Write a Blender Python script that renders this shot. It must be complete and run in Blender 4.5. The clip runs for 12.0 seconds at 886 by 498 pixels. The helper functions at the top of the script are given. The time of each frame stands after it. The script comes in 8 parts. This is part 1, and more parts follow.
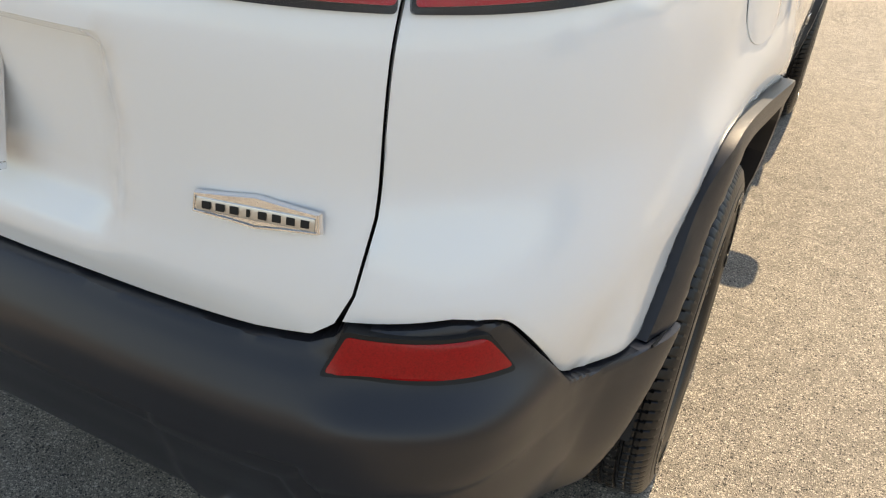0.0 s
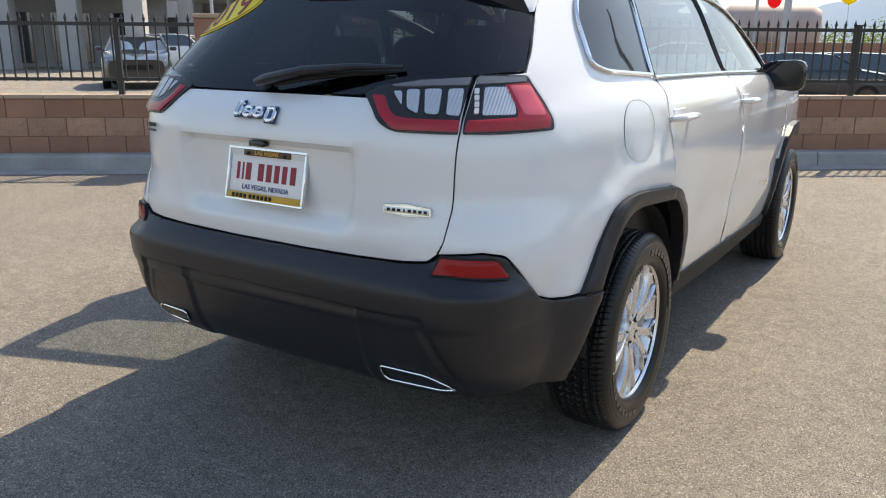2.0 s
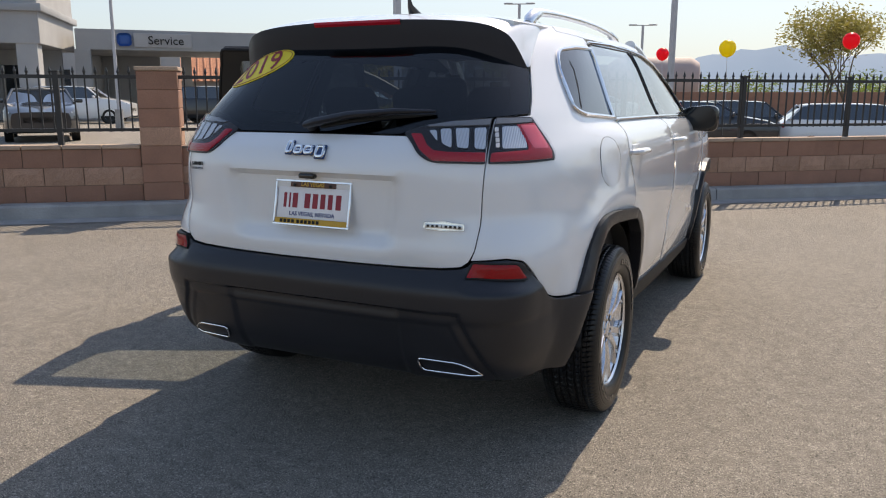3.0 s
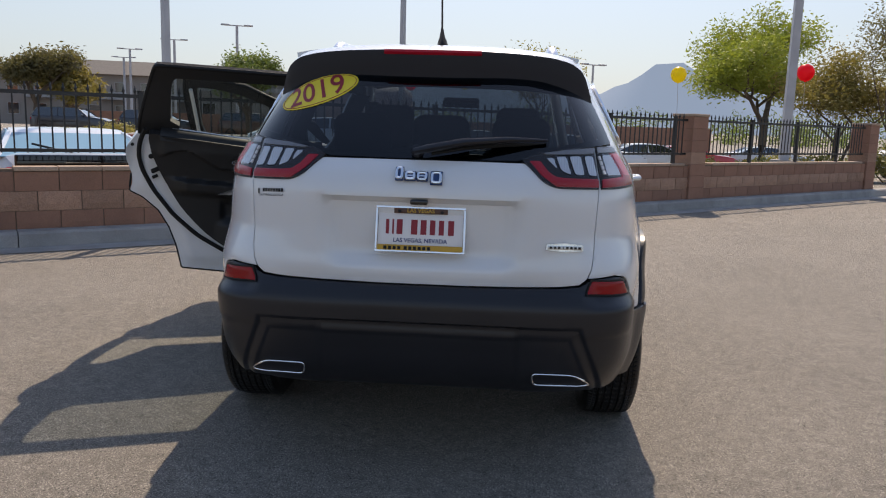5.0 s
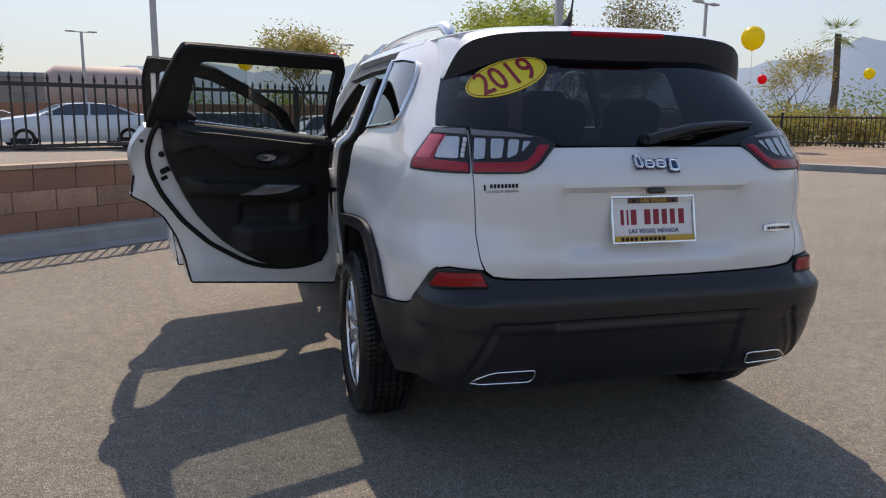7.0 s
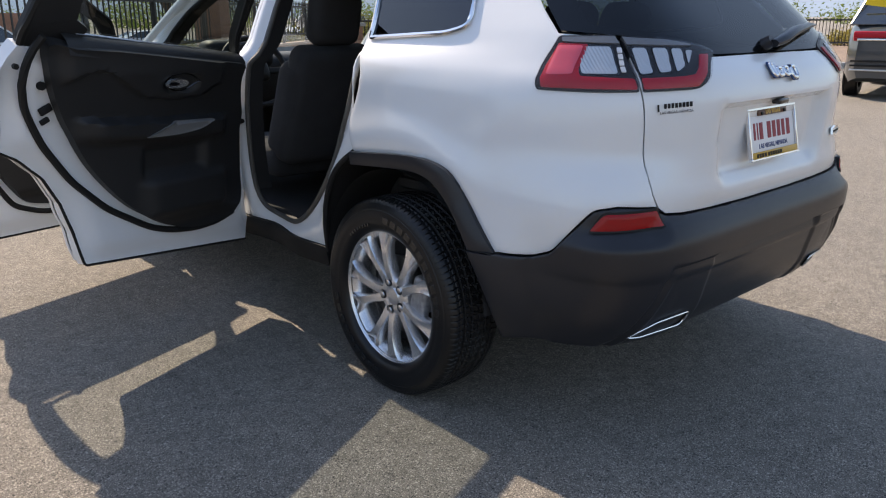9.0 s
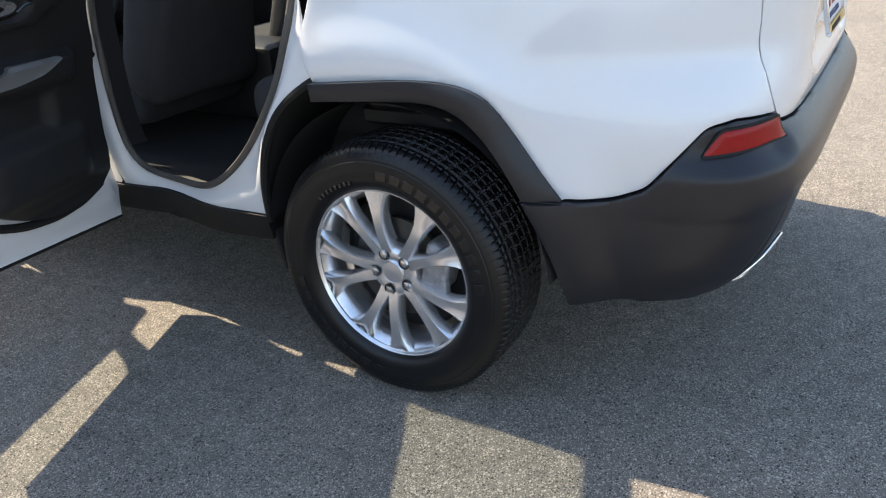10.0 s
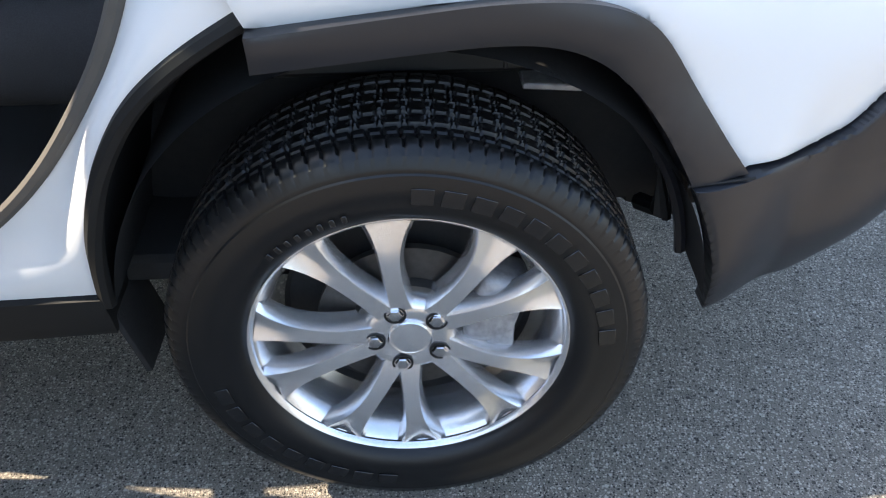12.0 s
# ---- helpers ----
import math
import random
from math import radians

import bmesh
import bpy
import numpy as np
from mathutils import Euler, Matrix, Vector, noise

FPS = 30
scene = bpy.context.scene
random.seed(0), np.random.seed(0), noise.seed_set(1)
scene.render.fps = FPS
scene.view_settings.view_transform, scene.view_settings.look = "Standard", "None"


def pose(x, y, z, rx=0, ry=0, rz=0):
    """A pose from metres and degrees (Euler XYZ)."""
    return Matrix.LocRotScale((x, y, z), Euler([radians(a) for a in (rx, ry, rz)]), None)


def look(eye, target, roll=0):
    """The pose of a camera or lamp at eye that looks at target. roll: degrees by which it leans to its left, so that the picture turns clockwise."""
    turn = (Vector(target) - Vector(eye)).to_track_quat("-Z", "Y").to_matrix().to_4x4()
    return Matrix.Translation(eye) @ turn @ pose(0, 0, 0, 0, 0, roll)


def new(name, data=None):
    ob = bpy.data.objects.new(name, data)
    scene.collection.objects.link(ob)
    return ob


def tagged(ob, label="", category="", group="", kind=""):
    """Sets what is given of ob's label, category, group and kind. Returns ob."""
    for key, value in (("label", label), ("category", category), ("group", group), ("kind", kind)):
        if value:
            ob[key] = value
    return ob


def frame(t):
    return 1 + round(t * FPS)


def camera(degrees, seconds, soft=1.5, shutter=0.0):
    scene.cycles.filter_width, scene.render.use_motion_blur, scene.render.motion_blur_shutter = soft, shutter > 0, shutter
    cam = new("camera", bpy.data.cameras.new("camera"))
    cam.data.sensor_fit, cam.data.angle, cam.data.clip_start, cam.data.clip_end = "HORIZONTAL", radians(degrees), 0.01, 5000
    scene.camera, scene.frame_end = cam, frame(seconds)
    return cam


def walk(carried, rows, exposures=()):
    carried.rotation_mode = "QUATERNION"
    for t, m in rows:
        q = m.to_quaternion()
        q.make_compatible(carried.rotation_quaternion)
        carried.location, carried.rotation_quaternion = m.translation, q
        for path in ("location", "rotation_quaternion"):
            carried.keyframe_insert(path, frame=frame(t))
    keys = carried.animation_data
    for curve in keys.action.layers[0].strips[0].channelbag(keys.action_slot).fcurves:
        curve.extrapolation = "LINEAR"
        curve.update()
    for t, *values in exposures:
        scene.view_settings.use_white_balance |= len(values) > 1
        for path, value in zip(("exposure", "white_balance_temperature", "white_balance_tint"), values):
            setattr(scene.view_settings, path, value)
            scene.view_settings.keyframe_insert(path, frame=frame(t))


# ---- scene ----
cam = camera(59.6, 12.0, soft=1.1)
PATH = [
    (0, (0.965, -1.381, 1.250), (0.240, 0.184, 0.239), 4.2),
    (0.5, (1.218, -1.599, 1.270), (0.270, 0.010, 0.547), 2.1),
    (1, (1.430, -1.894, 1.290), (0.459, -0.305, 0.555), 1.3),
    (1.5, (1.572, -2.195, 1.306), (0.541, -0.595, 0.684), 0.7),
    (2, (1.675, -2.489, 1.306), (0.634, -0.862, 0.795), 0.4),
    (2.5, (1.65, -2.792, 1.292), (0.697, -1.099, 0.816), 0.1),
    (3, (1.573, -3.097, 1.297), (0.733, -1.324, 0.908), 0.1),
    (3.2, (1.54, -3.229, 1.321), (0.75, -1.435, 0.923), 0.1),
    (4.8, (0.436, -3.542, 1.288), (0.200, -1.581, 0.962), 2.2),
    (5, (0.266, -3.541, 1.29), (0.131, -1.569, 0.973), 1.7),
    (5.5, (-0.172, -3.519, 1.289), (-0.153, -1.545, 0.97), 0.5),
    (6, (-0.627, -3.437, 1.298), (-0.533, -1.466, 0.975), 0.2),
    (6.5, (-1.036, -3.354, 1.287), (-0.732, -1.405, 0.958), 0.2),
    (6.7, (-1.169, -3.296, 1.284), (-0.773, -1.365, 0.944), 0.2),
    (8.3, (-2.267, -2.544, 1.286), (-1.296, -0.836, 0.912), 1.2),
    (8.5, (-2.35, -2.401, 1.279), (-1.291, -0.75, 0.887), 0.7),
    (9, (-2.446, -1.99, 1.276), (-1.164, -0.566, 0.701), -0.1),
    (9.5, (-2.426, -1.498, 1.278), (-0.997, -0.256, 0.635), -2.1),
    (10, (-2.331, -1.066, 1.245), (-0.8, -0.099, 0.395), -3.9),
    (10.5, (-2.154, -0.671, 1.21), (-0.563, 0.056, 0.241), -3.4),
    (11, (-1.97, -0.354, 1.181), (-0.329, 0.023, 0.102), -3.7),
    (11.5, (-1.774, -0.152, 1.146), (-0.157, -0.006, -0.022), -3.3),
    (12, (-1.704, -0.014, 1.159), (-0.136, -0.069, -0.081), -0.8),
]
walk(cam, [(t, look(eye, target, roll)) for t, eye, target, roll in PATH],
     exposures=[(0, 1.60, 8300, 9), (0.5, 1.58, 7800, 9), (1.5, 1.33, 7150, 8), (2.5, 0.91, 7000, 10), (3.2, 0.70, 6950, 13), (5.0, 0.52, 6850, 15), (6.5, 0.50, 6850, 15), (8.5, 0.84, 6800, 15), (9.5, 1.35, 6820, 11), (10, 1.78, 6850, 10), (10.5, 1.98, 6750, 10), (11.2, 2.26, 6720, 10), (12, 2.33, 6800, 10)])

# ---- world and sun ----
SUN_AZ, SUN_EL = 2.9, 47.2          # degrees clockwise from +y, and above the ground
world = bpy.data.worlds.new("world")
scene.world = world
world.use_nodes = True
wn = world.node_tree
wn.nodes.clear()
w_out = wn.nodes.new("ShaderNodeOutputWorld")
w_bg = wn.nodes.new("ShaderNodeBackground")
w_sky = wn.nodes.new("ShaderNodeTexSky")
w_sky.sky_type = "NISHITA"
w_sky.sun_disc = False
w_sky.sun_elevation = radians(SUN_EL)
w_sky.sun_rotation = radians(SUN_AZ)
w_sky.air_density, w_sky.dust_density, w_sky.ozone_density = 1.0, 0.8, 1.5
w_bg.inputs["Strength"].default_value = 0.090
w_hsv = wn.nodes.new("ShaderNodeHueSaturation")
w_hsv.inputs["Saturation"].default_value = 1.05
w_hsv.inputs["Value"].default_value = 1.6
wn.links.new(w_sky.outputs["Color"], w_hsv.inputs["Color"])
# desert haze: a pale even veil over the clear sky
w_veil = wn.nodes.new("ShaderNodeMix")
w_veil.data_type = "RGBA"
w_tc = wn.nodes.new("ShaderNodeTexCoord")
w_sep = wn.nodes.new("ShaderNodeSeparateXYZ")
w_fade = wn.nodes.new("ShaderNodeMapRange")
w_fade.inputs["From Min"].default_value, w_fade.inputs["From Max"].default_value = 0.05, 0.65
w_fade.inputs["To Min"].default_value, w_fade.inputs["To Max"].default_value = 0.80, 0.10
wn.links.new(w_tc.outputs["Generated"], w_sep.inputs["Vector"])
wn.links.new(w_sep.outputs["Z"], w_fade.inputs["Value"])
wn.links.new(w_fade.outputs["Result"], w_veil.inputs["Factor"])
w_veil.inputs["B"].default_value = (3.48, 4.00, 4.45, 1)
wn.links.new(w_hsv.outputs["Color"], w_veil.inputs["A"])
wn.links.new(w_veil.outputs["Result"], w_bg.inputs["Color"])
wn.links.new(w_bg.outputs["Background"], w_out.inputs["Surface"])
sun_data = bpy.data.lights.new("sun", "SUN")
sun_data.energy, sun_data.angle, sun_data.color = 3.6, radians(0.53), (1.0, 0.87, 0.695)
sun = new("sun", sun_data)
sun.matrix_world = look((4, 40, 44), (4 - math.sin(radians(SUN_AZ)) * math.cos(radians(SUN_EL)),
                                      40 - math.cos(radians(SUN_AZ)) * math.cos(radians(SUN_EL)),
                                      44 - math.sin(radians(SUN_EL))))

# ---- materials ----
def material(name, colour, rough=0.5, metal=0.0, coat=0.0, grain=0.0, grain_size=40.0, stain=0.0, stain_size=3.0,
             bump=0.0, bump_size=120.0, spread=0.0, spec=0.5, random_object=0.0):
    """A Principled material with fine grain, larger stains and a fine relief, in object space."""
    m = bpy.data.materials.new(name)
    m.use_nodes = True
    nt = m.node_tree
    b = nt.nodes["Principled BSDF"]
    b.inputs["Base Color"].default_value = (*colour, 1)
    b.inputs["Roughness"].default_value = rough
    b.inputs["Metallic"].default_value = metal
    b.inputs["Coat Weight"].default_value = coat
    b.inputs["Coat Roughness"].default_value = 0.03
    b.inputs["Specular IOR Level"].default_value = spec
    geo = nt.nodes.new("ShaderNodeNewGeometry")
    pos = geo.outputs["Position"]

    def noise_tex(size, detail=3.0):
        n = nt.nodes.new("ShaderNodeTexNoise")
        n.inputs["Scale"].default_value = size
        n.inputs["Detail"].default_value = detail
        nt.links.new(pos, n.inputs["Vector"])
        return n.outputs["Fac"]

    value = None
    for amount, size in ((grain, grain_size), (stain, stain_size)):
        if amount:
            r = nt.nodes.new("ShaderNodeMapRange")
            r.inputs["From Min"].default_value, r.inputs["From Max"].default_value = 0.25, 0.75
            r.inputs["To Min"].default_value, r.inputs["To Max"].default_value = 1 - amount, 1 + amount
            nt.links.new(noise_tex(size), r.inputs["Value"])
            if value is None:
                value = r.outputs["Result"]
            else:
                mul = nt.nodes.new("ShaderNodeMath")
                mul.operation = "MULTIPLY"
                nt.links.new(value, mul.inputs[0])
                nt.links.new(r.outputs["Result"], mul.inputs[1])
                value = mul.outputs[0]
    if random_object:
        info = nt.nodes.new("ShaderNodeObjectInfo")
        r = nt.nodes.new("ShaderNodeMapRange")
        r.inputs["To Min"].default_value, r.inputs["To Max"].default_value = 1 - random_object, 1 + random_object
        nt.links.new(info.outputs["Random"], r.inputs["Value"])
        if value is None:
            value = r.outputs["Result"]
        else:
            mul = nt.nodes.new("ShaderNodeMath")
            mul.operation = "MULTIPLY"
            nt.links.new(value, mul.inputs[0])
            nt.links.new(r.outputs["Result"], mul.inputs[1])
            value = mul.outputs[0]
    if value is not None:
        hsv = nt.nodes.new("ShaderNodeHueSaturation")
        hsv.inputs["Color"].default_value = (*colour, 1)
        nt.links.new(value, hsv.inputs["Value"])
        nt.links.new(hsv.outputs["Color"], b.inputs["Base Color"])
    if bump:
        bn = nt.nodes.new("ShaderNodeBump")
        bn.inputs["Strength"].default_value = bump
        bn.inputs["Distance"].default_value = 0.01
        nt.links.new(noise_tex(bump_size, 4.0), bn.inputs["Height"])
        nt.links.new(bn.outputs["Normal"], b.inputs["Normal"])
    return m


def glass(name, tint, gloss=0.02, base=(0.0, 0.0, 0.0), clear=0.5, reflect=1.0):
    """Tinted sheet glass: a share of light passes straight through, Fresnel adds the mirror."""
    m = bpy.data.materials.new(name)
    m.use_nodes = True
    nt = m.node_tree
    nt.nodes.clear()
    out = nt.nodes.new("ShaderNodeOutputMaterial")
    tr = nt.nodes.new("ShaderNodeBsdfTransparent")
    tr.inputs["Color"].default_value = (*tint, 1)
    gl = nt.nodes.new("ShaderNodeBsdfGlossy")
    gl.inputs["Roughness"].default_value = gloss
    # the same mirror share from either side of the sheet: 0.04 straight on, rising to 1 at a glance
    lw = nt.nodes.new("ShaderNodeLayerWeight")
    p5 = nt.nodes.new("ShaderNodeMath")
    p5.operation = "POWER"
    p5.inputs[1].default_value = 5.0
    nt.links.new(lw.outputs["Facing"], p5.inputs[0])
    fr = nt.nodes.new("ShaderNodeMath")
    fr.operation = "MULTIPLY_ADD"
    fr.inputs[1].default_value, fr.inputs[2].default_value = 0.94, 0.05
    nt.links.new(p5.outputs[0], fr.inputs[0])
    mix = nt.nodes.new("ShaderNodeMixShader")
    sc = nt.nodes.new("ShaderNodeMath")
    sc.operation = "MULTIPLY"
    sc.inputs[1].default_value = reflect
    nt.links.new(fr.outputs[0], sc.inputs[0])
    sc.use_clamp = True
    nt.links.new(sc.outputs[0], mix.inputs["Fac"])
    nt.links.new(tr.outputs[0], mix.inputs[1])
    nt.links.new(gl.outputs[0], mix.inputs[2])
    nt.links.new(mix.outputs[0], out.inputs["Surface"])
    return m


def asphalt_material():
    m = material("asphalt", (0.192, 0.171, 0.144), rough=0.88, grain=0.55, grain_size=300, stain=0.13, stain_size=0.9, bump=0.8, bump_size=380)
    nt = m.node_tree
    b = nt.nodes["Principled BSDF"]
    old = b.inputs["Base Color"].links[0].from_socket
    geo = next(n for n in nt.nodes if n.type == "NEW_GEOMETRY")

    def spots(scale, lo, hi, colour, under, amount=1.0):
        """Small round marks of one colour, sizes uneven, over what lies under."""
        v = nt.nodes.new("ShaderNodeTexVoronoi")
        v.inputs["Scale"].default_value = scale
        nt.links.new(geo.outputs["Position"], v.inputs["Vector"])
        sep = nt.nodes.new("ShaderNodeSeparateColor")
        nt.links.new(v.outputs["Color"], sep.inputs["Color"])
        size = nt.nodes.new("ShaderNodeMath")
        size.operation = "MULTIPLY_ADD"
        nt.links.new(sep.outputs["Red"], size.inputs[0])
        size.inputs[1].default_value, size.inputs[2].default_value = -0.45, 0.12
        add = nt.nodes.new("ShaderNodeMath")
        add.operation = "ADD"
        nt.links.new(v.outputs["Distance"], add.inputs[0])
        nt.links.new(size.outputs[0], add.inputs[1])
        rr = nt.nodes.new("ShaderNodeMapRange")
        rr.inputs["From Min"].default_value, rr.inputs["From Max"].default_value = lo, hi
        rr.inputs["To Min"].default_value, rr.inputs["To Max"].default_value = amount, 0.0
        nt.links.new(add.outputs[0], rr.inputs["Value"])
        mix = nt.nodes.new("ShaderNodeMix")
        mix.data_type = "RGBA"
        mix.inputs["B"].default_value = (*colour, 1)
        nt.links.new(under, mix.inputs["A"])
        nt.links.new(rr.outputs["Result"], mix.inputs["Factor"])
        return mix.outputs["Result"]

    c = spots(215, 0.13, 0.24, (0.47, 0.42, 0.35), old, 0.9)
    c = spots(200, 0.06, 0.16, (0.016, 0.015, 0.014), c, 0.95)
    c = spots(85, -0.05, 0.02, (0.50, 0.455, 0.39), c, 0.8)
    c = spots(70, -0.07, 0.0, (0.030, 0.027, 0.024), c, 0.85)
    c = spots(21, -0.22, -0.16, (0.37, 0.34, 0.29), c, 0.6)
    c = spots(1.7, -0.31, -0.29, (0.05, 0.043, 0.036), c, 0.8)
    # mottling from a hand's width down to the grain
    mott = nt.nodes.new("ShaderNodeTexNoise")
    mott.inputs["Scale"].default_value, mott.inputs["Detail"].default_value, mott.inputs["Roughness"].default_value = 13.0, 9.0, 0.8
    nt.links.new(geo.outputs["Position"], mott.inputs["Vector"])
    mr = nt.nodes.new("ShaderNodeMapRange")
    mr.inputs["From Min"].default_value, mr.inputs["From Max"].default_value = 0.3, 0.7
    mr.inputs["To Min"].default_value, mr.inputs["To Max"].default_value = 0.70, 1.30
    nt.links.new(mott.outputs["Fac"], mr.inputs["Value"])
    hv = nt.nodes.new("ShaderNodeHueSaturation")
    nt.links.new(c, hv.inputs["Color"])
    nt.links.new(mr.outputs["Result"], hv.inputs["Value"])
    nt.links.new(hv.outputs["Color"], b.inputs["Base Color"])
    return m


PAINT = material("white_paint", (0.688, 0.700, 0.710), rough=0.26, coat=1.0, spec=0.5, stain=0.012, stain_size=2.0)
PAINT_IN = material("white_primer_paint", (0.74, 0.752, 0.765), rough=0.26, coat=0.7, stain=0.03, stain_size=6)
PLASTIC = material("grained_black_plastic", (0.0155, 0.0160, 0.0195), rough=0.33, grain=0.10, grain_size=900, stain=0.12, stain_size=4, bump=0.05, bump_size=1500, spec=0.42)
GLOSS = material("gloss_black", (0.006, 0.006, 0.007), rough=0.06, coat=0.5)
RUBBER = material("tyre_rubber", (0.0088, 0.0088, 0.0092), spec=0.32, rough=0.32, grain=0.12, grain_size=300, stain=0.15, stain_size=9, bump=0.05, bump_size=700)
SEAL = material("black_rubber_seal", (0.012, 0.012, 0.012), spec=0.25, rough=0.6)
DARK = material("dark_liner", (0.014, 0.014, 0.0145), rough=0.85, grain=0.2, grain_size=60, bump=0.1, bump_size=200)
TRIM = material("black_interior_trim", (0.016, 0.016, 0.0165), spec=0.4, rough=0.5, grain=0.12, grain_size=500, stain=0.1, stain_size=8, bump=0.06, bump_size=900)
CLOTH = material("black_seat_cloth", (0.030, 0.030, 0.032), rough=0.95, grain=0.35, grain_size=600, stain=0.15, stain_size=12, bump=0.2, bump_size=700)
RUBBER_GLOSS = material("raised_rubber_print", (0.0085, 0.0085, 0.009), rough=0.24, spec=0.5)
SEAL_GREY = material("grey_brown_rubber_seal", (0.075, 0.070, 0.064), rough=0.6, stain=0.2, stain_size=9)
CARPET = material("black_carpet", (0.020, 0.0195, 0.019), rough=1.0, grain=0.3, grain_size=500, bump=0.3, bump_size=500)
HEADLINER = material("beige_headliner", (0.34, 0.29, 0.23), rough=0.95, grain=0.1, grain_size=300)
CHROME = material("chrome", (0.78, 0.78, 0.79), rough=0.09, metal=1.0)
CHROME_DULL = material("satin_metal_trim", (0.55, 0.56, 0.57), rough=0.30, metal=1.0)
ALLOY = material("silver_alloy", (0.76, 0.76, 0.77), rough=0.27, metal=0.85, coat=0.5, stain=0.05, stain_size=14)
DISC = material("brake_disc_steel", (0.075, 0.072, 0.068), rough=0.5, metal=0.7, grain=0.15, grain_size=90)
STEEL = material("cast_steel", (0.34, 0.34, 0.35), rough=0.55, metal=0.6, grain=0.25, grain_size=70, bump=0.1)
RED_LENS = material("red_lens", (0.38, 0.008, 0.022), rough=0.28, coat=0.15, spec=0.25, grain=0.12, grain_size=260)
SATIN = material("dull_satin_strip", (0.26, 0.26, 0.26), rough=0.42, metal=0.6)
RED_REFLECTOR = material("red_reflector", (0.27, 0.004, 0.006), rough=0.16, spec=0.3, grain=0.25, grain_size=420)
CLEAR_LENS = material("clear_ribbed_lens", (0.60, 0.60, 0.60), rough=0.2, metal=0.6, coat=0.3)
EDGE_SHEEN = material("painted_lamp_edge_sheen", (0.16, 0.165, 0.175), rough=0.2, coat=0.3, grain=0.1, grain_size=120)
RED_PANEL = material("light_red_reflector", (0.70, 0.085, 0.13), rough=0.3, coat=0.2, grain=0.1, grain_size=400)
SMOKE = material("smoked_lamp_housing", (0.026, 0.026, 0.030), rough=0.30, spec=0.15)
MIRROR = material("dark_mirror_glass", (0.032, 0.034, 0.036), rough=0.02, metal=1.0)
REAR_GLASS = glass("privacy_glass", (0.10, 0.125, 0.145), reflect=1.0)
QUARTER_GLASS = glass("quarter_privacy_glass", (0.10, 0.12, 0.135), reflect=1.9)
SIDE_GLASS = glass("side_glass", (0.50, 0.55, 0.53), reflect=1.8)
FRONT_GLASS = glass("front_side_glass", (0.82, 0.86, 0.84), reflect=1.5)
LAMP_COVER = glass("lamp_cover", (0.94, 0.94, 0.94), reflect=0.5)
ASPHALT = asphalt_material()
CONCRETE = material("kerb_concrete", (0.30, 0.29, 0.275), rough=0.85, grain=0.2, grain_size=120, stain=0.22, stain_size=3.0, bump=0.25, bump_size=90)
BLOCK = material("split_face_block", (0.36, 0.215, 0.145), rough=0.9, grain=0.30, grain_size=90, stain=0.12, stain_size=5, bump=0.5, bump_size=70, random_object=0.14)
BLOCK_SMOOTH = material("smooth_red_brown_block", (0.285, 0.150, 0.100), rough=0.85, grain=0.18, grain_size=110, stain=0.1, stain_size=4, bump=0.2, bump_size=90, random_object=0.09)
MORTAR = material("mortar", (0.16, 0.115, 0.085), rough=0.95, grain=0.2, grain_size=150)
IRON = material("black_iron", (0.016, 0.016, 0.017), rough=0.45, stain=0.2, stain_size=8)
POLE = material("pale_grey_pole_paint", (0.42, 0.42, 0.44), rough=0.5, stain=0.1, stain_size=2)
STUCCO = material("pale_stucco", (0.35, 0.35, 0.35), rough=0.9, grain=0.08, grain_size=60, stain=0.08, stain_size=0.8, bump=0.1)
STUCCO_GREY = material("grey_stucco", (0.30, 0.31, 0.32), rough=0.9, grain=0.08, grain_size=60, stain=0.1, stain_size=0.6)
TAN = material("tan_stucco", (0.27, 0.245, 0.225), rough=0.9, grain=0.08, grain_size=40, stain=0.1, stain_size=0.5)
# blue base colour stands in for the sky mirrored in the fastback's glass
PAINTED_SKY_PANE = material("painted_sky_reflection", (0.13, 0.26, 0.37), rough=0.35, spec=0.06)
DARK_PANE = material("dark_window_pane", (0.02, 0.026, 0.033), rough=0.05, coat=1.0, spec=0.9)
TILE_ROOF = material("clay_roof_tile", (0.40, 0.17, 0.09), rough=0.85, grain=0.3, grain_size=5)
GRAVEL = material("planting_gravel", (0.22, 0.16, 0.115), rough=0.95, grain=0.4, grain_size=25, stain=0.2, stain_size=1.2, bump=0.6, bump_size=25)
BARK = material("grey_brown_bark", (0.12, 0.09, 0.065), rough=0.95, grain=0.3, grain_size=30, bump=0.5, bump_size=40)


def leaf_material(name, colour, through_light=0.35, rough=0.6):
    m = material(name, colour, rough=rough, grain=0.3 if through_light < 0.5 else 0.0, grain_size=2.0)
    b = m.node_tree.nodes["Principled BSDF"]
    b.inputs["Subsurface Weight"].default_value = 0.0
    nt = m.node_tree
    tl = nt.nodes.new("ShaderNodeBsdfTranslucent")
    tl.inputs["Color"].default_value = (colour[0] * 1.5, colour[1] * 1.5, colour[2], 1)
    mix = nt.nodes.new("ShaderNodeMixShader")
    mix.inputs["Fac"].default_value = through_light
    out = next(n for n in nt.nodes if n.type == "OUTPUT_MATERIAL")
    nt.links.new(b.outputs[0], mix.inputs[1])
    nt.links.new(tl.outputs[0], mix.inputs[2])
    nt.links.new(mix.outputs[0], out.inputs["Surface"])
    return m


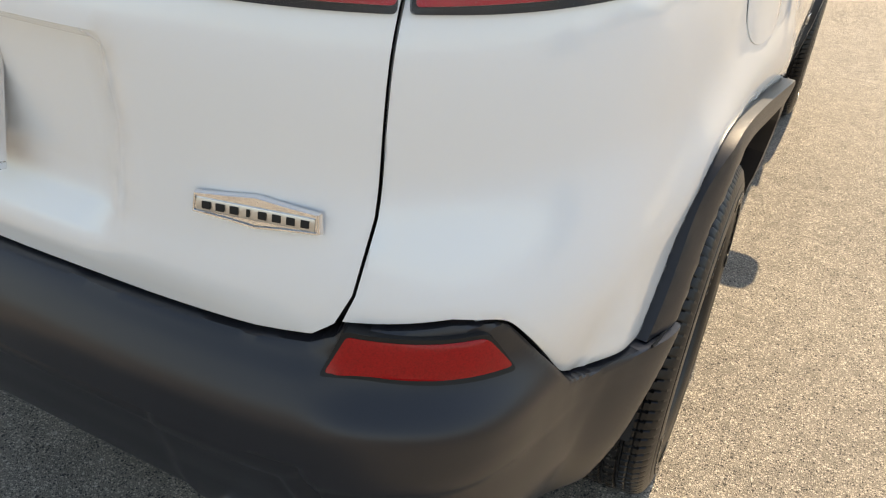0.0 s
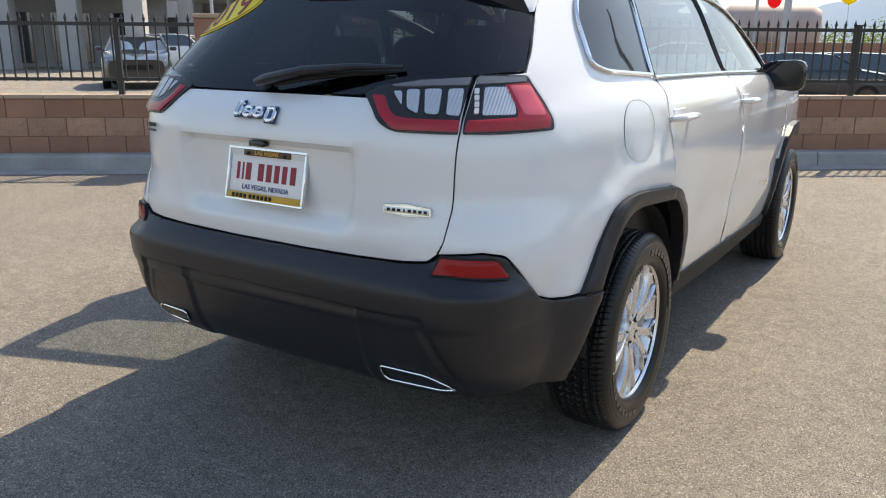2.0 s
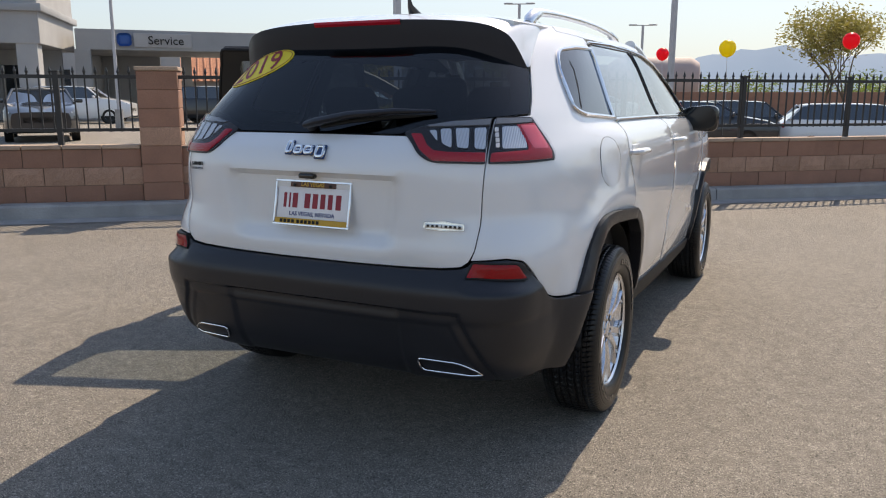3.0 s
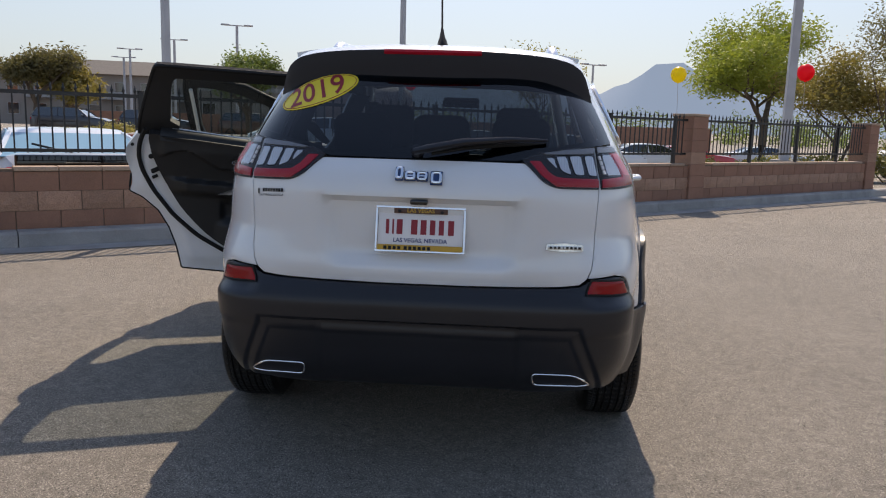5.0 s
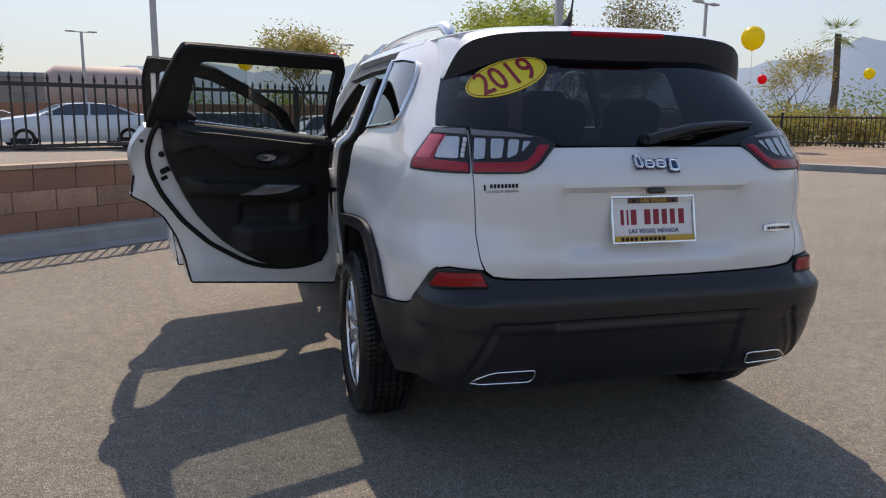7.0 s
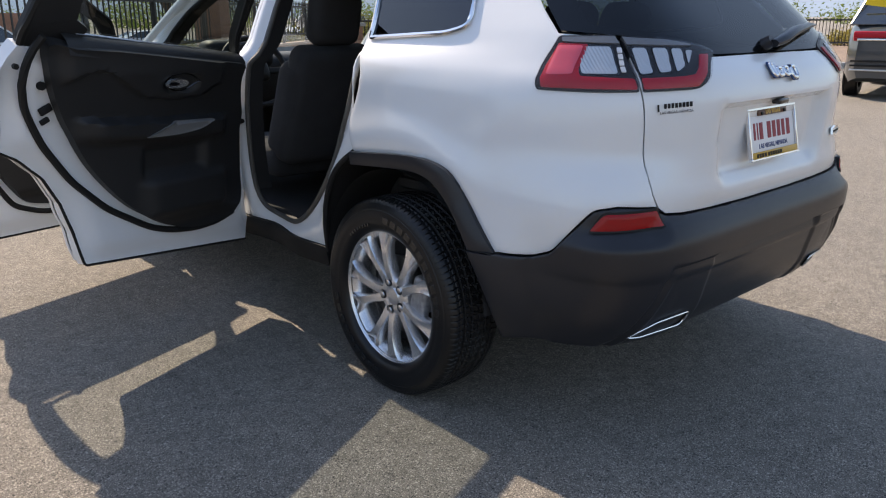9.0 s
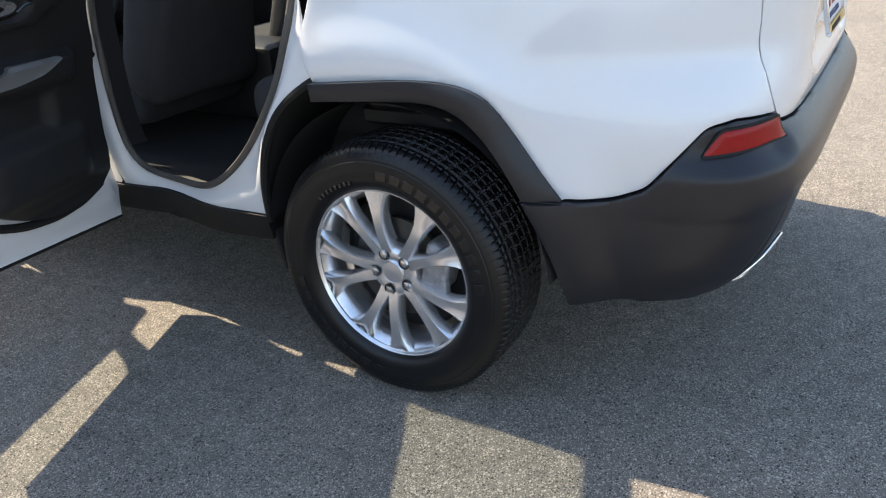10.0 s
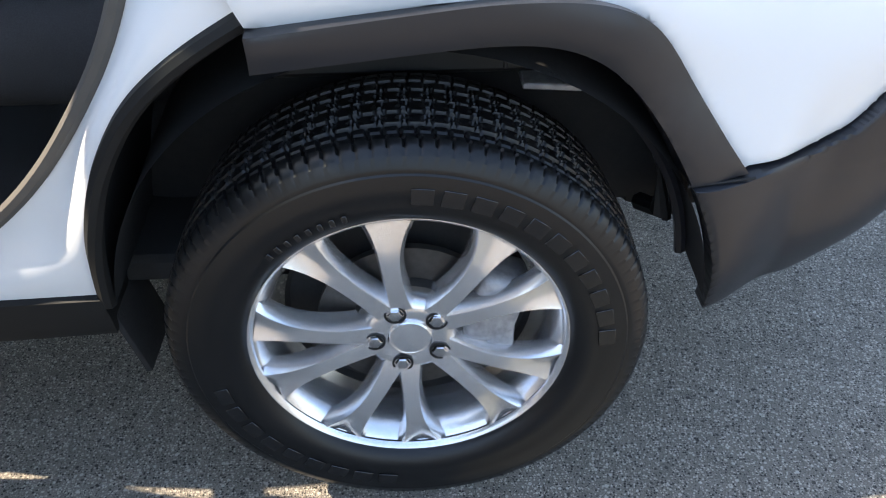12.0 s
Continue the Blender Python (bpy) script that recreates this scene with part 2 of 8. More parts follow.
LEAF = leaf_material("fresh_green_leaf", (0.235, 0.275, 0.045))
LEAF_OLIVE = leaf_material("olive_green_leaf", (0.255, 0.225, 0.075))
LEAF_DARK_OLIVE = leaf_material("dull_olive_leaf", (0.15, 0.135, 0.055))
LEAF_DARK = leaf_material("dark_green_leaf", (0.125, 0.165, 0.045))
LEAF_PINE = leaf_material("pine_needles", (0.135, 0.120, 0.052))
LEAF_DRY = leaf_material("dry_shrub_leaf", (0.22, 0.185, 0.06))
RED_BALLOON = leaf_material("red_balloon", (0.66, 0.018, 0.045), 0.60, 0.3)
YELLOW_BALLOON = leaf_material("yellow_balloon", (0.66, 0.56, 0.02), 0.55, 0.3)
STRING = material("pale_string", (0.5, 0.5, 0.5), rough=0.8)
YELLOW = material("yellow_sticker", (0.80, 0.62, 0.03), rough=0.5)
RED_INK = material("red_ink", (0.26, 0.012, 0.024), rough=0.5)
BLUE_INK = material("blue_ink", (0.03, 0.05, 0.16), rough=0.5)
GOLD = material("gold_yellow_print", (0.52, 0.30, 0.02), rough=0.35)
BRONZE = material("dark_bronze_print", (0.085, 0.030, 0.012), rough=0.35)
PLATE_WHITE = material("white_plate_face", (0.78, 0.76, 0.76), rough=0.5)
NAVY = material("navy_emblem_side", (0.02, 0.05, 0.14), rough=0.25)
SIGN_RED = material("sign_red_brown", (0.26, 0.06, 0.035), rough=0.7)
SIGN_BLUE = material("sign_blue", (0.02, 0.09, 0.32), rough=0.5)

# ---- mesh helpers ----
def link_mesh(name, verts, faces, mat, parent=None, label="", m=None, sharp=38.0, smooth=True):
    me = bpy.data.meshes.new(name)
    me.from_pydata([tuple(map(float, v)) for v in verts], [], [tuple(map(int, f)) for f in faces])
    me.validate()
    if smooth:
        me.polygons.foreach_set("use_smooth", [True] * len(me.polygons))
        me.set_sharp_from_angle(angle=radians(sharp))
    me.materials.append(mat)
    me.update()
    ob = new(name, me)
    if parent is not None:
        ob.parent = parent
    if m is not None:
        ob.matrix_basis = m
    if label:
        ob["label"] = label
    return ob


def part(name, bm, mat, parent, label="", m=None, sharp=38.0):
    """One mesh object out of a bmesh, under a thing or a part."""
    me = bpy.data.meshes.new(name)
    bmesh.ops.recalc_face_normals(bm, faces=bm.faces)
    bm.to_mesh(me)
    bm.free()
    me.polygons.foreach_set("use_smooth", [True] * len(me.polygons))
    me.set_sharp_from_angle(angle=radians(sharp))
    me.materials.append(mat)
    ob = new(name, me)
    if parent is not None:
        ob.parent = parent
    if m is not None:
        ob.matrix_basis = m
    if label:
        ob["label"] = label
    return ob


def base(name, label, category, m=None, group="", kind=""):
    """An Empty at the base of a thing, which parents its parts."""
    ob = new(name)
    ob.empty_display_size = 0.1
    if m is not None:
        ob.matrix_basis = m
    return tagged(ob, label, category, group, kind)


def box_bm(sx, sy, sz, bevel=0.0, seg=2, at=(0, 0, 0), bm=None, m=None):
    bm = bm or bmesh.new()
    mat4 = (m or Matrix.Identity(4)) @ Matrix.Translation(at) @ Matrix.Diagonal((sx, sy, sz, 1))
    r = bmesh.ops.create_cube(bm, size=1.0, matrix=mat4)
    if bevel:
        vs = set(r["verts"])
        es = [e for e in bm.edges if e.verts[0] in vs and e.verts[1] in vs]
        bmesh.ops.bevel(bm, geom=es, offset=bevel, segments=seg, affect="EDGES", profile=0.5)
    return bm


def cyl_bm(r1, r2, depth, n=24, m=None, bm=None, caps=True):
    bm = bm or bmesh.new()
    bmesh.ops.create_cone(bm, cap_ends=caps, segments=n, radius1=r1, radius2=r2, depth=depth, matrix=m or Matrix.Identity(4))
    return bm


def lathe(profile, n=48, axis="x", a0=0.0, a1=2 * math.pi):
    """Vertices and faces of a profile of (along, radius) turned round the axis."""
    full = abs(a1 - a0 - 2 * math.pi) < 1e-6
    k = n if full else n + 1
    v, f = [], []
    for i in range(k):
        t = a0 + (a1 - a0) * i / n
        c, s = math.cos(t), math.sin(t)
        for h, r in profile:
            v.append((h, r * c, r * s) if axis == "x" else (r * c, r * s, h))
    p = len(profile)
    for i in range(n):
        j = (i + 1) % k
        for q in range(p - 1):
            f.append((i * p + q, i * p + q + 1, j * p + q + 1, j * p + q))
    return v, f


def tube(points, r, n=8, closed=False, flat=1.0):
    """Vertices and faces of a round bar along points; r is a number or one a point."""
    pts = [Vector(p) for p in points]
    v, f = [], []
    k = len(pts)
    ref = Vector((0, 0, 1))
    for i, p in enumerate(pts):
        a = pts[(i - 1) % k] if closed or i > 0 else p
        b = pts[(i + 1) % k] if closed or i < k - 1 else p
        d = (b - a).normalized()
        u = d.cross(ref)
        if u.length < 1e-3:
            u = d.cross(Vector((1, 0, 0)))
        u.normalize()
        w = u.cross(d).normalized()
        rr = r[i] if isinstance(r, (list, tuple)) else r
        for j in range(n):
            t = 2 * math.pi * j / n
            v.append(p + u * (rr * math.cos(t)) + w * (rr * flat * math.sin(t)))
    rows = k if closed else k - 1
    for i in range(rows):
        for j in range(n):
            a, b = i * n, ((i + 1) % k) * n
            f.append((a + j, a + (j + 1) % n, b + (j + 1) % n, b + j))
    if not closed:
        f.append(tuple(range(n))[::-1])
        f.append(tuple((k - 1) * n + j for j in range(n)))
    return v, f


def smooth_curve(xs, ys):
    """A monotone cubic through the knots, as a function of arrays."""
    xs, ys = np.array(xs, float), np.array(ys, float)
    h, d = np.diff(xs), np.diff(ys) / np.diff(xs)
    m = np.zeros_like(xs)
    m[0], m[-1] = d[0], d[-1]
    for i in range(1, len(xs) - 1):
        if d[i - 1] * d[i] > 0:
            w1, w2 = 2 * h[i] + h[i - 1], h[i] + 2 * h[i - 1]
            m[i] = (w1 + w2) / (w1 / d[i - 1] + w2 / d[i])

    def f(x):
        x = np.clip(np.asarray(x, float), xs[0], xs[-1])
        i = np.clip(np.searchsorted(xs, x) - 1, 0, len(xs) - 2)
        t = (x - xs[i]) / h[i]
        return ((1 + 2 * t) * (1 - t) ** 2 * ys[i] + t * (1 - t) ** 2 * h[i] * m[i]
                + t * t * (3 - 2 * t) * ys[i + 1] + t * t * (t - 1) * h[i] * m[i + 1])
    return f


def step(a, b, x):
    t = np.clip((np.asarray(x, float) - a) / (b - a), 0, 1)
    return t * t * (3 - 2 * t)


def rounded(pts, r, n=5):
    """A polygon with its corners rounded; r is a number or one a corner."""
    out, k = [], len(pts)
    for i in range(k):
        p, a, b = (np.array(pts[j % k], float) for j in (i, i - 1, i + 1))
        rr = r[i] if isinstance(r, (list, tuple)) else r
        la, lb = np.linalg.norm(a - p), np.linalg.norm(b - p)
        c = min(rr, 0.45 * la, 0.45 * lb)
        if c < 1e-4:
            out.append(tuple(p))
            continue
        s, e = p + (a - p) / la * c, p + (b - p) / lb * c
        for q in range(n + 1):
            t = q / n
            out.append(tuple((1 - t) ** 2 * s + 2 * t * (1 - t) * p + t * t * e))
    return out


def cut(poly, axis, value, keep_above):
    out, k = [], len(poly)
    for i in range(k):
        p, q = poly[i], poly[(i + 1) % k]
        ip = (p[axis] >= value) if keep_above else (p[axis] <= value)
        iq = (q[axis] >= value) if keep_above else (q[axis] <= value)
        if ip:
            out.append(p)
        if ip != iq:
            t = (value - p[axis]) / (q[axis] - p[axis])
            out.append((p[0] + (q[0] - p[0]) * t, p[1] + (q[1] - p[1]) * t))
    return out


def cells(poly, size):
    """The polygon cut into a grid of small faces: vertices, faces, and the closed outline's vertex numbers."""
    poly = [tuple(p) for p in poly]
    us, vs = [p[0] for p in poly], [p[1] for p in poly]
    nu, nv = max(1, round((max(us) - min(us)) / size)), max(1, round((max(vs) - min(vs)) / size))
    gu, gv = np.linspace(min(us), max(us), nu + 1), np.linspace(min(vs), max(vs), nv + 1)
    index, verts, faces = {}, [], []

    def put(p):
        key = (round(p[0], 5), round(p[1], 5))
        if key not in index:
            index[key] = len(verts)
            verts.append(p)
        return index[key]

    for j in range(nv):
        strip = cut(cut(poly, 1, gv[j], True), 1, gv[j + 1], False)
        if len(strip) < 3:
            continue
        for i in range(nu):
            c = cut(cut(strip, 0, gu[i], True), 0, gu[i + 1], False)
            if len(c) < 3:
                continue
            f = []
            for p in c:
                n = put(p)
                if not f or (f[-1] != n and f[0] != n):
                    f.append(n)
            if len(f) >= 3:
                area = sum(verts[f[q]][0] * verts[f[(q + 1) % len(f)]][1] - verts[f[(q + 1) % len(f)]][0] * verts[f[q]][1] for q in range(len(f)))
                if abs(area) > 1e-9:
                    faces.append(f)
    count = {}
    for f in faces:
        for q in range(len(f)):
            e = (f[q], f[(q + 1) % len(f)])
            count[frozenset(e)] = count.get(frozenset(e), 0) + 1
    rim = []
    for f in faces:
        for q in range(len(f)):
            e = (f[q], f[(q + 1) % len(f)])
            if count[frozenset(e)] == 1:
                rim.append(e)
    return np.array(verts), faces, rim


def sheet(name, poly, surface, mat, parent, off=0.0, thick=0.015, size=0.03, shape=None, label="", origin=(0, 0, 0), m=None, back=False, lip=0.0):
    """A panel: the outline poly in a surface's own two coordinates, laid on surface(u, v) -> points, normals,
    off metres proud of it (shape(points, u, v) adds relief), with an edge turned inwards."""
    uv, faces, rim = cells(poly, size)
    p, n = surface(uv[:, 0], uv[:, 1])
    lift = np.full(len(uv), off)
    if shape is not None:
        lift = lift + shape(p, uv[:, 0], uv[:, 1])
    if lip:
        on_rim = np.zeros(len(uv), bool)
        on_rim[[i for e in rim for i in e]] = True
        lift = lift - lip * on_rim
    top = p + n * lift[:, None]
    low = p + n * (lift - thick)[:, None]
    v = np.vstack((top, low)) - np.array(origin)
    k = len(uv)
    # face order that looks outwards
    f0 = max(faces[::max(1, len(faces) // 60)], key=lambda g: abs(sum(uv[g[q]][0] * uv[g[q - 1]][1] - uv[g[q - 1]][0] * uv[g[q]][1] for q in range(len(g)))))
    area = sum((np.cross(v[f0[q - 1]] - v[f0[0]], v[f0[q]] - v[f0[0]]) for q in range(2, len(f0))), np.zeros(3))
    flip = np.dot(area, n[f0[0]]) < 0
    out = [tuple(f[::-1]) if flip else tuple(f) for f in faces]
    for a, b in rim:
        q = (a, b, b + k, a + k)
        out.append(q if flip else q[::-1])
    if back:
        out += [tuple(i + k for i in (f if flip else f[::-1])) for f in faces]
    ob = link_mesh(name, v, out, mat, parent, label, m)
    return ob


def resample(pts, n, closed):
    q = np.array(list(pts) + ([pts[0]] if closed else []), float)
    d = np.append(0, np.cumsum(np.hypot(*np.diff(q, axis=0).T)))
    t = np.linspace(0, d[-1], n + 1)[:-1] if closed else np.linspace(0, d[-1], n)
    return np.stack((np.interp(t, d, q[:, 0]), np.interp(t, d, q[:, 1])), axis=1)


def band(name, outer, inner, surface, mat, parent, off=0.0, thick=0.02, rows=4, n=120, closed=True, shape=None, label="", origin=(0, 0, 0), m=None):
    """A strip of surface between two outlines that run side by side, with both edges turned in."""
    a, b = resample(outer, n, closed), resample(inner, n, closed)
    k = np.linspace(0, 1, rows + 1)
    uv = np.concatenate([a * (1 - t) + b * t for t in k])
    p, nn = surface(uv[:, 0], uv[:, 1])
    share = np.repeat(k, n)
    lift = np.full(len(uv), float(off)) + (shape(share, p) if shape is not None else 0)
    top = p + nn * lift[:, None]
    e0 = top[:n] - nn[:n] * thick
    e1 = top[-n:] - nn[-n:] * thick
    v = np.vstack((e0, top, e1)) - np.array(origin)
    f = []
    for r in range(rows + 2):
        for i in range(n if closed else n - 1):
            j = (i + 1) % n
            f.append((r * n + i, r * n + j, (r + 1) * n + j, (r + 1) * n + i))
    return link_mesh(name, v, f, mat, parent, label, m)

# ---- the car's outer form, in metres from the middle of the rear axle on the ground; y points to its nose ----
REAR_Y = smooth_curve((0.28, 0.45, 0.60, 0.75, 0.90, 1.03, 1.10, 1.15, 1.19, 1.23, 1.37, 1.48, 1.58),
                      (-0.800, -0.852, -0.868, -0.856, -0.868, -0.876, -0.866, -0.832, -0.800, -0.762, -0.620, -0.505, -0.395))
REAR_A = smooth_curve((0.28, 0.45, 0.60, 0.75, 0.90, 1.05, 1.12, 1.16, 1.20, 1.25, 1.37, 1.48, 1.58),
                      (0.800, 0.846, 0.864, 0.860, 0.842, 0.826, 0.808, 0.790, 0.772, 0.752, 0.700, 0.645, 0.575))
FULL_W = smooth_curve((0.28, 0.45, 0.60, 0.75, 0.90, 1.05, 1.12, 1.16, 1.20, 1.25, 1.37, 1.48, 1.58),
                      (0.835, 0.872, 0.896, 0.908, 0.911, 0.899, 0.883, 0.855, 0.808, 0.786, 0.736, 0.685, 0.610))
POWER = smooth_curve((0.28, 0.75, 0.92, 1.12, 1.25, 1.58), (7.0, 7.0, 4.6, 4.6, 5.6, 5.6))
DEPTH, STEP_U, LONG = 0.65, 0.01, 5.4
Z_LOW, Z_HIGH, Z_N = 0.28, 1.58, 131


def make_rings():
    zs = np.linspace(Z_LOW, Z_HIGH, Z_N)
    table = np.zeros((Z_N, int(LONG / STEP_U) + 1, 2))
    length = np.arange(table.shape[1]) * STEP_U
    t = np.linspace(0, 1, 700)
    for k, z in enumerate(zs):
        a, yc, p = float(REAR_A(z)), float(REAR_Y(z)), float(POWER(z))
        # rear end: half a superellipse, walked evenly
        ang = np.linspace(0, math.pi / 2, 900)
        x = a * np.sin(ang) ** (2 / p)
        y = yc + DEPTH * (1 - np.cos(ang))
        ys = yc + DEPTH + 3.2 * t[1:]
        xs = a + (float(FULL_W(z)) - a) * step(-0.45, 0.30, ys)
        x += (float(FULL_W(z)) - a) * step(-0.45, 0.30, y)
        xs = xs - 0.16 * np.clip((ys - 2.35) / 1.2, 0, 1) ** 2.4
        x, y = np.append(x, xs), np.append(y, ys)
        d = np.append(0, np.cumsum(np.hypot(np.diff(x), np.diff(y))))
        table[k, :, 0] = np.interp(length, d, x)
        table[k, :, 1] = np.interp(length, d, y)
    return zs, length, table


RING_Z, RING_U, RING = make_rings()


def skin_points(u, z):
    s = np.sign(u) + (u == 0)
    fu = np.clip(np.abs(u) / STEP_U, 0, RING.shape[1] - 1.001)
    fz = np.clip((z - Z_LOW) / (Z_HIGH - Z_LOW) * (Z_N - 1), 0, Z_N - 1.001)
    i, j = fz.astype(int), fu.astype(int)
    a, b = (fz - i)[:, None], (fu - j)[:, None]
    q = (RING[i, j] * (1 - a) * (1 - b) + RING[i + 1, j] * a * (1 - b) + RING[i, j + 1] * (1 - a) * b + RING[i + 1, j + 1] * a * b)
    return np.stack((q[:, 0] * s, q[:, 1], z), axis=1)


def skin(u, z):
    """Points and outward normals of the body's side and rear; u runs from the middle of the rear, plus to the right."""
    u, z = np.asarray(u, float), np.asarray(z, float)
    e = 0.012
    p = skin_points(u, z)
    du = skin_points(u + e, z) - skin_points(u - e, z)
    dz = skin_points(u, np.minimum(z + e, Z_HIGH)) - skin_points(u, np.maximum(z - e, Z_LOW))
    n = np.cross(du, dz)
    n /= np.linalg.norm(n, axis=1)[:, None] + 1e-12
    return p, n


def ring_at(z):
    f = min(max((z - Z_LOW) / (Z_HIGH - Z_LOW) * (Z_N - 1), 0), Z_N - 1.001)
    i = int(f)
    return RING[i] * (1 - (f - i)) + RING[i + 1] * (f - i)


def by_x(x, z):
    """The surface coordinates of a place at x on the rear."""
    r = ring_at(z)
    k = int(np.argmax(r[:, 1] > float(REAR_Y(z)) + 0.5))
    return (math.copysign(float(np.interp(abs(x), r[:k, 0], RING_U[:k])), x), z)


def by_y(y, z, side=1):
    """The surface coordinates of a place at y on a side."""
    r = ring_at(z)
    return (side * float(np.interp(y, r[:, 1], RING_U)), z)


def mirrored(poly):
    return [(-u, v) for u, v in poly][::-1]


def shade_even(poly, n):
    """More points along the outline, so that it follows the curved surface."""
    out = []
    for i, p in enumerate(poly):
        q = poly[(i + 1) % len(poly)]
        k = max(1, int(math.dist(p, q) / n))
        out += [(p[0] + (q[0] - p[0]) * j / k, p[1] + (q[1] - p[1]) * j / k) for j in range(k)]
    return out


WHEEL_R, HUB_Z, AXLE = 0.357, 0.352, 2.705


def arch(cy, r_out, a0, a1, n=14, squash=1.0, cz=HUB_Z + 0.02):
    """Points (y, z) along a wheel arch, angles in degrees from the rear, upwards."""
    return [(cy - r_out * squash * math.cos(radians(a0 + (a1 - a0) * i / n)), cz + r_out * math.sin(radians(a0 + (a1 - a0) * i / n))) for i in range(n + 1)]

# ---- the white car ----
car = base("suv_car", "white compact SUV, black cladding, two doors open, on asphalt", "car")

SHUT = [(0.30, 1.555), (0.27, 1.50), (0.225, 1.20), (0.19, 0.95), (0.165, 0.84)]
ARCH_OUT = [(0.165, 0.838), (0.02, 0.847), (-0.10, 0.854), (-0.205, 0.848), (-0.265, 0.832), (-0.305, 0.795), (-0.36, 0.715), (-0.415, 0.640), (-0.447, 0.600)]
ARCH_IN = [(0.165, 0.795), (0.02, 0.803), (-0.105, 0.808), (-0.19, 0.801), (-0.25, 0.766), (-0.31, 0.690), (-0.355, 0.615), (-0.40, 0.530), (-0.435, 0.430), (-0.45, 0.330)]
WELL_FRONT = [(0.24, 0.808), (0.325, 0.735), (0.39, 0.63), (0.425, 0.52), (0.44, 0.425)]


def on_side(pts, side=1):
    return [by_y(y, z, side) for y, z in pts]


def eased(pts, n=60, times=14):
    """An open line of points, evened and rounded, with its ends kept."""
    q = resample(pts, n, False)
    for _ in range(times):
        q[1:-1] = (q[:-2] + q[2:] + 2 * q[1:-1]) / 4
    return [tuple(p) for p in q]


ARCH_OUT, ARCH_IN = eased(ARCH_OUT), eased(ARCH_IN)


def both(name, poly, mat, label="", **kw):
    """The same panel on the right and on the left."""
    a = sheet(name, poly, skin, mat, car, label=label, **kw)
    b = sheet(name, mirrored(poly), skin, mat, car, label=label, **kw)
    return a, b


# tailgate with its recess round the number plate
def gate_relief(p, u, z):
    x = np.abs(p[:, 0])
    side = 1 - step(0.305, 0.372, x + 0.25 * np.clip(0.93 - z, 0, 1))
    up = step(0.775, 0.835, z) * (1 - step(1.022, 1.038, z))
    ridge = 0.006 * np.exp(-((z - 1.052) / 0.02) ** 2) * (1 - step(0.30, 0.5, x))
    low = 0.010 * np.exp(-((z - 0.785) / 0.030) ** 2)
    return -0.034 * side * up + ridge + low * (1 - step(0.42, 0.6, x))


gate_half = [by_x(x, z) for x, z in ((0.15, 0.729), (0.35, 0.733), (0.50, 0.739), (0.566, 0.746), (0.5905, 0.764), (0.607, 0.800), (0.6153, 0.88),
                                     (0.6183, 0.98), (0.6223, 1.10), (0.610, 1.17), (0.44, 1.165), (0.335, 1.166), (0.17, 1.167))]
gate_poly = gate_half + mirrored(gate_half)
tailgate = sheet("tailgate", gate_poly, skin, PAINT, car, size=0.022, shape=gate_relief, thick=0.02, label="white painted tailgate with a recess for the plate", lip=0.002)

# quarter panels, and the line along which they meet the bumper
LOW_EDGE = eased([by_y(-0.447, 0.600), by_y(-0.56, 0.605), by_x(0.806, 0.627), by_x(0.771, 0.712), by_x(0.745, 0.760), by_x(0.70, 0.7715)], 60, 5)
quarter = ([by_x(x, z) for x, z in ((0.599, 0.768), (0.6105, 0.80), (0.6186, 0.88), (0.6216, 0.98), (0.6256, 1.10), (0.612, 1.222), (0.690, 1.232), (0.668, 1.30), (0.626, 1.40), (0.585, 1.50), (0.556, 1.572))]
           + on_side([(0.0, 1.572)] + SHUT) + on_side(ARCH_OUT[1:]) + [(u, z + 0.003) for u, z in LOW_EDGE[1:]])


def crease_relief(p, u, z):
    y = p[:, 1]
    # a soft line that falls from the lamp to the wheel arch, and the swell over the arch
    d = (z - 1.065) + 0.86 * (y + 0.52)
    line = 0.0012 * np.clip(1 - np.abs(d) / 0.055, 0, 1) * step(-0.62, -0.50, y) * (1 - step(-0.36, -0.20, y))
    swell = 0.016 * np.exp(-((np.hypot(y, z - 0.37) - 0.53) / 0.07) ** 2) * step(0.70, 0.86, z) * (1 - step(0.30, 0.5, np.abs(y)))
    tuck = 0.022 * (1 - step(0.60, 0.75, z)) * step(-0.80, -0.66, y) * (1 - step(-0.58, -0.48, y))
    return line + swell - tuck


both("quarter_panel", shade_even(quarter, 0.04), PAINT, size=0.012, shape=crease_relief, lip=0.002)

# rear bumper in black plastic
BUMP = smooth_curve((0.28, 0.33, 0.40, 0.50, 0.555, 0.575, 0.62, 0.652, 0.662, 0.70, 0.735, 0.775), (-0.05, -0.004, 0.018, 0.028, 0.030, 0.036, 0.042, 0.0455, 0.0445, 0.029, 0.007, 0.0))


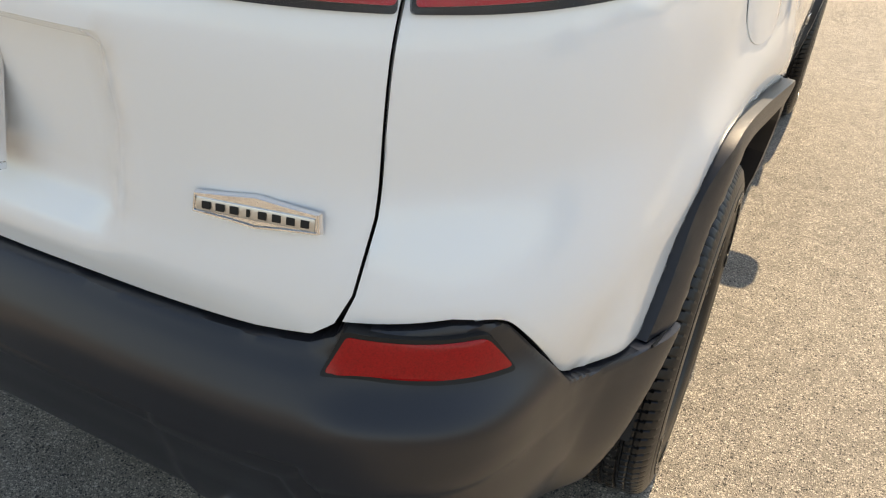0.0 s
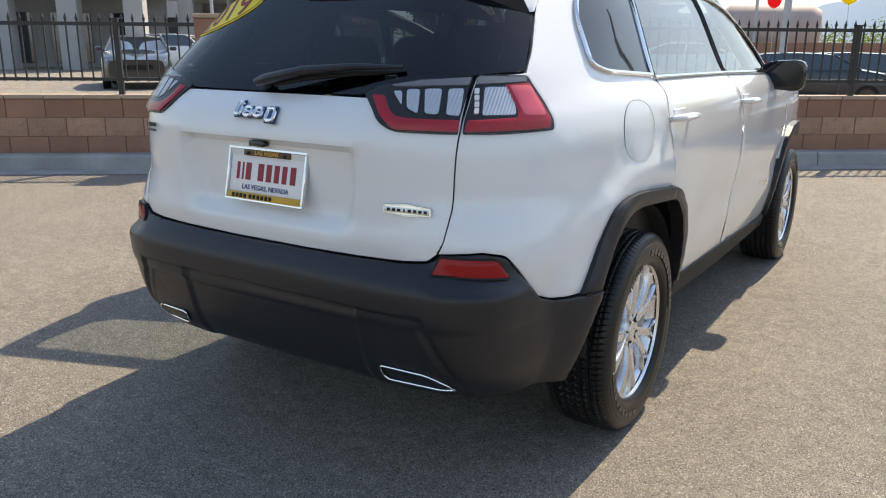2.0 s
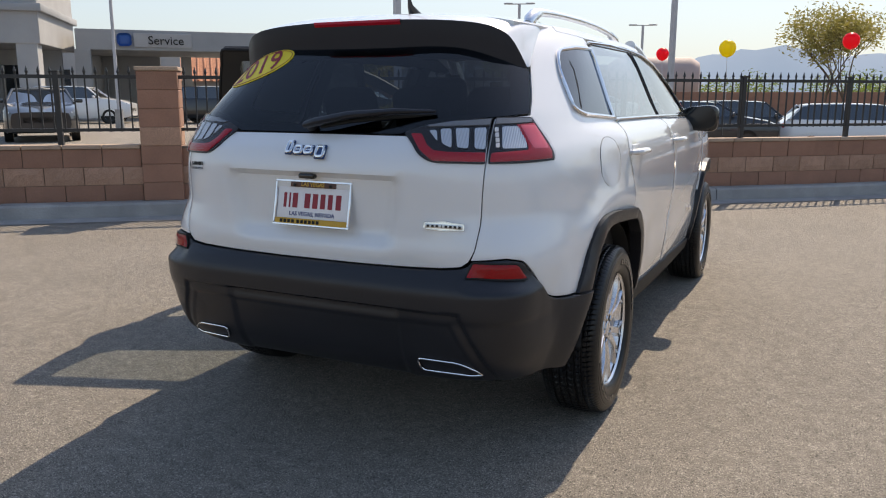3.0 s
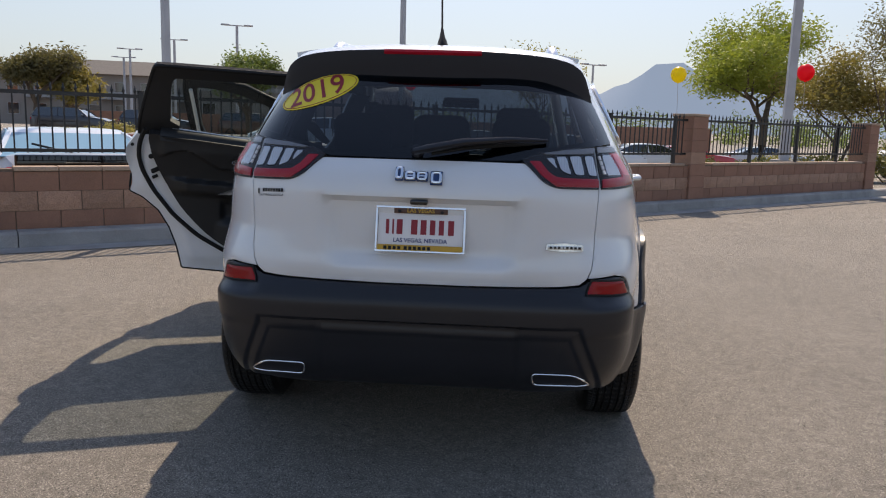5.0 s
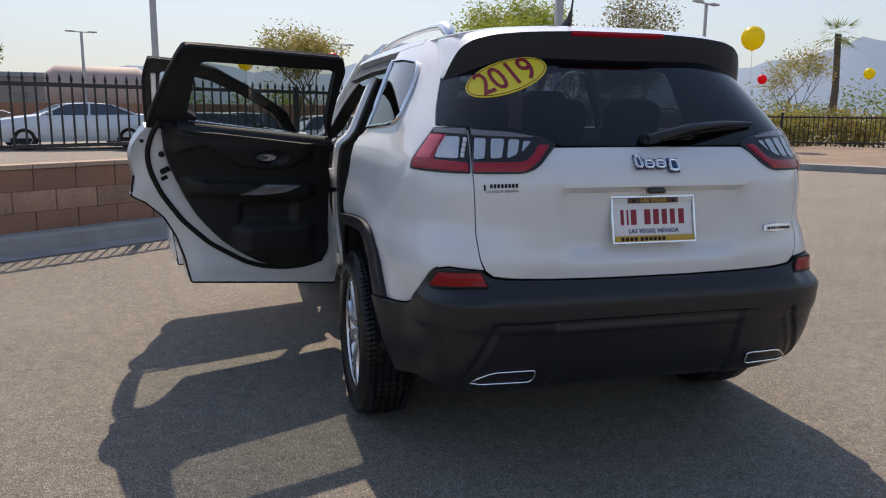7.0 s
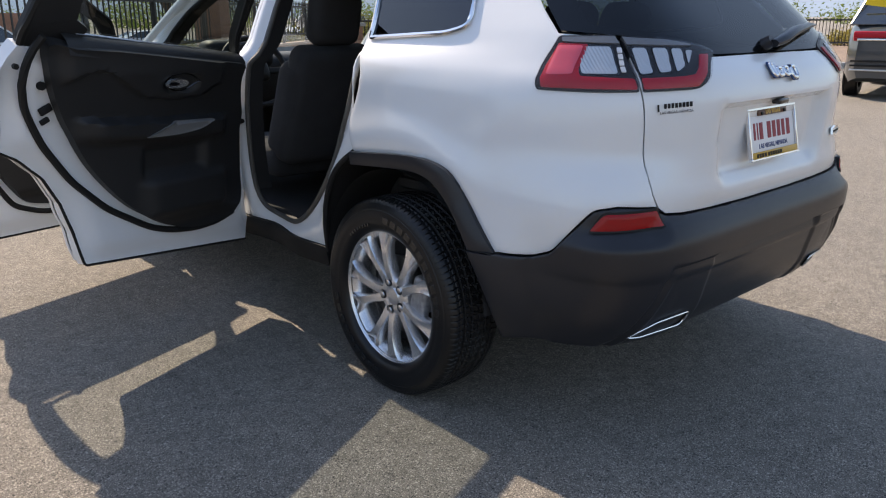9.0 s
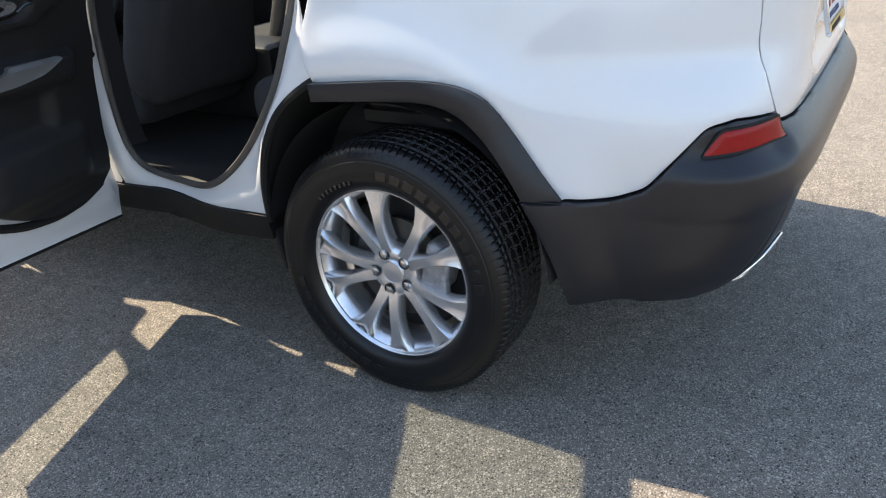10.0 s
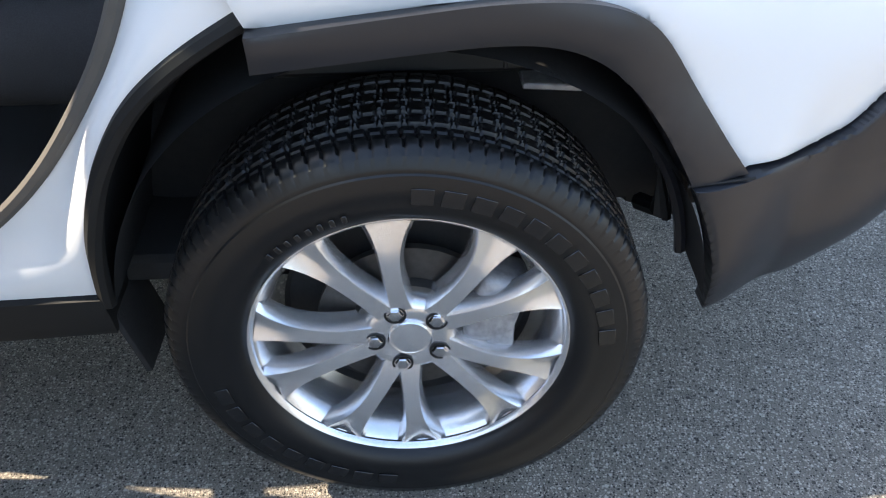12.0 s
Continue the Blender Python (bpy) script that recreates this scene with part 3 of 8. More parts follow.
def bumper_relief(p, u, z):
    x = np.abs(p[:, 0])
    y = p[:, 1]
    out = BUMP(z) * (0.10 + 0.90 * (1 - step(-0.80, -0.55, y)))
    w = step(0.56, 0.63, x) * step(0.65, 0.725, z)
    out = out * (1 - w) + 0.006 * w
    out = out - 0.016 * step(0.44, 0.60, z) * step(-0.80, -0.66, y) * (1 - step(-0.60, -0.49, y))
    # the lower apron lies inside a trapezoid: a lip, a dark groove under it, an upward ledge, then the apron set back
    edge = 0.575 + np.clip((0.585 - z) * 0.42, 0, 0.12)
    k = np.minimum(0.600 - z, (edge - x) * 0.92)
    deep = 0.011 + 0.014 * (1 - step(0.34, 0.37, x))
    wide = 0.005 + 0.006 * (1 - step(0.34, 0.37, x))
    prof = -deep * step(0.0, 0.009, k) + 0.50 * (deep - 0.003) * step(0.006 + wide, 0.034 + wide, k) - 0.005 * step(0.036 + wide, 0.046 + wide, k) - 0.004 * step(0.05, 0.12, k)
    # swelling out to the edge of the wheel arch
    return out + prof + 0.033 * (1 - step(0.440, 0.575, np.hypot(y, p[:, 2] - 0.37))) * (y > -0.7)


bump_half = ([by_x(x, z) for x, z in ((0.20, 0.305), (0.45, 0.31), (0.60, 0.32), (0.70, 0.325))] + on_side([(-0.52, 0.333)] + [(y, z) for y, z in ARCH_IN[::-1] if z < 0.594] + [(-0.364, 0.5965), (-0.447, 0.5965)])
             + [(u, z - 0.003) for u, z in LOW_EDGE[1:]] + [by_x(x, z) for x, z in ((0.603, 0.763), (0.592, 0.750), (0.566, 0.738), (0.50, 0.732), (0.35, 0.727), (0.15, 0.723))])
rear_bumper = sheet("rear_bumper", shade_even(bump_half + mirrored(bump_half), 0.04), skin, PLASTIC, car, size=0.0062, shape=bumper_relief, thick=0.03,
                    label="grained black plastic rear bumper", lip=0.003)
# dark recess behind the gaps of tailgate, lamps and bumper
gap_half = [by_x(x, z) for x, z in ((0.1, 0.70), (0.60, 0.70), (0.655, 0.74), (0.655, 1.225), (0.60, 1.22), (0.33, 1.18), (0.1, 1.18))]
sheet("gap_seal", shade_even(gap_half + mirrored(gap_half), 0.05), skin, SEAL, car, off=-0.060, thick=0.004, size=0.06)

# rear wheel arch flares, and the same plastic along the sills
flare_poly = on_side(ARCH_OUT + [(-0.362, 0.600)] + [(y, z) for y, z in ARCH_IN[::-1] if z > 0.603])


def flare_relief(p, u, z):
    r = np.hypot(p[:, 1], (p[:, 2] - 0.37))
    rear = 1 - step(-0.34, -0.24, p[:, 1])
    return 0.006 * step(0.44, 0.50, r) * (1 - rear) - 0.015 * step(0.440, 0.505, r) * rear


for s in (1, -1):
    poly = flare_poly if s > 0 else mirrored(flare_poly)
    sheet("wheel_arch_flare", shade_even(poly, 0.03), skin, PLASTIC, car, off=0.031, thick=0.06, size=0.02, shape=flare_relief, label="black plastic arch flare", lip=0.003)
    q = np.array([by_y(y, z, s) for y, z in ((-0.358, 0.598), (-0.40, 0.599), (-0.450, 0.600))])
    p, n = skin(q[:, 0], q[:, 1])
    v, f = tube([tuple(x) for x in p + n * 0.0235], 0.0022, 6)
    link_mesh("flare_joint", v, f, SEAL, car)
    # the rear wheel house: dark liner
    v, f = lathe([(0.60, 0.10), (0.60, 0.455), (0.868, 0.440)], 36, "x", radians(8), radians(176))
    v = [(s * a, b * 0.97, c * 0.97 + HUB_Z + 0.01) for a, b, c in v]
    link_mesh("wheel_house", v, f, DARK, car, "black felt wheel house liner")
    # moulded ribs of the liner, a bare bracket and two clips above the tyre
    for x, r in ((0.69, 0.432), (0.775, 0.430)):
        v, f = tube([(s * x, -0.97 * r * math.sin(a), HUB_Z + 0.01 + 0.97 * r * math.cos(a)) for a in np.linspace(radians(33), radians(84), 14)], 0.009, 6)
        link_mesh("liner_rib", v, f, PLASTIC, car)
    part("bracket", box_bm(0.05, 0.085, 0.010, 0.002, 1, m=pose(s * 0.70, -0.205, 0.665, 4)), STEEL, car, "bare steel bracket in the wheel house")
    for y in (-0.135, -0.165):
        part("liner_clip", box_bm(0.012, 0.005, 0.060, 0.001, 1, at=(s * 0.74, y, 0.735)), PLASTIC, car)
    v, f = lathe([(0.55, 0.10), (0.55, 0.425), (0.84, 0.415)], 36, "x", radians(0), radians(180))
    v = [(s * a, b + AXLE, c + HUB_Z + 0.01) for a, b, c in v]
    link_mesh("wheel_house", v, f, DARK, car, "black felt wheel house liner")
    sill = [(0.446, 0.345), (0.445, 0.425), (1.25, 0.395), (2.30, 0.355), (2.30, 0.285), (1.25, 0.30), (0.60, 0.335)]
    poly = on_side(sill) if s > 0 else mirrored(on_side(sill))
    sheet("sill_cladding", shade_even(poly, 0.06), skin, SEAL, car, off=0.012 if s > 0 else 0.004, thick=0.10, size=0.035, shape=None if s > 0 else (lambda p, u, z: -0.048 * step(0.62, 0.98, p[:, 1])), label="black plastic sill cladding", lip=0.004)

# tail lamps: an outer half on the quarter panel, an inner half on the tailgate
lamp_in = rounded([by_x(x, z) for x, z in ((0.345, 1.176), (0.385, 1.140), (0.422, 1.103), (0.466, 1.083), (0.621, 1.079), (0.604, 1.221), (0.50, 1.213), (0.40, 1.196))], [0.01, 0.03, 0.03, 0.03, 0.006, 0.006, 0.05, 0.05])
lamp_out = rounded([by_x(0.630, 1.079), by_x(0.70, 1.077), by_y(-0.526, 1.080), by_y(-0.516, 1.106), by_y(-0.521, 1.160), by_y(-0.534, 1.224), by_x(0.613, 1.225)], [0.006, 0.05, 0.02, 0.03, 0.05, 0.012, 0.006])
red_in = [by_x(x, z) for x, z in ((0.372, 1.171), (0.410, 1.171), (0.436, 1.138), (0.464, 1.120), (0.500, 1.116), (0.617, 1.113), (0.619, 1.086), (0.466, 1.090), (0.416, 1.124))]
red_out = [by_x(0.632, 1.085), by_x(0.632, 1.112), by_y(-0.632, 1.117), by_y(-0.622, 1.132), by_y(-0.617, 1.200), by_y(-0.543, 1.203), by_y(-0.536, 1.160), by_y(-0.530, 1.110), by_y(-0.540, 1.087)]
red_panel = [by_y(-0.612, 1.121), by_y(-0.543, 1.119), by_y(-0.545, 1.196), by_y(-0.608, 1.196)]
lenses_in = [[by_x(x, z) for x, z in q] for q in (((0.430, 1.182), (0.456, 1.183), (0.469, 1.146)), ((0.466, 1.187), (0.500, 1.188), (0.518, 1.127), (0.484, 1.141)),
                                                  ((0.512, 1.189), (0.552, 1.190), (0.566, 1.126), (0.533, 1.129)), ((0.566, 1.190), (0.598, 1.191), (0.613, 1.123), (0.583, 1.126)))]
lenses_out = [[by_x(x, z) for x, z in ((0.655, 1.124), (0.712, 1.124), (0.682, 1.194), (0.636, 1.194))]]
clear_in = [by_x(x, z) for x, z in ((0.43, 1.193), (0.604, 1.199), (0.6025, 1.2175), (0.50, 1.2095), (0.42, 1.1965))]
clear_out = [by_x(0.616, 1.201), by_y(-0.552, 1.206), by_y(-0.545, 1.218), by_x(0.615, 1.220)]


def ribs(p, u, z):
    return 0.0008 * np.sin(u * 620)


for s in (1, -1):
    side = (lambda q: q) if s > 0 else mirrored
    for poly, red, lenses, clear in ((lamp_in, red_in, lenses_in, clear_in), (lamp_out, red_out, lenses_out, clear_out)):
        lamp = sheet("tail_lamp", shade_even(side(poly), 0.03), skin, SMOKE, car, off=0.004, thick=0.04, size=0.02, label="smoked tail lamp with red light band")
        sheet("red_band", shade_even(side(rounded(red, 0.006)), 0.012), skin, RED_LENS, lamp, off=0.009, thick=0.012, size=0.012, label="red light band", lip=0.002)
        for q in lenses:
            q = rounded(q, [0.009] * len(q))
            c = np.mean(np.array(q), axis=0)
            hood = [tuple(c + (np.array(k) - c) * (1.10, 1.10)) for k in q]
            lens = sheet("clear_lens", side(q), skin, CLEAR_LENS, lamp, off=0.007, thick=0.02, size=0.0021, label="clear ribbed lens", shape=ribs)
            sheet("lens_hood", shade_even(side(hood), 0.01), skin, GLOSS, lens, off=0.0058, thick=0.02, size=0.02)
        # grey strip: sky sheen of the clear cover's upper edge put into its colour
        sheet("clear_strip", side(clear), skin, EDGE_SHEEN, lamp, off=0.009, thick=0.01, size=0.01, label="grey strip painted as sky sheen on the clear upper edge")
        if poly is lamp_out:
            sheet("red_panel", shade_even(side(rounded(red_panel, 0.010)), 0.012), skin, RED_PANEL, lamp, off=0.0112, thick=0.01, size=0.010, label="light red reflector panel", lip=0.0015)
            for k in range(4):
                x, z = 0.6385 - 0.0054 * k, 1.128 + 0.0165 * k
                q = rounded([by_x(x, z), by_x(x + 0.0085, z), by_x(x + 0.0045, z + 0.013), by_x(x - 0.004, z + 0.013)], 0.0015)
                sheet("led_cell", side(q), skin, PLATE_WHITE, lamp, off=0.009, thick=0.01, size=0.008)
        sheet("lamp_cover", shade_even(side([(u * 0.9985 + (0.0006 if u > 0 else 0), v) for u, v in poly]), 0.03), skin, LAMP_COVER, lamp, off=0.0150, thick=0.008, size=0.018, lip=0.004, label="clear lamp cover")

# rear window
glass_half = [by_x(x, z) for x, z in ((0.15, 1.170), (0.33, 1.171), (0.42, 1.199), (0.52, 1.217), (0.622, 1.228), (0.684, 1.238), (0.662, 1.30), (0.620, 1.40), (0.579, 1.50), (0.556, 1.555), (0.2, 1.565))]
rear_window = sheet("rear_window", shade_even(glass_half + mirrored(glass_half), 0.05), skin, REAR_GLASS, car, off=0.002, thick=0.006, size=0.035, label="dark privacy glass rear window")
for s in (1, -1):
    edge = [by_x(x, z) for x, z in ((0.684, 1.238), (0.662, 1.30), (0.620, 1.40), (0.579, 1.50), (0.556, 1.555), (0.515, 1.555), (0.540, 1.50), (0.578, 1.40), (0.622, 1.30), (0.634, 1.255), (0.52, 1.235), (0.42, 1.217), (0.33, 1.19), (0.33, 1.171), (0.42, 1.199), (0.52, 1.217), (0.622, 1.228))]
    sheet("window_border", shade_even(edge if s > 0 else mirrored(edge), 0.03), skin, GLOSS, rear_window, off=-0.001, thick=0.004, size=0.03)
bar = [by_x(x, z) for x, z in ((-0.33, 1.171), (0.33, 1.171), (0.33, 1.19), (-0.33, 1.19))]
sheet("window_border", shade_even(bar, 0.03), skin, GLOSS, rear_window, off=-0.001, thick=0.004, size=0.03)

# spoiler over the rear window
ROOF_C = smooth_curve((-0.55, -0.40, -0.10, 0.30, 0.80, 1.30, 1.62), (1.578, 1.596, 1.628, 1.645, 1.650, 1.635, 1.598))
ROOF_W = smooth_curve((-0.55, -0.35, 0.2, 1.0, 1.7), (0.550, 0.568, 0.598, 0.610, 0.590))


def roof_z(x, y):
    zc, w = ROOF_C(y), ROOF_W(y)
    return zc - (zc - 1.562) * np.clip(np.abs(x) / w, 0, 1.02) ** 3.2


def roof_surface(x, y):
    z = roof_z(x, y)
    e = 0.01
    n = np.stack((-(roof_z(x + e, y) - roof_z(x - e, y)) / (2 * e), -(roof_z(x, y + e) - roof_z(x, y - e)) / (2 * e), np.ones_like(z)), axis=1)
    n /= np.linalg.norm(n, axis=1)[:, None]
    return np.stack((x, y, z), axis=1), n


ys = np.linspace(-0.375, 1.60, 16)
roof_poly = [(float(ROOF_W(y)), float(y)) for y in ys] + [(-float(ROOF_W(y)), float(y)) for y in ys[::-1]]
roof = sheet("roof", roof_poly, roof_surface, PAINT, car, size=0.05, thick=0.02, label="white painted roof", back=True)
sheet("headliner", [(x * 0.95, y) for x, y in roof_poly], roof_surface, HEADLINER, car, off=-0.05, size=0.1, thick=0.01, label="beige headliner")


def spoiler_meshes():
    # rear edge, front edge on roof and pillar, and lower lip of the right half
    rear = [(0, -0.535, 1.570), (0.20, -0.533, 1.568), (0.35, -0.522, 1.562), (0.46, -0.503, 1.552), (0.53, -0.478, 1.536), (0.572, -0.450, 1.510), (0.590, -0.432, 1.482), (0.603, -0.415, 1.452), (0.613, -0.400, 1.425), (0.622, -0.386, 1.398)]
    front = [(0, -0.34, 0), (0.20, -0.34, 0), (0.35, -0.34, 0), (0.46, -0.34, 0), (0.53, -0.335, 0), (0.566, -0.28, 0), (0.576, -0.12, 0), (0.572, -0.06, 1.566), (0.594, -0.212, 1.500), (0.625, -0.366, 1.402)]
    lip = [(0, -0.520, 1.432), (0.20, -0.518, 1.431), (0.35, -0.510, 1.427), (0.46, -0.493, 1.420), (0.53, -0.468, 1.412), (0.572, -0.440, 1.404), (0.590, -0.424, 1.399), (0.603, -0.409, 1.395), (0.613, -0.396, 1.392), (0.622, -0.384, 1.390)]
    front = [(x, y, z or float(roof_z(np.array([min(x, 0.56)]), np.array([y]))[0]) + 0.001) for x, y, z in front]
    t = np.linspace(0, len(rear) - 1, 46)

    def run(pts):
        q = np.array(pts)
        r = np.stack([np.interp(t, np.arange(len(q)), q[:, k]) for k in range(3)], axis=1)
        for _ in range(3):
            r[1:-1] = (r[:-2] + r[2:] + 2 * r[1:-1]) / 4
        return np.vstack((r[:0:-1] * (-1, 1, 1), r))
    e, g, w = run(rear), run(front), run(lip)
    xs = e
    top, face, under = [], [], []
    for a, b, c in zip(e, g, w):
        k = abs(a[0]) / 0.622
        for q in range(7):
            top.append(tuple(b + (a - b) * q / 6 + np.array((math.copysign(0.006 * k ** 4, a[0]), 0, 0.010 * (1 - k ** 3))) * math.sin(math.pi * q / 6)))
        m = (a + c) / 2 + (0, 0.008 * (1 - k ** 4), 0)
        face += [tuple(a), tuple(a + (0, -0.003 * (1 - k), -0.009 * (1 - k ** 2))), tuple(m), tuple(c + (0, 0, 0.006 * (1 - k))), tuple(c + (0, 0.010, 0))]
        under += [tuple(c + (0, 0.010, 0)), tuple(c + (0, 0.13, 0.08 * (1 - k)))]

    def grid(p, n):
        return [(i * n + q, i * n + q + 1, (i + 1) * n + q + 1, (i + 1) * n + q) for i in range(len(xs) - 1) for q in range(n - 1)]
    sp = link_mesh("spoiler", top, grid(top, 7), PAINT, car, "white roof spoiler")
    link_mesh("spoiler_face", face, grid(face, 5), SMOKE, sp, "gloss black spoiler face")
    link_mesh("spoiler_underside", under, grid(under, 2), SMOKE, sp, "gloss black")
    v, f = [], []
    n = 24
    for i in range(n + 1):
        x = -0.186 + 0.372 * i / n
        k = abs(x) / 0.635
        y = -0.535 + 0.135 * k ** 3
        v += [(x, y + 0.012, 1.5715), (x, y - 0.006, 1.569), (x, y - 0.008, 1.560), (x, y - 0.001, 1.551)]
    f = [(i * 4 + q, i * 4 + q + 1, i * 4 + q + 5, i * 4 + q + 4) for i in range(n) for q in range(3)]
    link_mesh("high_brake_light", v, f, RED_LENS, sp, "thin red high brake light")


spoiler_meshes()

# roof rails and aerial
for s in (1, -1):
    def over_roof(y, up):
        return (s * 0.485, y, float(roof_z(np.array([0.485]), np.array([y]))[0]) + up)
    run = np.linspace(0.10, 1.46, 26)
    v, f = tube([over_roof(y, 0.050 - 0.012 * abs(2 * (y - 0.78) / 1.36) ** 3) for y in run], [0.0215 - 0.004 * float(step(0.10, 0.5, y)) for y in run], 12, flat=0.8)
    rail = link_mesh("roof_rail", v, f, ALLOY, car, "satin silver roof rail")
    for y0, y1 in ((0.005, 0.15), (1.56, 1.41)):
        v, f = tube([over_roof(y0, -0.012), over_roof(y0 * 0.82 + y1 * 0.18, 0.008), over_roof(y0 * 0.5 + y1 * 0.5, 0.028), over_roof(y1, 0.041)], [0.020, 0.027, 0.0265, 0.019], 12)
        link_mesh("rail_foot", v, f, ALLOY, rail)
v, f = tube([(0, -0.04, 1.628), (0, -0.075, 1.642), (0, -0.10, 1.665), (0, -0.115, 1.70)], [0.024, 0.022, 0.012, 0.005], 10)
aerial = link_mesh("aerial", v, f, PLASTIC, car, "short black roof aerial")
v, f = tube([(0, -0.112, 1.69), (0.0, -0.20, 1.97)], [0.0045, 0.003], 8)
link_mesh("mast", v, f, PLASTIC, aerial)

# rear wiper
v, f = tube([(-0.03, -0.838, 1.196), (0.02, -0.842, 1.208), (0.14, -0.822, 1.232), (0.30, -0.790, 1.246), (0.435, -0.752, 1.246)], [0.016, 0.021, 0.020, 0.014, 0.007], 10, flat=0.75)
wiper = link_mesh("rear_wiper", v, f, PLASTIC, car, "black rear wiper arm")
v, f = tube([(0.03, -0.828, 1.190), (0.14, -0.806, 1.212), (0.30, -0.776, 1.228), (0.43, -0.742, 1.232)], [0.006, 0.008, 0.008, 0.005], 8)
link_mesh("blade", v, f, SEAL, wiper)
part("pivot", cyl_bm(0.022, 0.018, 0.03, 20, pose(-0.022, -0.815, 1.198, 60, 0, 0)), PLASTIC, wiper)

# reflectors in the bumper
refl = rounded([by_x(0.588, 0.716), by_x(0.752, 0.704), by_x(0.727, 0.752), by_x(0.607, 0.760)], [0.005, 0.008, 0.012, 0.006])
for s in (1, -1):
    p = refl if s > 0 else mirrored(refl)
    r_ob = sheet("reflector", p, skin, RED_REFLECTOR, car, off=0.011, thick=0.040, size=0.012, label="dark red bumper reflector", lip=0.003, shape=bumper_relief)
    c = np.mean(np.array(p), axis=0)
    ringp = [tuple(c + (np.array(q) - c) * (1.05, 1.22)) for q in p]
    sheet("reflector_bezel", shade_even(ringp, 0.02), skin, SEAL, r_ob, off=0.0075, thick=0.02, size=0.012, shape=bumper_relief)

# exhaust trims let into the lower bumper
ex_poly = rounded([(0.420, 0.371), (0.595, 0.362), (0.626, 0.366), (0.612, 0.384), (0.560, 0.418), (0.412, 0.421)], [0.02, 0.02, 0.006, 0.02, 0.05, 0.02], 6)
for s in (1, -1):
    pts = []
    for x, z in ex_poly:
        xx = x if s > 0 else x
        p, n = skin(np.array([by_x(s * xx, z)[0]]), np.array([z]))
        q = p[0] + n[0] * (float(BUMP(z)) - 0.006)
        pts.append((q[0], q[1] + 0.004, q[2]))
    v, f = tube(pts, 0.0036, 8, closed=True)
    ex = link_mesh("exhaust_trim", v, f, CHROME, car, "bright chrome exhaust trim")
    n = len(pts)
    v = [(a, b - 0.002, c) for a, b, c in pts] + [(a * 0.99, b + 0.12, c) for a, b, c in pts]
    f = [(i, (i + 1) % n, (i + 1) % n + n, i + n) for i in range(n)] + [tuple(range(n, 2 * n))]
    link_mesh("exhaust_throat", v, f, SEAL, ex, "black exhaust throat")

# ---- wheels: built once with the outer face towards +x, then copied to the four corners ----
def tyre_mesh():
    n = 864
    half = 0.112
    xs = list(np.linspace(-0.088, 0.088, 57))
    side_out = [(0.098, 0.3475), (0.106, 0.338), (0.1115, 0.322), (0.1125, 0.318), (0.1125, 0.314), (0.1145, 0.311), (0.1165, 0.29), (0.1165, 0.275), (0.1135, 0.262), (0.1140, 0.259), (0.1105, 0.245), (0.104, 0.234), (0.094, 0.226), (0.080, 0.222)]
    side_in = [(-0.09, 0.222), (-0.106, 0.24), (-0.116, 0.28), (-0.112, 0.325), (-0.098, 0.3475)]
    prof = [(x, r, 0) for x, r in side_in] + [(x, 0.357 - 0.55 * x * x, 1) for x in xs] + [(x, r, 0) for x, r in side_out]
    v, f = [], []
    for i in range(n):
        t = 2 * math.pi * i / n
        for x, r, tread in prof:
            rr = r
            if tread:
                ax = abs(x)
                cut_in = 0.0
                for c in (0.0, 0.030, 0.058):
                    if abs(ax - c) < (0.0024 if c else 0.0016):
                        cut_in = 0.007
                zig = abs((x * 34.0) % 1.0 - 0.5)
                ph = (i / n * 72 + 1.3 * zig) % 1.0
                if ax > 0.058:
                    if (i / n * 108 + 0.5 * (x > 0) + ax * 9) % 1.0 < 0.16:
                        cut_in = max(cut_in, 0.0050)
                    elif abs(ax - 0.074) < 0.0016:
                        cut_in = max(cut_in, 0.0025)
                elif ph < 0.15 or ((i / n * 72 - 1.1 * zig + 0.45) % 1.0) < 0.08:
                    cut_in = max(cut_in, 0.0046)
                rr = r - cut_in
            elif x > 0.09 and r > 0.335:
                if (i / n * 108 + 0.5 + x * 9) % 1.0 < 0.16 and r > 0.342:
                    rr = r - 0.0026
            v.append((x, rr * math.cos(t), rr * math.sin(t)))
    p = len(prof)
    for i in range(n):
        j = (i + 1) % n
        for q in range(p - 1):
            f.append((i * p + q, i * p + q + 1, j * p + q + 1, j * p + q))
    return v, f


def spoke_mesh(bend):
    """One spoke along +z of the wheel's face; bend is the side to which its foot leans."""
    rows = []
    for t in np.linspace(0, 1, 12):
        r = 0.050 + (0.221 - 0.050) * t
        ang = radians(bend * (12.0 + 5.0 * t ** 1.5))
        w = 0.0128 + 0.0030 * t + 0.0270 * t ** 4.5 + 0.0085 * (1 - t) ** 3
        groove = 0.009 * float(step(0.55, 1.0, t))
        face = 0.073 + 0.016 * t ** 0.8 + 0.006 * math.sin(math.pi * t)
        deep = 0.030 + 0.012 * (1 - t)
        cy, cz = math.sin(ang) * r, math.cos(ang) * r
        ty, tz = math.cos(ang), -math.sin(ang)
        sec = [(-w, -deep), (-w * 0.98, -0.011), (-w * 0.72, -0.001), (-w * 0.14, -0.0006 - groove), (w * 0.14, -0.0006 - groove), (w * 0.72, -0.001), (w * 0.98, -0.011), (w, -deep)]
        rows.append([(face + h, cy + ty * o, cz + tz * o) for o, h in sec])
    v = [p for r in rows for p in r]
    k = 8
    f = [(i * k + q, i * k + q + 1, (i + 1) * k + q + 1, (i + 1) * k + q) for i in range(11) for q in range(k - 1)]
    return v, f


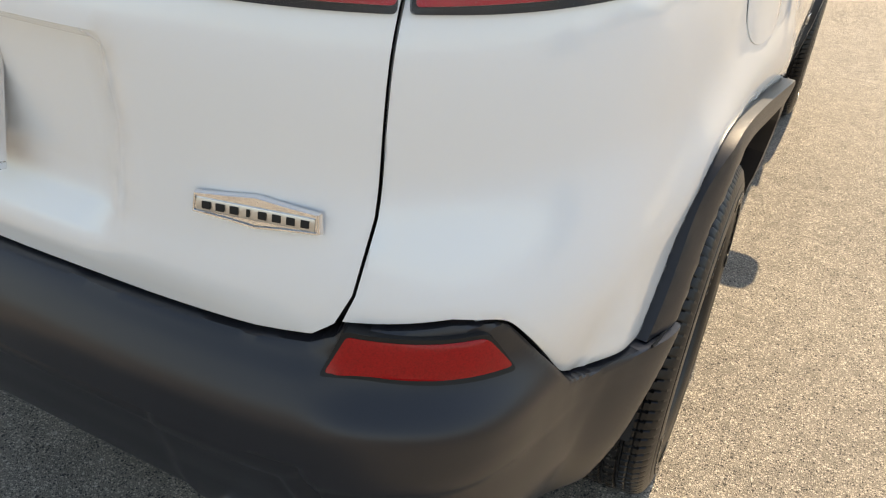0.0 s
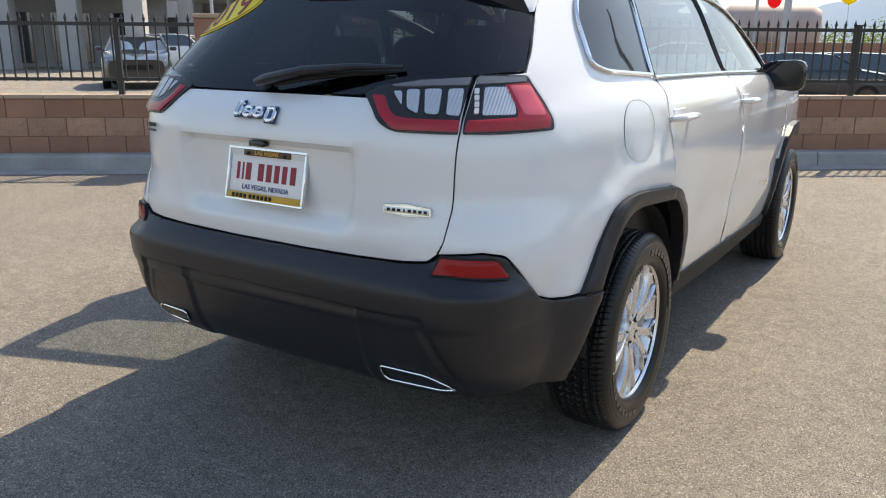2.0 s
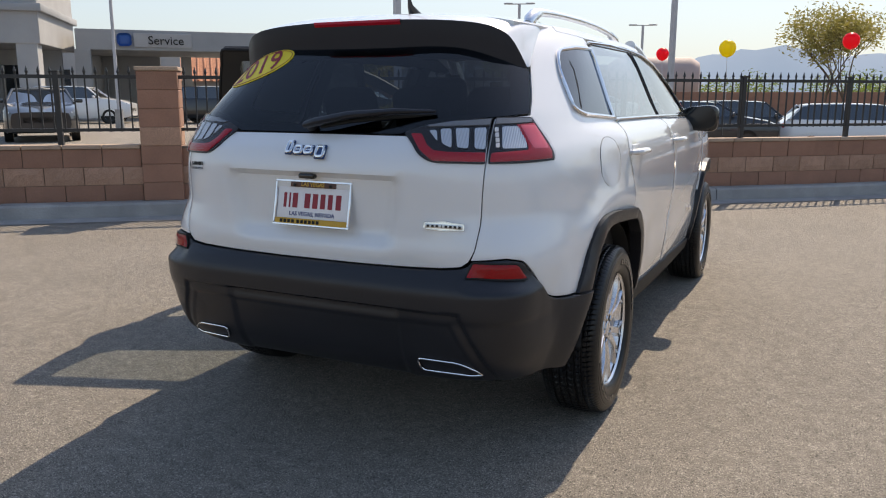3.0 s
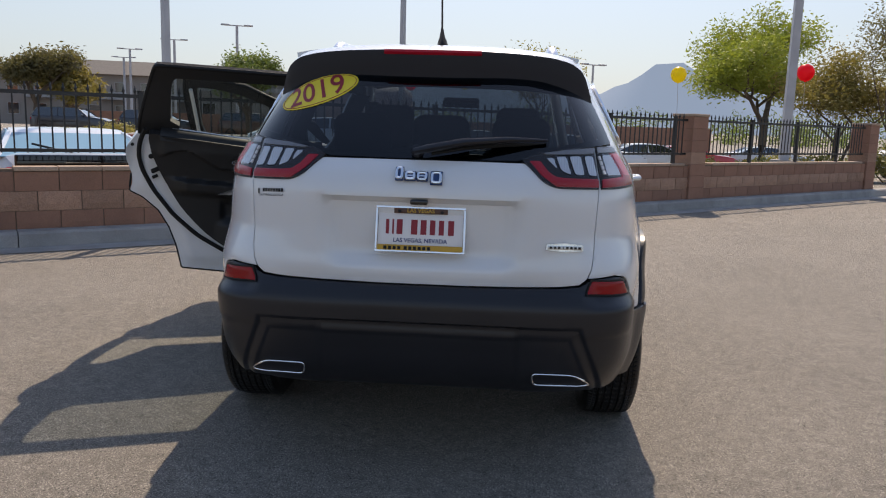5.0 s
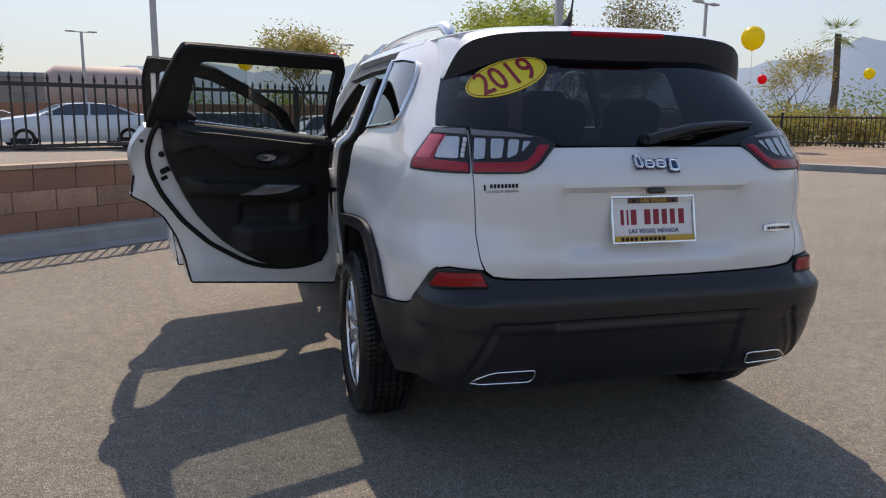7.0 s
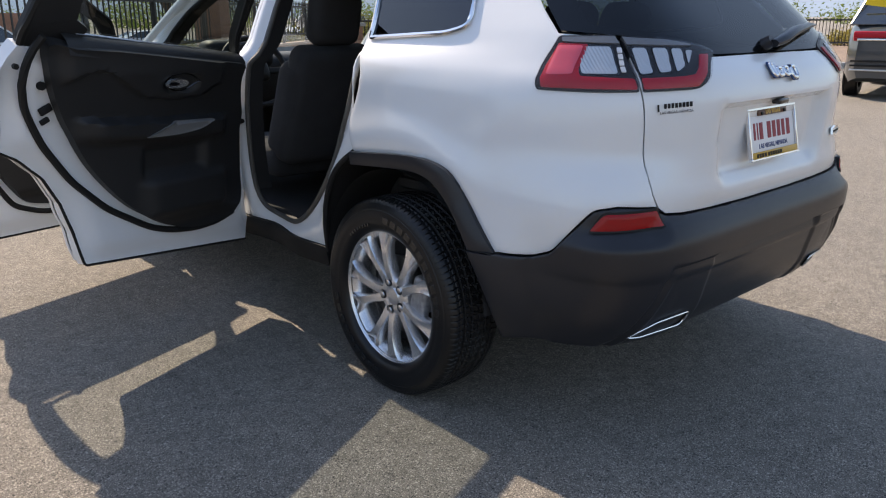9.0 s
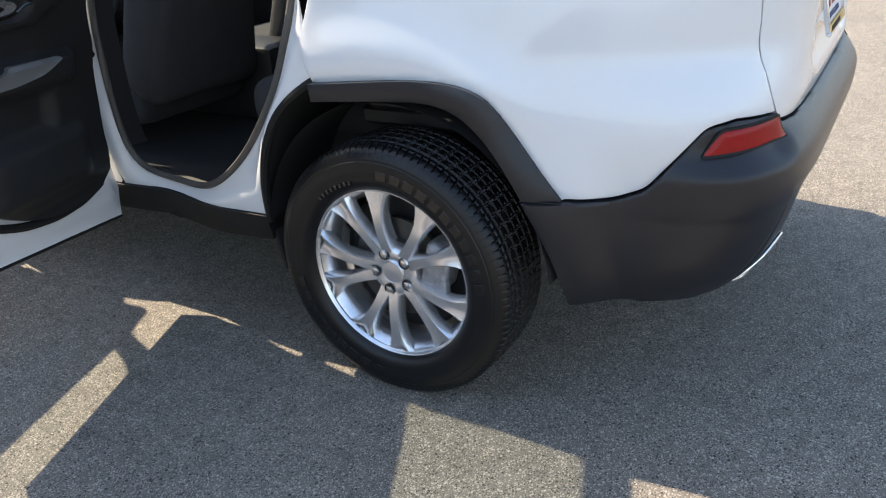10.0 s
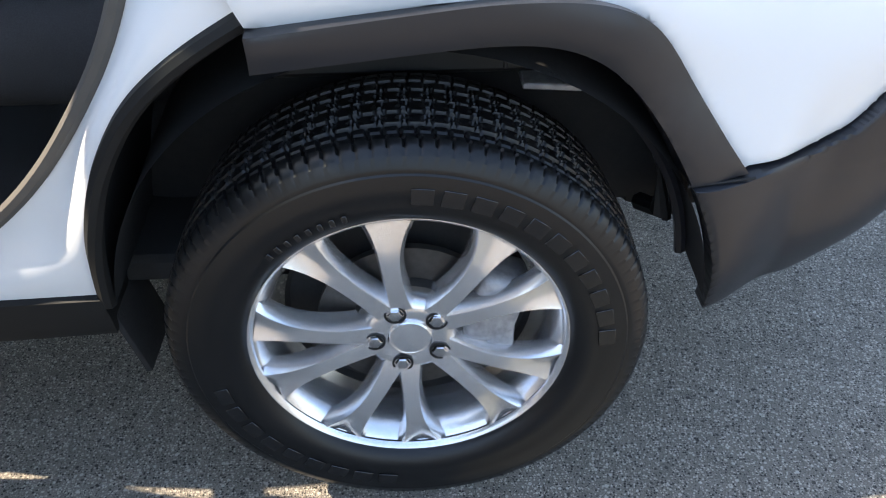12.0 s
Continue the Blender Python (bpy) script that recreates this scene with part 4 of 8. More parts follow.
def swell(mesh):
    """The wheel's radii, a little larger towards the rim."""
    v, f = mesh
    out = []
    for x, y, z in v:
        r = math.hypot(y, z)
        k = 1.035 - 0.047 * float(step(0.24, 0.35, r))
        out.append((x, y * k, z * k))
    return out, f


def wheel_parts(parent_name, m):
    wheel = link_mesh("wheel", *swell(tyre_mesh()), RUBBER, car, "black tyre on a silver ten-spoke alloy rim", m=m, sharp=28)
    # rim barrel and lip
    v, f = swell(lathe([(-0.08, 0.216), (-0.05, 0.203), (0.02, 0.198), (0.055, 0.204), (0.072, 0.214), (0.079, 0.220), (0.084, 0.2285), (0.0895, 0.2315), (0.094, 0.2300), (0.0945, 0.2255), (0.0915, 0.2215), (0.086, 0.2190)], 96))
    rim = link_mesh("rim", v, f, ALLOY, wheel, "silver alloy rim")
    for k in range(5):
        for b in (-1, 1):
            v, f = swell(spoke_mesh(b))
            link_mesh("spoke", v, f, ALLOY, wheel, m=pose(0, 0, 0, 72 * k + 22))
    v, f = lathe([(0.035, 0.074), (0.056, 0.072), (0.068, 0.067), (0.0735, 0.058), (0.0730, 0.045), (0.0700, 0.034), (0.0700, 0.0)], 60)
    link_mesh("hub", v, f, ALLOY, wheel)
    v, f = lathe([(0.066, 0.0335), (0.0735, 0.0330), (0.0755, 0.0310), (0.0755, 0.0295), (0.0748, 0.0285), (0.0760, 0.012), (0.0762, 0.0)], 40)
    link_mesh("centre_cap", v, f, ALLOY, wheel, "satin silver centre cap")
    for k in range(5):
        a = radians(72 * k - 22)
        y, z = 0.0525 * math.sin(a), 0.0525 * math.cos(a)
        v, f = lathe([(0.060, 0.0168), (0.0756, 0.0162), (0.0752, 0.0132)], 20)
        link_mesh("nut_well", [(a0, b0 + y, c0 + z) for a0, b0, c0 in v], f, SEAL, wheel)
        v, f = lathe([(0.064, 0.0130), (0.074, 0.0124), (0.0785, 0.0096), (0.0800, 0.0)], 6)
        link_mesh("wheel_nut", [(a0, b0 + y, c0 + z) for a0, b0, c0 in v], f, CHROME, wheel, "chrome wheel nut")
    # brake disc, shield and caliper behind the spokes
    v, f = lathe([(0.022, 0.139), (0.034, 0.139), (0.034, 0.085), (0.050, 0.082), (0.053, 0.04), (0.053, 0.0)], 60)
    link_mesh("brake_disc", v, f, DISC, wheel, "grey steel brake disc")
    v, f = lathe([(-0.01, 0.0), (-0.01, 0.185), (0.0, 0.192)], 48)
    link_mesh("dust_shield", v, f, DARK, wheel)
    bm = box_bm(0.075, 0.075, 0.125, 0.016, 3, m=pose(0.030, 0, 0, 0, 0, 0) @ Matrix.Translation((0, 0.128, 0.035)) @ pose(0, 0, 0, -14))
    bm = box_bm(0.03, 0.045, 0.07, 0.010, 2, bm=bm, m=Matrix.Translation((0.052, 0.135, -0.012)))
    part("brake_caliper", bm, STEEL, wheel, "bare cast brake caliper")
    # worn raised lettering on the sidewall, as plain bars
    for a0, n_bars, rad, size in ((-84, 11, 0.283, (0.0265, 0.020)), (103, 9, 0.285, (0.0290, 0.018)), (16, 8, 0.262, (0.007, 0.009))):
        for k in range(n_bars):
            a = radians(a0 + k * (math.degrees((size[0] * 1.15 + 0.0085) / rad)))
            mm = pose(0, 0, 0, math.degrees(a)) @ Matrix.Translation((0.1166, 0, rad))
            part("raised_bar", box_bm(0.0030, size[0] * 1.10, size[1] * 1.2, 0.0008, 1, m=mm), RUBBER_GLOSS, wheel)
    return wheel


first_wheel = wheel_parts("rear_right", pose(0.790, 0.008, HUB_Z - 0.0075, 0))


def copy_part(ob, m):
    """A second wheel that shares the first one's meshes."""
    twin = ob.copy()
    scene.collection.objects.link(twin)
    twin.parent, twin.matrix_basis = car, m
    for c in ob.children:
        d = c.copy()
        scene.collection.objects.link(d)
        d.parent = twin
    return twin


copy_part(first_wheel, pose(-0.811, 0.008, HUB_Z - 0.0075, 0, 0, 180))
copy_part(first_wheel, pose(0.811, AXLE, HUB_Z - 0.0075, 40, 0, 0))
copy_part(first_wheel, pose(-0.811, AXLE, HUB_Z - 0.0075, 25, 0, 180))

# ---- the right side: closed doors, wing, windows ----
REAR_DOOR = [(0.30, 1.20), (0.232, 1.19), (0.198, 0.95), (0.175, 0.845)] + [(0.25, 0.812), (0.335, 0.74), (0.40, 0.63), (0.432, 0.52), (0.452, 0.43)] + [(0.70, 0.405), (1.247, 0.385), (1.25, 0.80), (1.235, 1.05), (1.19, 1.195)]
FRONT_DOOR = [(1.205, 1.195), (1.25, 1.05), (1.262, 0.80), (1.26, 0.385), (2.25, 0.345), (2.30, 0.50), (2.335, 0.80), (2.33, 1.00), (2.22, 1.13), (2.10, 1.178)]
REAR_PANE = [(0.232, 1.208), (1.184, 1.194), (1.112, 1.500), (1.08, 1.522), (0.320, 1.518), (0.284, 1.500)]
FRONT_PANE = [(1.218, 1.194), (2.09, 1.180), (1.99, 1.265), (1.71, 1.422), (1.53, 1.484), (1.35, 1.513), (1.146, 1.520)]
QUARTER_PANE = rounded([(-0.235, 1.250), (-0.16, 1.228), (0.195, 1.207), (0.245, 1.49), (0.05, 1.487), (-0.13, 1.468), (-0.205, 1.385)], [0.03, 0.04, 0.004, 0.006, 0.02, 0.05, 0.05])


def shoulder_relief(p, u, z):
    # a shallow hollow low on the doors and a soft waist crease
    return -0.010 * np.exp(-((z - 0.66) / 0.10) ** 2) * step(0.40, 0.8, p[:, 1]) + 0.004 * np.exp(-((z - 0.985) / 0.03) ** 2)


def trim_line(pts, side, off, r, mat, name, parent, label="", closed=True):
    q = on_side(pts, side)
    q = shade_even(q, 0.04) if closed else [tuple(w) for w in resample(q, 60, False)]
    p, n = skin(np.array([a for a, b in q]), np.array([b for a, b in q]))
    p = p + n * off
    v, f = tube([tuple(x) for x in p], r, 6, closed=closed)
    return link_mesh(name, v, f, mat, parent, label)


def ring_sheet(name, outer, inner, side, mat, parent, off, thick, **kw):
    """A frame between two outlines, as a sheet with a slit."""
    q = on_side(outer, side) + [on_side(outer, side)[0]] + [on_side(inner, side)[0]] + on_side(inner, side)[::-1]
    return sheet(name, q, skin, mat, parent, off=off, thick=thick, **kw)


def grow(pts, d):
    c = np.mean(np.array(pts), axis=0)
    out = []
    for p in pts:
        v = np.array(p) - c
        out.append(tuple(c + v * (1 + d / max(np.linalg.norm(v), 1e-6))))
    return out


rear_door_r = sheet("rear_door", shade_even(on_side(REAR_DOOR), 0.05), skin, PAINT, car, size=0.04, shape=shoulder_relief, label="white rear door, closed", lip=0.002)
front_door_r = sheet("front_door", shade_even(on_side(FRONT_DOOR), 0.05), skin, PAINT, car, size=0.04, shape=shoulder_relief, label="white front door, closed", lip=0.002)
for door, pane, mat in ((rear_door_r, REAR_PANE, SIDE_GLASS), (front_door_r, FRONT_PANE, FRONT_GLASS)):
    sheet("window_pane", shade_even(on_side(pane), 0.06), skin, mat, door, off=-0.001, thick=0.004, size=0.08, label="tinted side window")
    trim_line(pane, 1, 0.0005, 0.0045, GLOSS, "window_frame", door, "black window frame")
for side in (1, -1):
    quarter_window = sheet("quarter_window", shade_even(on_side(QUARTER_PANE, side) if side > 0 else mirrored(on_side(QUARTER_PANE)), 0.04), skin, QUARTER_GLASS, car, off=0.003, thick=0.012, size=0.05, label="dark tinted quarter window")
    sheet("quarter_backing", shade_even(on_side(grow(QUARTER_PANE, -0.012), side) if side > 0 else mirrored(on_side(grow(QUARTER_PANE, -0.012))), 0.04), skin, SEAL, quarter_window, off=0.0012, thick=0.002, size=0.06)
    trim_line(QUARTER_PANE[:-1], side, 0.006, 0.0075, CHROME, "window_trim", quarter_window, "bright trim round the window")
trim_line([(0.20, 1.198), (1.20, 1.188), (2.12, 1.172)], 1, 0.008, 0.007, CHROME, "waist_trim", car, "bright waist trim", closed=False)
trim_line([(0.28, 1.52), (0.7, 1.532), (1.12, 1.528), (1.40, 1.515), (1.60, 1.47), (1.80, 1.385), (2.02, 1.26), (2.12, 1.18)], 1, 0.006, 0.006, CHROME, "window_trim", car, "bright trim over the windows", closed=False)
# strip between the doors' windows, and the roof edge
for side in (1, -1):
    edge = [(0.0, 1.571), (0.30, 1.571), (1.0, 1.571), (1.42, 1.562), (1.42, 1.535), (1.10, 1.545), (0.28, 1.540), (0.0, 1.55)]
    q = on_side(edge) if side > 0 else mirrored(on_side(edge))
    sheet("roof_side", shade_even(q, 0.06), skin, PAINT, car, off=0.001, thick=0.03, size=0.05)
pillar = [(1.19, 1.20), (1.215, 1.20), (1.145, 1.52), (1.09, 1.52)]
sheet("centre_pillar", on_side(pillar), skin, GLOSS, car, off=0.0, thick=0.03, size=0.05, label="gloss black centre pillar")
# front wings, bonnet, windscreen and nose
WING = [(2.275, 0.34), (2.315, 0.50), (2.347, 0.80), (2.342, 1.00), (2.28, 1.09), (2.60, 1.07), (3.05, 1.01), (3.25, 0.95), (3.28, 0.70), (3.17, 0.60), (3.10, 0.70), (3.00, 0.79), (2.86, 0.84), (2.70, 0.852), (2.54, 0.84), (2.42, 0.79), (2.345, 0.69), (2.31, 0.55), (2.30, 0.36)]
FLARE_F = [(2.275, 0.345), (2.285, 0.52), (2.325, 0.69), (2.405, 0.80), (2.53, 0.852), (2.70, 0.864), (2.87, 0.852), (3.01, 0.80), (3.115, 0.71), (3.18, 0.60), (3.14, 0.55), (3.075, 0.66), (2.98, 0.745), (2.85, 0.795), (2.70, 0.806), (2.55, 0.795), (2.44, 0.748), (2.37, 0.66), (2.335, 0.52), (2.328, 0.345)]
for side in (1, -1):
    q = on_side(WING) if side > 0 else mirrored(on_side(WING))
    sheet("front_wing", shade_even(q, 0.05), skin, PAINT, car, size=0.04, lip=0.002)
    q = on_side(FLARE_F) if side > 0 else mirrored(on_side(FLARE_F))
    sheet("wheel_arch_flare", shade_even(q, 0.04), skin, PLASTIC, car, off=0.022, thick=0.05, size=0.03, label="black plastic arch flare", lip=0.003)
# the rear door carries the front end of the arch flare
DOOR_FLARE = [(0.175, 0.838), (0.26, 0.812), (0.352, 0.74), (0.42, 0.63), (0.455, 0.52), (0.472, 0.42), (0.43, 0.425), (0.405, 0.52), (0.37, 0.615), (0.305, 0.71), (0.23, 0.775), (0.175, 0.797)]
sheet("door_flare", shade_even(on_side(DOOR_FLARE), 0.03), skin, PLASTIC, rear_door_r, off=0.022, thick=0.05, size=0.025, lip=0.003)


def bonnet_surface(x, y):
    z = 1.105 - 0.11 * step(2.2, 3.5, y) - 0.06 * np.clip((y - 3.0) / 0.5, 0, 1) ** 2 - 0.05 * np.abs(x / 0.8) ** 3
    return np.stack((x, y, z), axis=1), np.stack((0 * x, 0 * x, 1 + 0 * x), axis=1)


sheet("bonnet", [(-0.80, 2.28), (0.80, 2.28), (0.79, 2.7), (0.74, 3.15), (0.60, 3.42), (-0.60, 3.42), (-0.74, 3.15), (-0.79, 2.7)], bonnet_surface, PAINT, car, size=0.06, thick=0.03, label="white bonnet")
nose = []
for k in range(25):
    a = math.pi * k / 24
    nose.append((0.80 * math.copysign(abs(math.cos(a)) ** 0.45, math.cos(a)), 3.10 + 0.46 * math.sin(a) ** 0.8))
v = [(x, y, 0.30) for x, y in nose] + [(x * 1.01, y + 0.03, 0.62) for x, y in nose] + [(x, y - 0.02, 0.80) for x, y in nose] + [(x * 0.98, y - 0.08, 0.98) for x, y in nose]
f = [(r * 25 + i, r * 25 + i + 1, (r + 1) * 25 + i + 1, (r + 1) * 25 + i) for r in range(3) for i in range(24)]
link_mesh("front_bumper", v, f, PAINT, car, "white front bumper")
rim_top = [(x * 0.98, y - 0.08, 0.98) for x, y in nose]
v = rim_top + [(x * 0.74, 3.0 + (y - 3.0) * 0.45, 0.955) for x, y in nose]
link_mesh("front_panel", v, [(i, i + 1, i + 26, i + 25) for i in range(24)], PAINT, car, "white nose panel")
grille = part("grille", box_bm(0.96, 0.05, 0.11, 0.02, 2, at=(0, 3.555, 0.80)), GLOSS, car, "black front grille")
for k in range(7):
    part("grille_slot", box_bm(0.09, 0.03, 0.085, 0.012, 2, at=(-0.39 + 0.13 * k, 3.575, 0.80)), CHROME_DULL, grille)
for s in (1, -1):
    part("headlamp", box_bm(0.30, 0.09, 0.075, 0.02, 2, m=pose(s * 0.60, 3.46, 0.86, 0, 0, -s * 20)), CLEAR_LENS, car, "slim headlamp")
part("air_intake", box_bm(1.05, 0.05, 0.15, 0.03, 2, at=(0, 3.575, 0.50)), PLASTIC, car, "black lower intake")


def screen_surface(x, t):
    y = 1.585 + 0.80 * t - 0.16 * (x / 0.7) ** 2 * (0.6 + 0.4 * t)
    z = 1.592 - 0.50 * t - 0.015 * (x / 0.6) ** 2
    xx = x * (0.57 + 0.17 * t) / 0.6
    return np.stack((xx, y, z), axis=1), np.stack((0 * x, 0.53 + 0 * x, 0.85 + 0 * x), axis=1)


sheet("windscreen", [(-0.6, 0), (0.6, 0), (0.6, 1), (-0.6, 1)], screen_surface, FRONT_GLASS, car, size=0.08, thick=0.006, label="laminated windscreen")
for s in (1, -1):
    v, f = tube([(s * 0.600, 1.40, 1.572), (s * 0.598, 1.60, 1.545), (s * 0.64, 1.82, 1.42), (s * 0.70, 2.08, 1.25), (s * 0.755, 2.32, 1.09)], [0.03, 0.036, 0.038, 0.040, 0.045], 10)
    link_mesh("windscreen_pillar", v, f, PAINT, car, "white windscreen pillar")

# door handles on the right
# small chrome name badge low on the closed front door: plain blocks
for k in range(4):
    q = [by_y(1.885 + 0.062 * k + a, 0.588 - 0.006 * k + b) for a, b in ((0, 0), (0.046, -0.004), (0.046, 0.024), (0, 0.028 + 0.008 * (k == 0)))]
    sheet("badge", rounded(q, 0.004), skin, CHROME, front_door_r, off=0.0045, thick=0.012, size=0.02, shape=shoulder_relief, label="chrome badge block")
for door, y in ((rear_door_r, 0.19), (front_door_r, 1.24)):
    p, n = skin(np.array([by_y(y, 1.065)[0]]), np.array([1.065]))
    px = float(p[0, 0])
    v, f = tube([(px + 0.002, y - 0.02, 1.066), (px + 0.036, y + 0.005, 1.069), (px + 0.043, y + 0.08, 1.070), (px + 0.036, y + 0.165, 1.066), (px + 0.002, y + 0.19, 1.062)], [0.012, 0.016, 0.017, 0.016, 0.012], 10, flat=0.8)
    h = link_mesh("door_handle", v, f, PAINT, door, "white pull handle")
    part("handle_cup", box_bm(0.012, 0.13, 0.075, 0.005, 3, at=(px - 0.004, y + 0.08, 1.058)), PAINT_IN, door)
    part("lock_cylinder", cyl_bm(0.010, 0.010, 0.01, 16, pose(px + 0.004, y - 0.034, 1.067, 0, 90, 0)), CHROME_DULL, door)
# fuel flap
flap = [(-0.065 + 0.100 * math.copysign(abs(math.cos(t)) ** 0.85, math.cos(t)) + 0.012 * math.sin(t), 1.043 + 0.094 * math.copysign(abs(math.sin(t)) ** 0.85, math.sin(t))) for t in np.linspace(0, 2 * math.pi, 49)[:-1]]
sheet("fuel_flap", shade_even(on_side(flap), 0.02), skin, PAINT, car, off=0.0035, thick=0.01, size=0.03, shape=crease_relief, label="round-cornered white fuel flap", lip=0.002)
trim_line(grow(flap, 0.002), 1, 0.0004, 0.0010, SEAL_GREY, "flap_gap", car)
# right mirror
bm = bmesh.new()
bmesh.ops.create_uvsphere(bm, u_segments=32, v_segments=18, radius=1.0)
for vtx in bm.verts:
    c = vtx.co
    c.x, c.y, c.z = (0.112 * math.copysign(abs(c.x) ** 0.55, c.x), 0.075 * math.copysign(abs(c.y) ** 0.7, c.y), 0.078 * math.copysign(abs(c.z) ** 0.5, c.z))
    c.z *= 0.90 + 0.9 * (c.x + 0.112)
    if c.y < -0.03:
        c.y = -0.03 + (c.y + 0.03) * 0.12
    c.x, c.y, c.z = c.x + 0.925, c.y + 2.03, c.z + 1.160
mirror_r = part("door_mirror", bm, GLOSS, car, "gloss black door mirror")
v = [(0.094 * math.copysign(abs(math.cos(t)) ** 0.6, math.cos(t)), 0.0, 0.066 * math.copysign(abs(math.sin(t)) ** 0.6, math.sin(t))) for t in np.linspace(0, 2 * math.pi, 33)[:-1]]
link_mesh("mirror_glass", v, [tuple(range(32))], MIRROR, mirror_r, "mirror glass", smooth=False, m=pose(0.930, 1.982, 1.166, 6, 0, -4))
part("mirror_foot", box_bm(0.15, 0.06, 0.04, 0.012, 2, at=(0.82, 2.05, 1.125)), GLOSS, mirror_r)

# ---- the left side: body shell behind the open doors ----
# rear opening: flange, centre pillar and sill in one white pressing
OPENING_R = [(0.215, 1.50), (0.200, 1.25), (0.248, 0.98), (0.330, 0.80), (0.442, 0.650), (0.540, 0.556), (0.642, 0.482), (0.74, 0.447), (0.885, 0.437), (1.00, 0.440), (1.065, 0.465), (1.085, 0.53), (1.070, 0.87), (1.055, 1.20), (1.045, 1.50)]
ARCH_EDGE = eased([(0.165, 0.842), (0.235, 0.805), (0.315, 0.745), (0.383, 0.64), (0.425, 0.52), (0.442, 0.405)], 40, 16)
FLANGE = [(0.26, 1.50), (0.225, 1.20), (0.19, 0.95)] + ARCH_EDGE + [(1.00, 0.37), (1.135, 0.365), (1.145, 0.90), (1.135, 1.20), (1.115, 1.50)]


def left(pts):
    return mirrored(on_side(pts))


def smoothed(pts, side=-1, times=10):
    """An open line of (y, z) as an even, rounded run on a side of the body."""
    q = resample(pts, 120, False)
    for _ in range(times):
        q[1:-1] = (q[:-2] + q[2:] + 2 * q[1:-1]) / 4
    return [by_y(a, b, side) for a, b in q]


def body_in(u, z):
    """The body inside the shut lines: set back from the outer skin towards the centre pillar."""
    p, n = skin(u, z)
    return p - n * (0.048 * step(0.62, 0.98, p[:, 1]))[:, None], n


def flange_relief(t, p):
    return -0.030 * step(0.35, 0.95, t)


band("body_side", smoothed(FLANGE, -1, 1), smoothed(OPENING_R), body_in, PAINT_IN, car, off=-0.012, thick=0.006, rows=7, closed=False, shape=flange_relief, label="white pressed body flange round the door opening")


def seal_run(name, pts, off, r, mat, parent, side=-1, label="", origin=(0, 0, 0), surface=skin):
    q = np.array(smoothed(pts, side))
    p, n = surface(q[:, 0], q[:, 1])
    v, f = tube([tuple(x) for x in p + n * off - np.array(origin)], r, 7)
    return link_mesh(name, v, f, mat, parent, label)


seal_run("door_seal", OPENING_R, -0.040, 0.0105, SEAL_GREY, car, label="grey-brown rubber door seal", surface=body_in)


def lining(name, pts, lift, x_in, mat, label=""):
    """Trim that runs from the edge of an opening inwards, square to the body."""
    q = np.array(smoothed(pts))
    p, n = body_in(q[:, 0], q[:, 1])
    a = p + n * lift
    b = a.copy()
    b[:, 0] += x_in
    k = len(a)
    v = np.vstack((a, a * (1, 1, 1) + (b - a) * 0.15 + n * (0, -0.012, -0.004), b))
    f = [(r * k + i, r * k + i + 1, (r + 1) * k + i + 1, (r + 1) * k + i) for r in (0, 1) for i in range(k - 1) if q[i, 1] > 0.52]
    return link_mesh(name, v, f, mat, car, label)


lining("opening_lining", OPENING_R, -0.040, 0.075, TRIM, "black trim inside the door opening")
# arch in front of the wheel: rubber lip and liner under the flange
ARCH_RUN = [by_y(a, b, -1) for a, b in ARCH_EDGE]
p, n = skin(np.array([q[0] for q in ARCH_RUN]), np.array([q[1] for q in ARCH_RUN]))
v, f = tube([tuple(x) for x in p - n * 0.012], 0.0125, 8)
link_mesh("arch_lip", v, f, SEAL, car, "black rubber lip along the arch")
v = np.vstack((p - n * 0.020, p * (0, 1, 1) + (-0.58, 0, 0)))
k = len(p)
link_mesh("arch_liner", v, [(i, i + 1, i + 1 + k, i + k) for i in range(k - 1)], DARK, car, "black wheel house liner")
# front opening
OPENING_F = [(1.165, 1.50), (1.185, 1.20), (1.195, 0.87), (1.195, 0.50), (1.25, 0.43), (1.7, 0.415), (2.1, 0.42), (2.20, 0.50), (2.22, 0.9), (2.15, 1.10), (1.9, 1.33), (1.6, 1.47)]
FLANGE_F = [(1.120, 1.50), (1.140, 1.20), (1.145, 0.90), (1.125, 0.365), (2.29, 0.33), (2.31, 0.50), (2.34, 0.8), (2.33, 1.0), (2.25, 1.10), (1.95, 1.37), (1.63, 1.515)]
band("body_side", smoothed(FLANGE_F), smoothed(OPENING_F), body_in, PAINT_IN, car, off=-0.012, thick=0.006, rows=5, closed=False, shape=flange_relief, label="white pressed body flange")
seal_run("door_seal", OPENING_F, -0.040, 0.014, SEAL, car, label="black rubber door seal", surface=body_in)
lining("opening_lining", OPENING_F, -0.040, 0.075, TRIM, "black trim inside the door opening")
top_rail = [(0.22, 1.555), (0.20, 1.495), (1.00, 1.495), (1.60, 1.465), (1.66, 1.49), (1.42, 1.545), (1.10, 1.55)]
sheet("top_rail", shade_even(left(top_rail), 0.06), skin, TRIM, car, off=-0.03, thick=0.03, size=0.05, label="black seal carrier over the doors")
# check strap and striker
v, f = tube([(-0.815, 1.10, 0.845), (-0.93, 1.10, 0.845)], 0.012, 8)
link_mesh("check_strap", v, f, SEAL, car, "black door check strap")

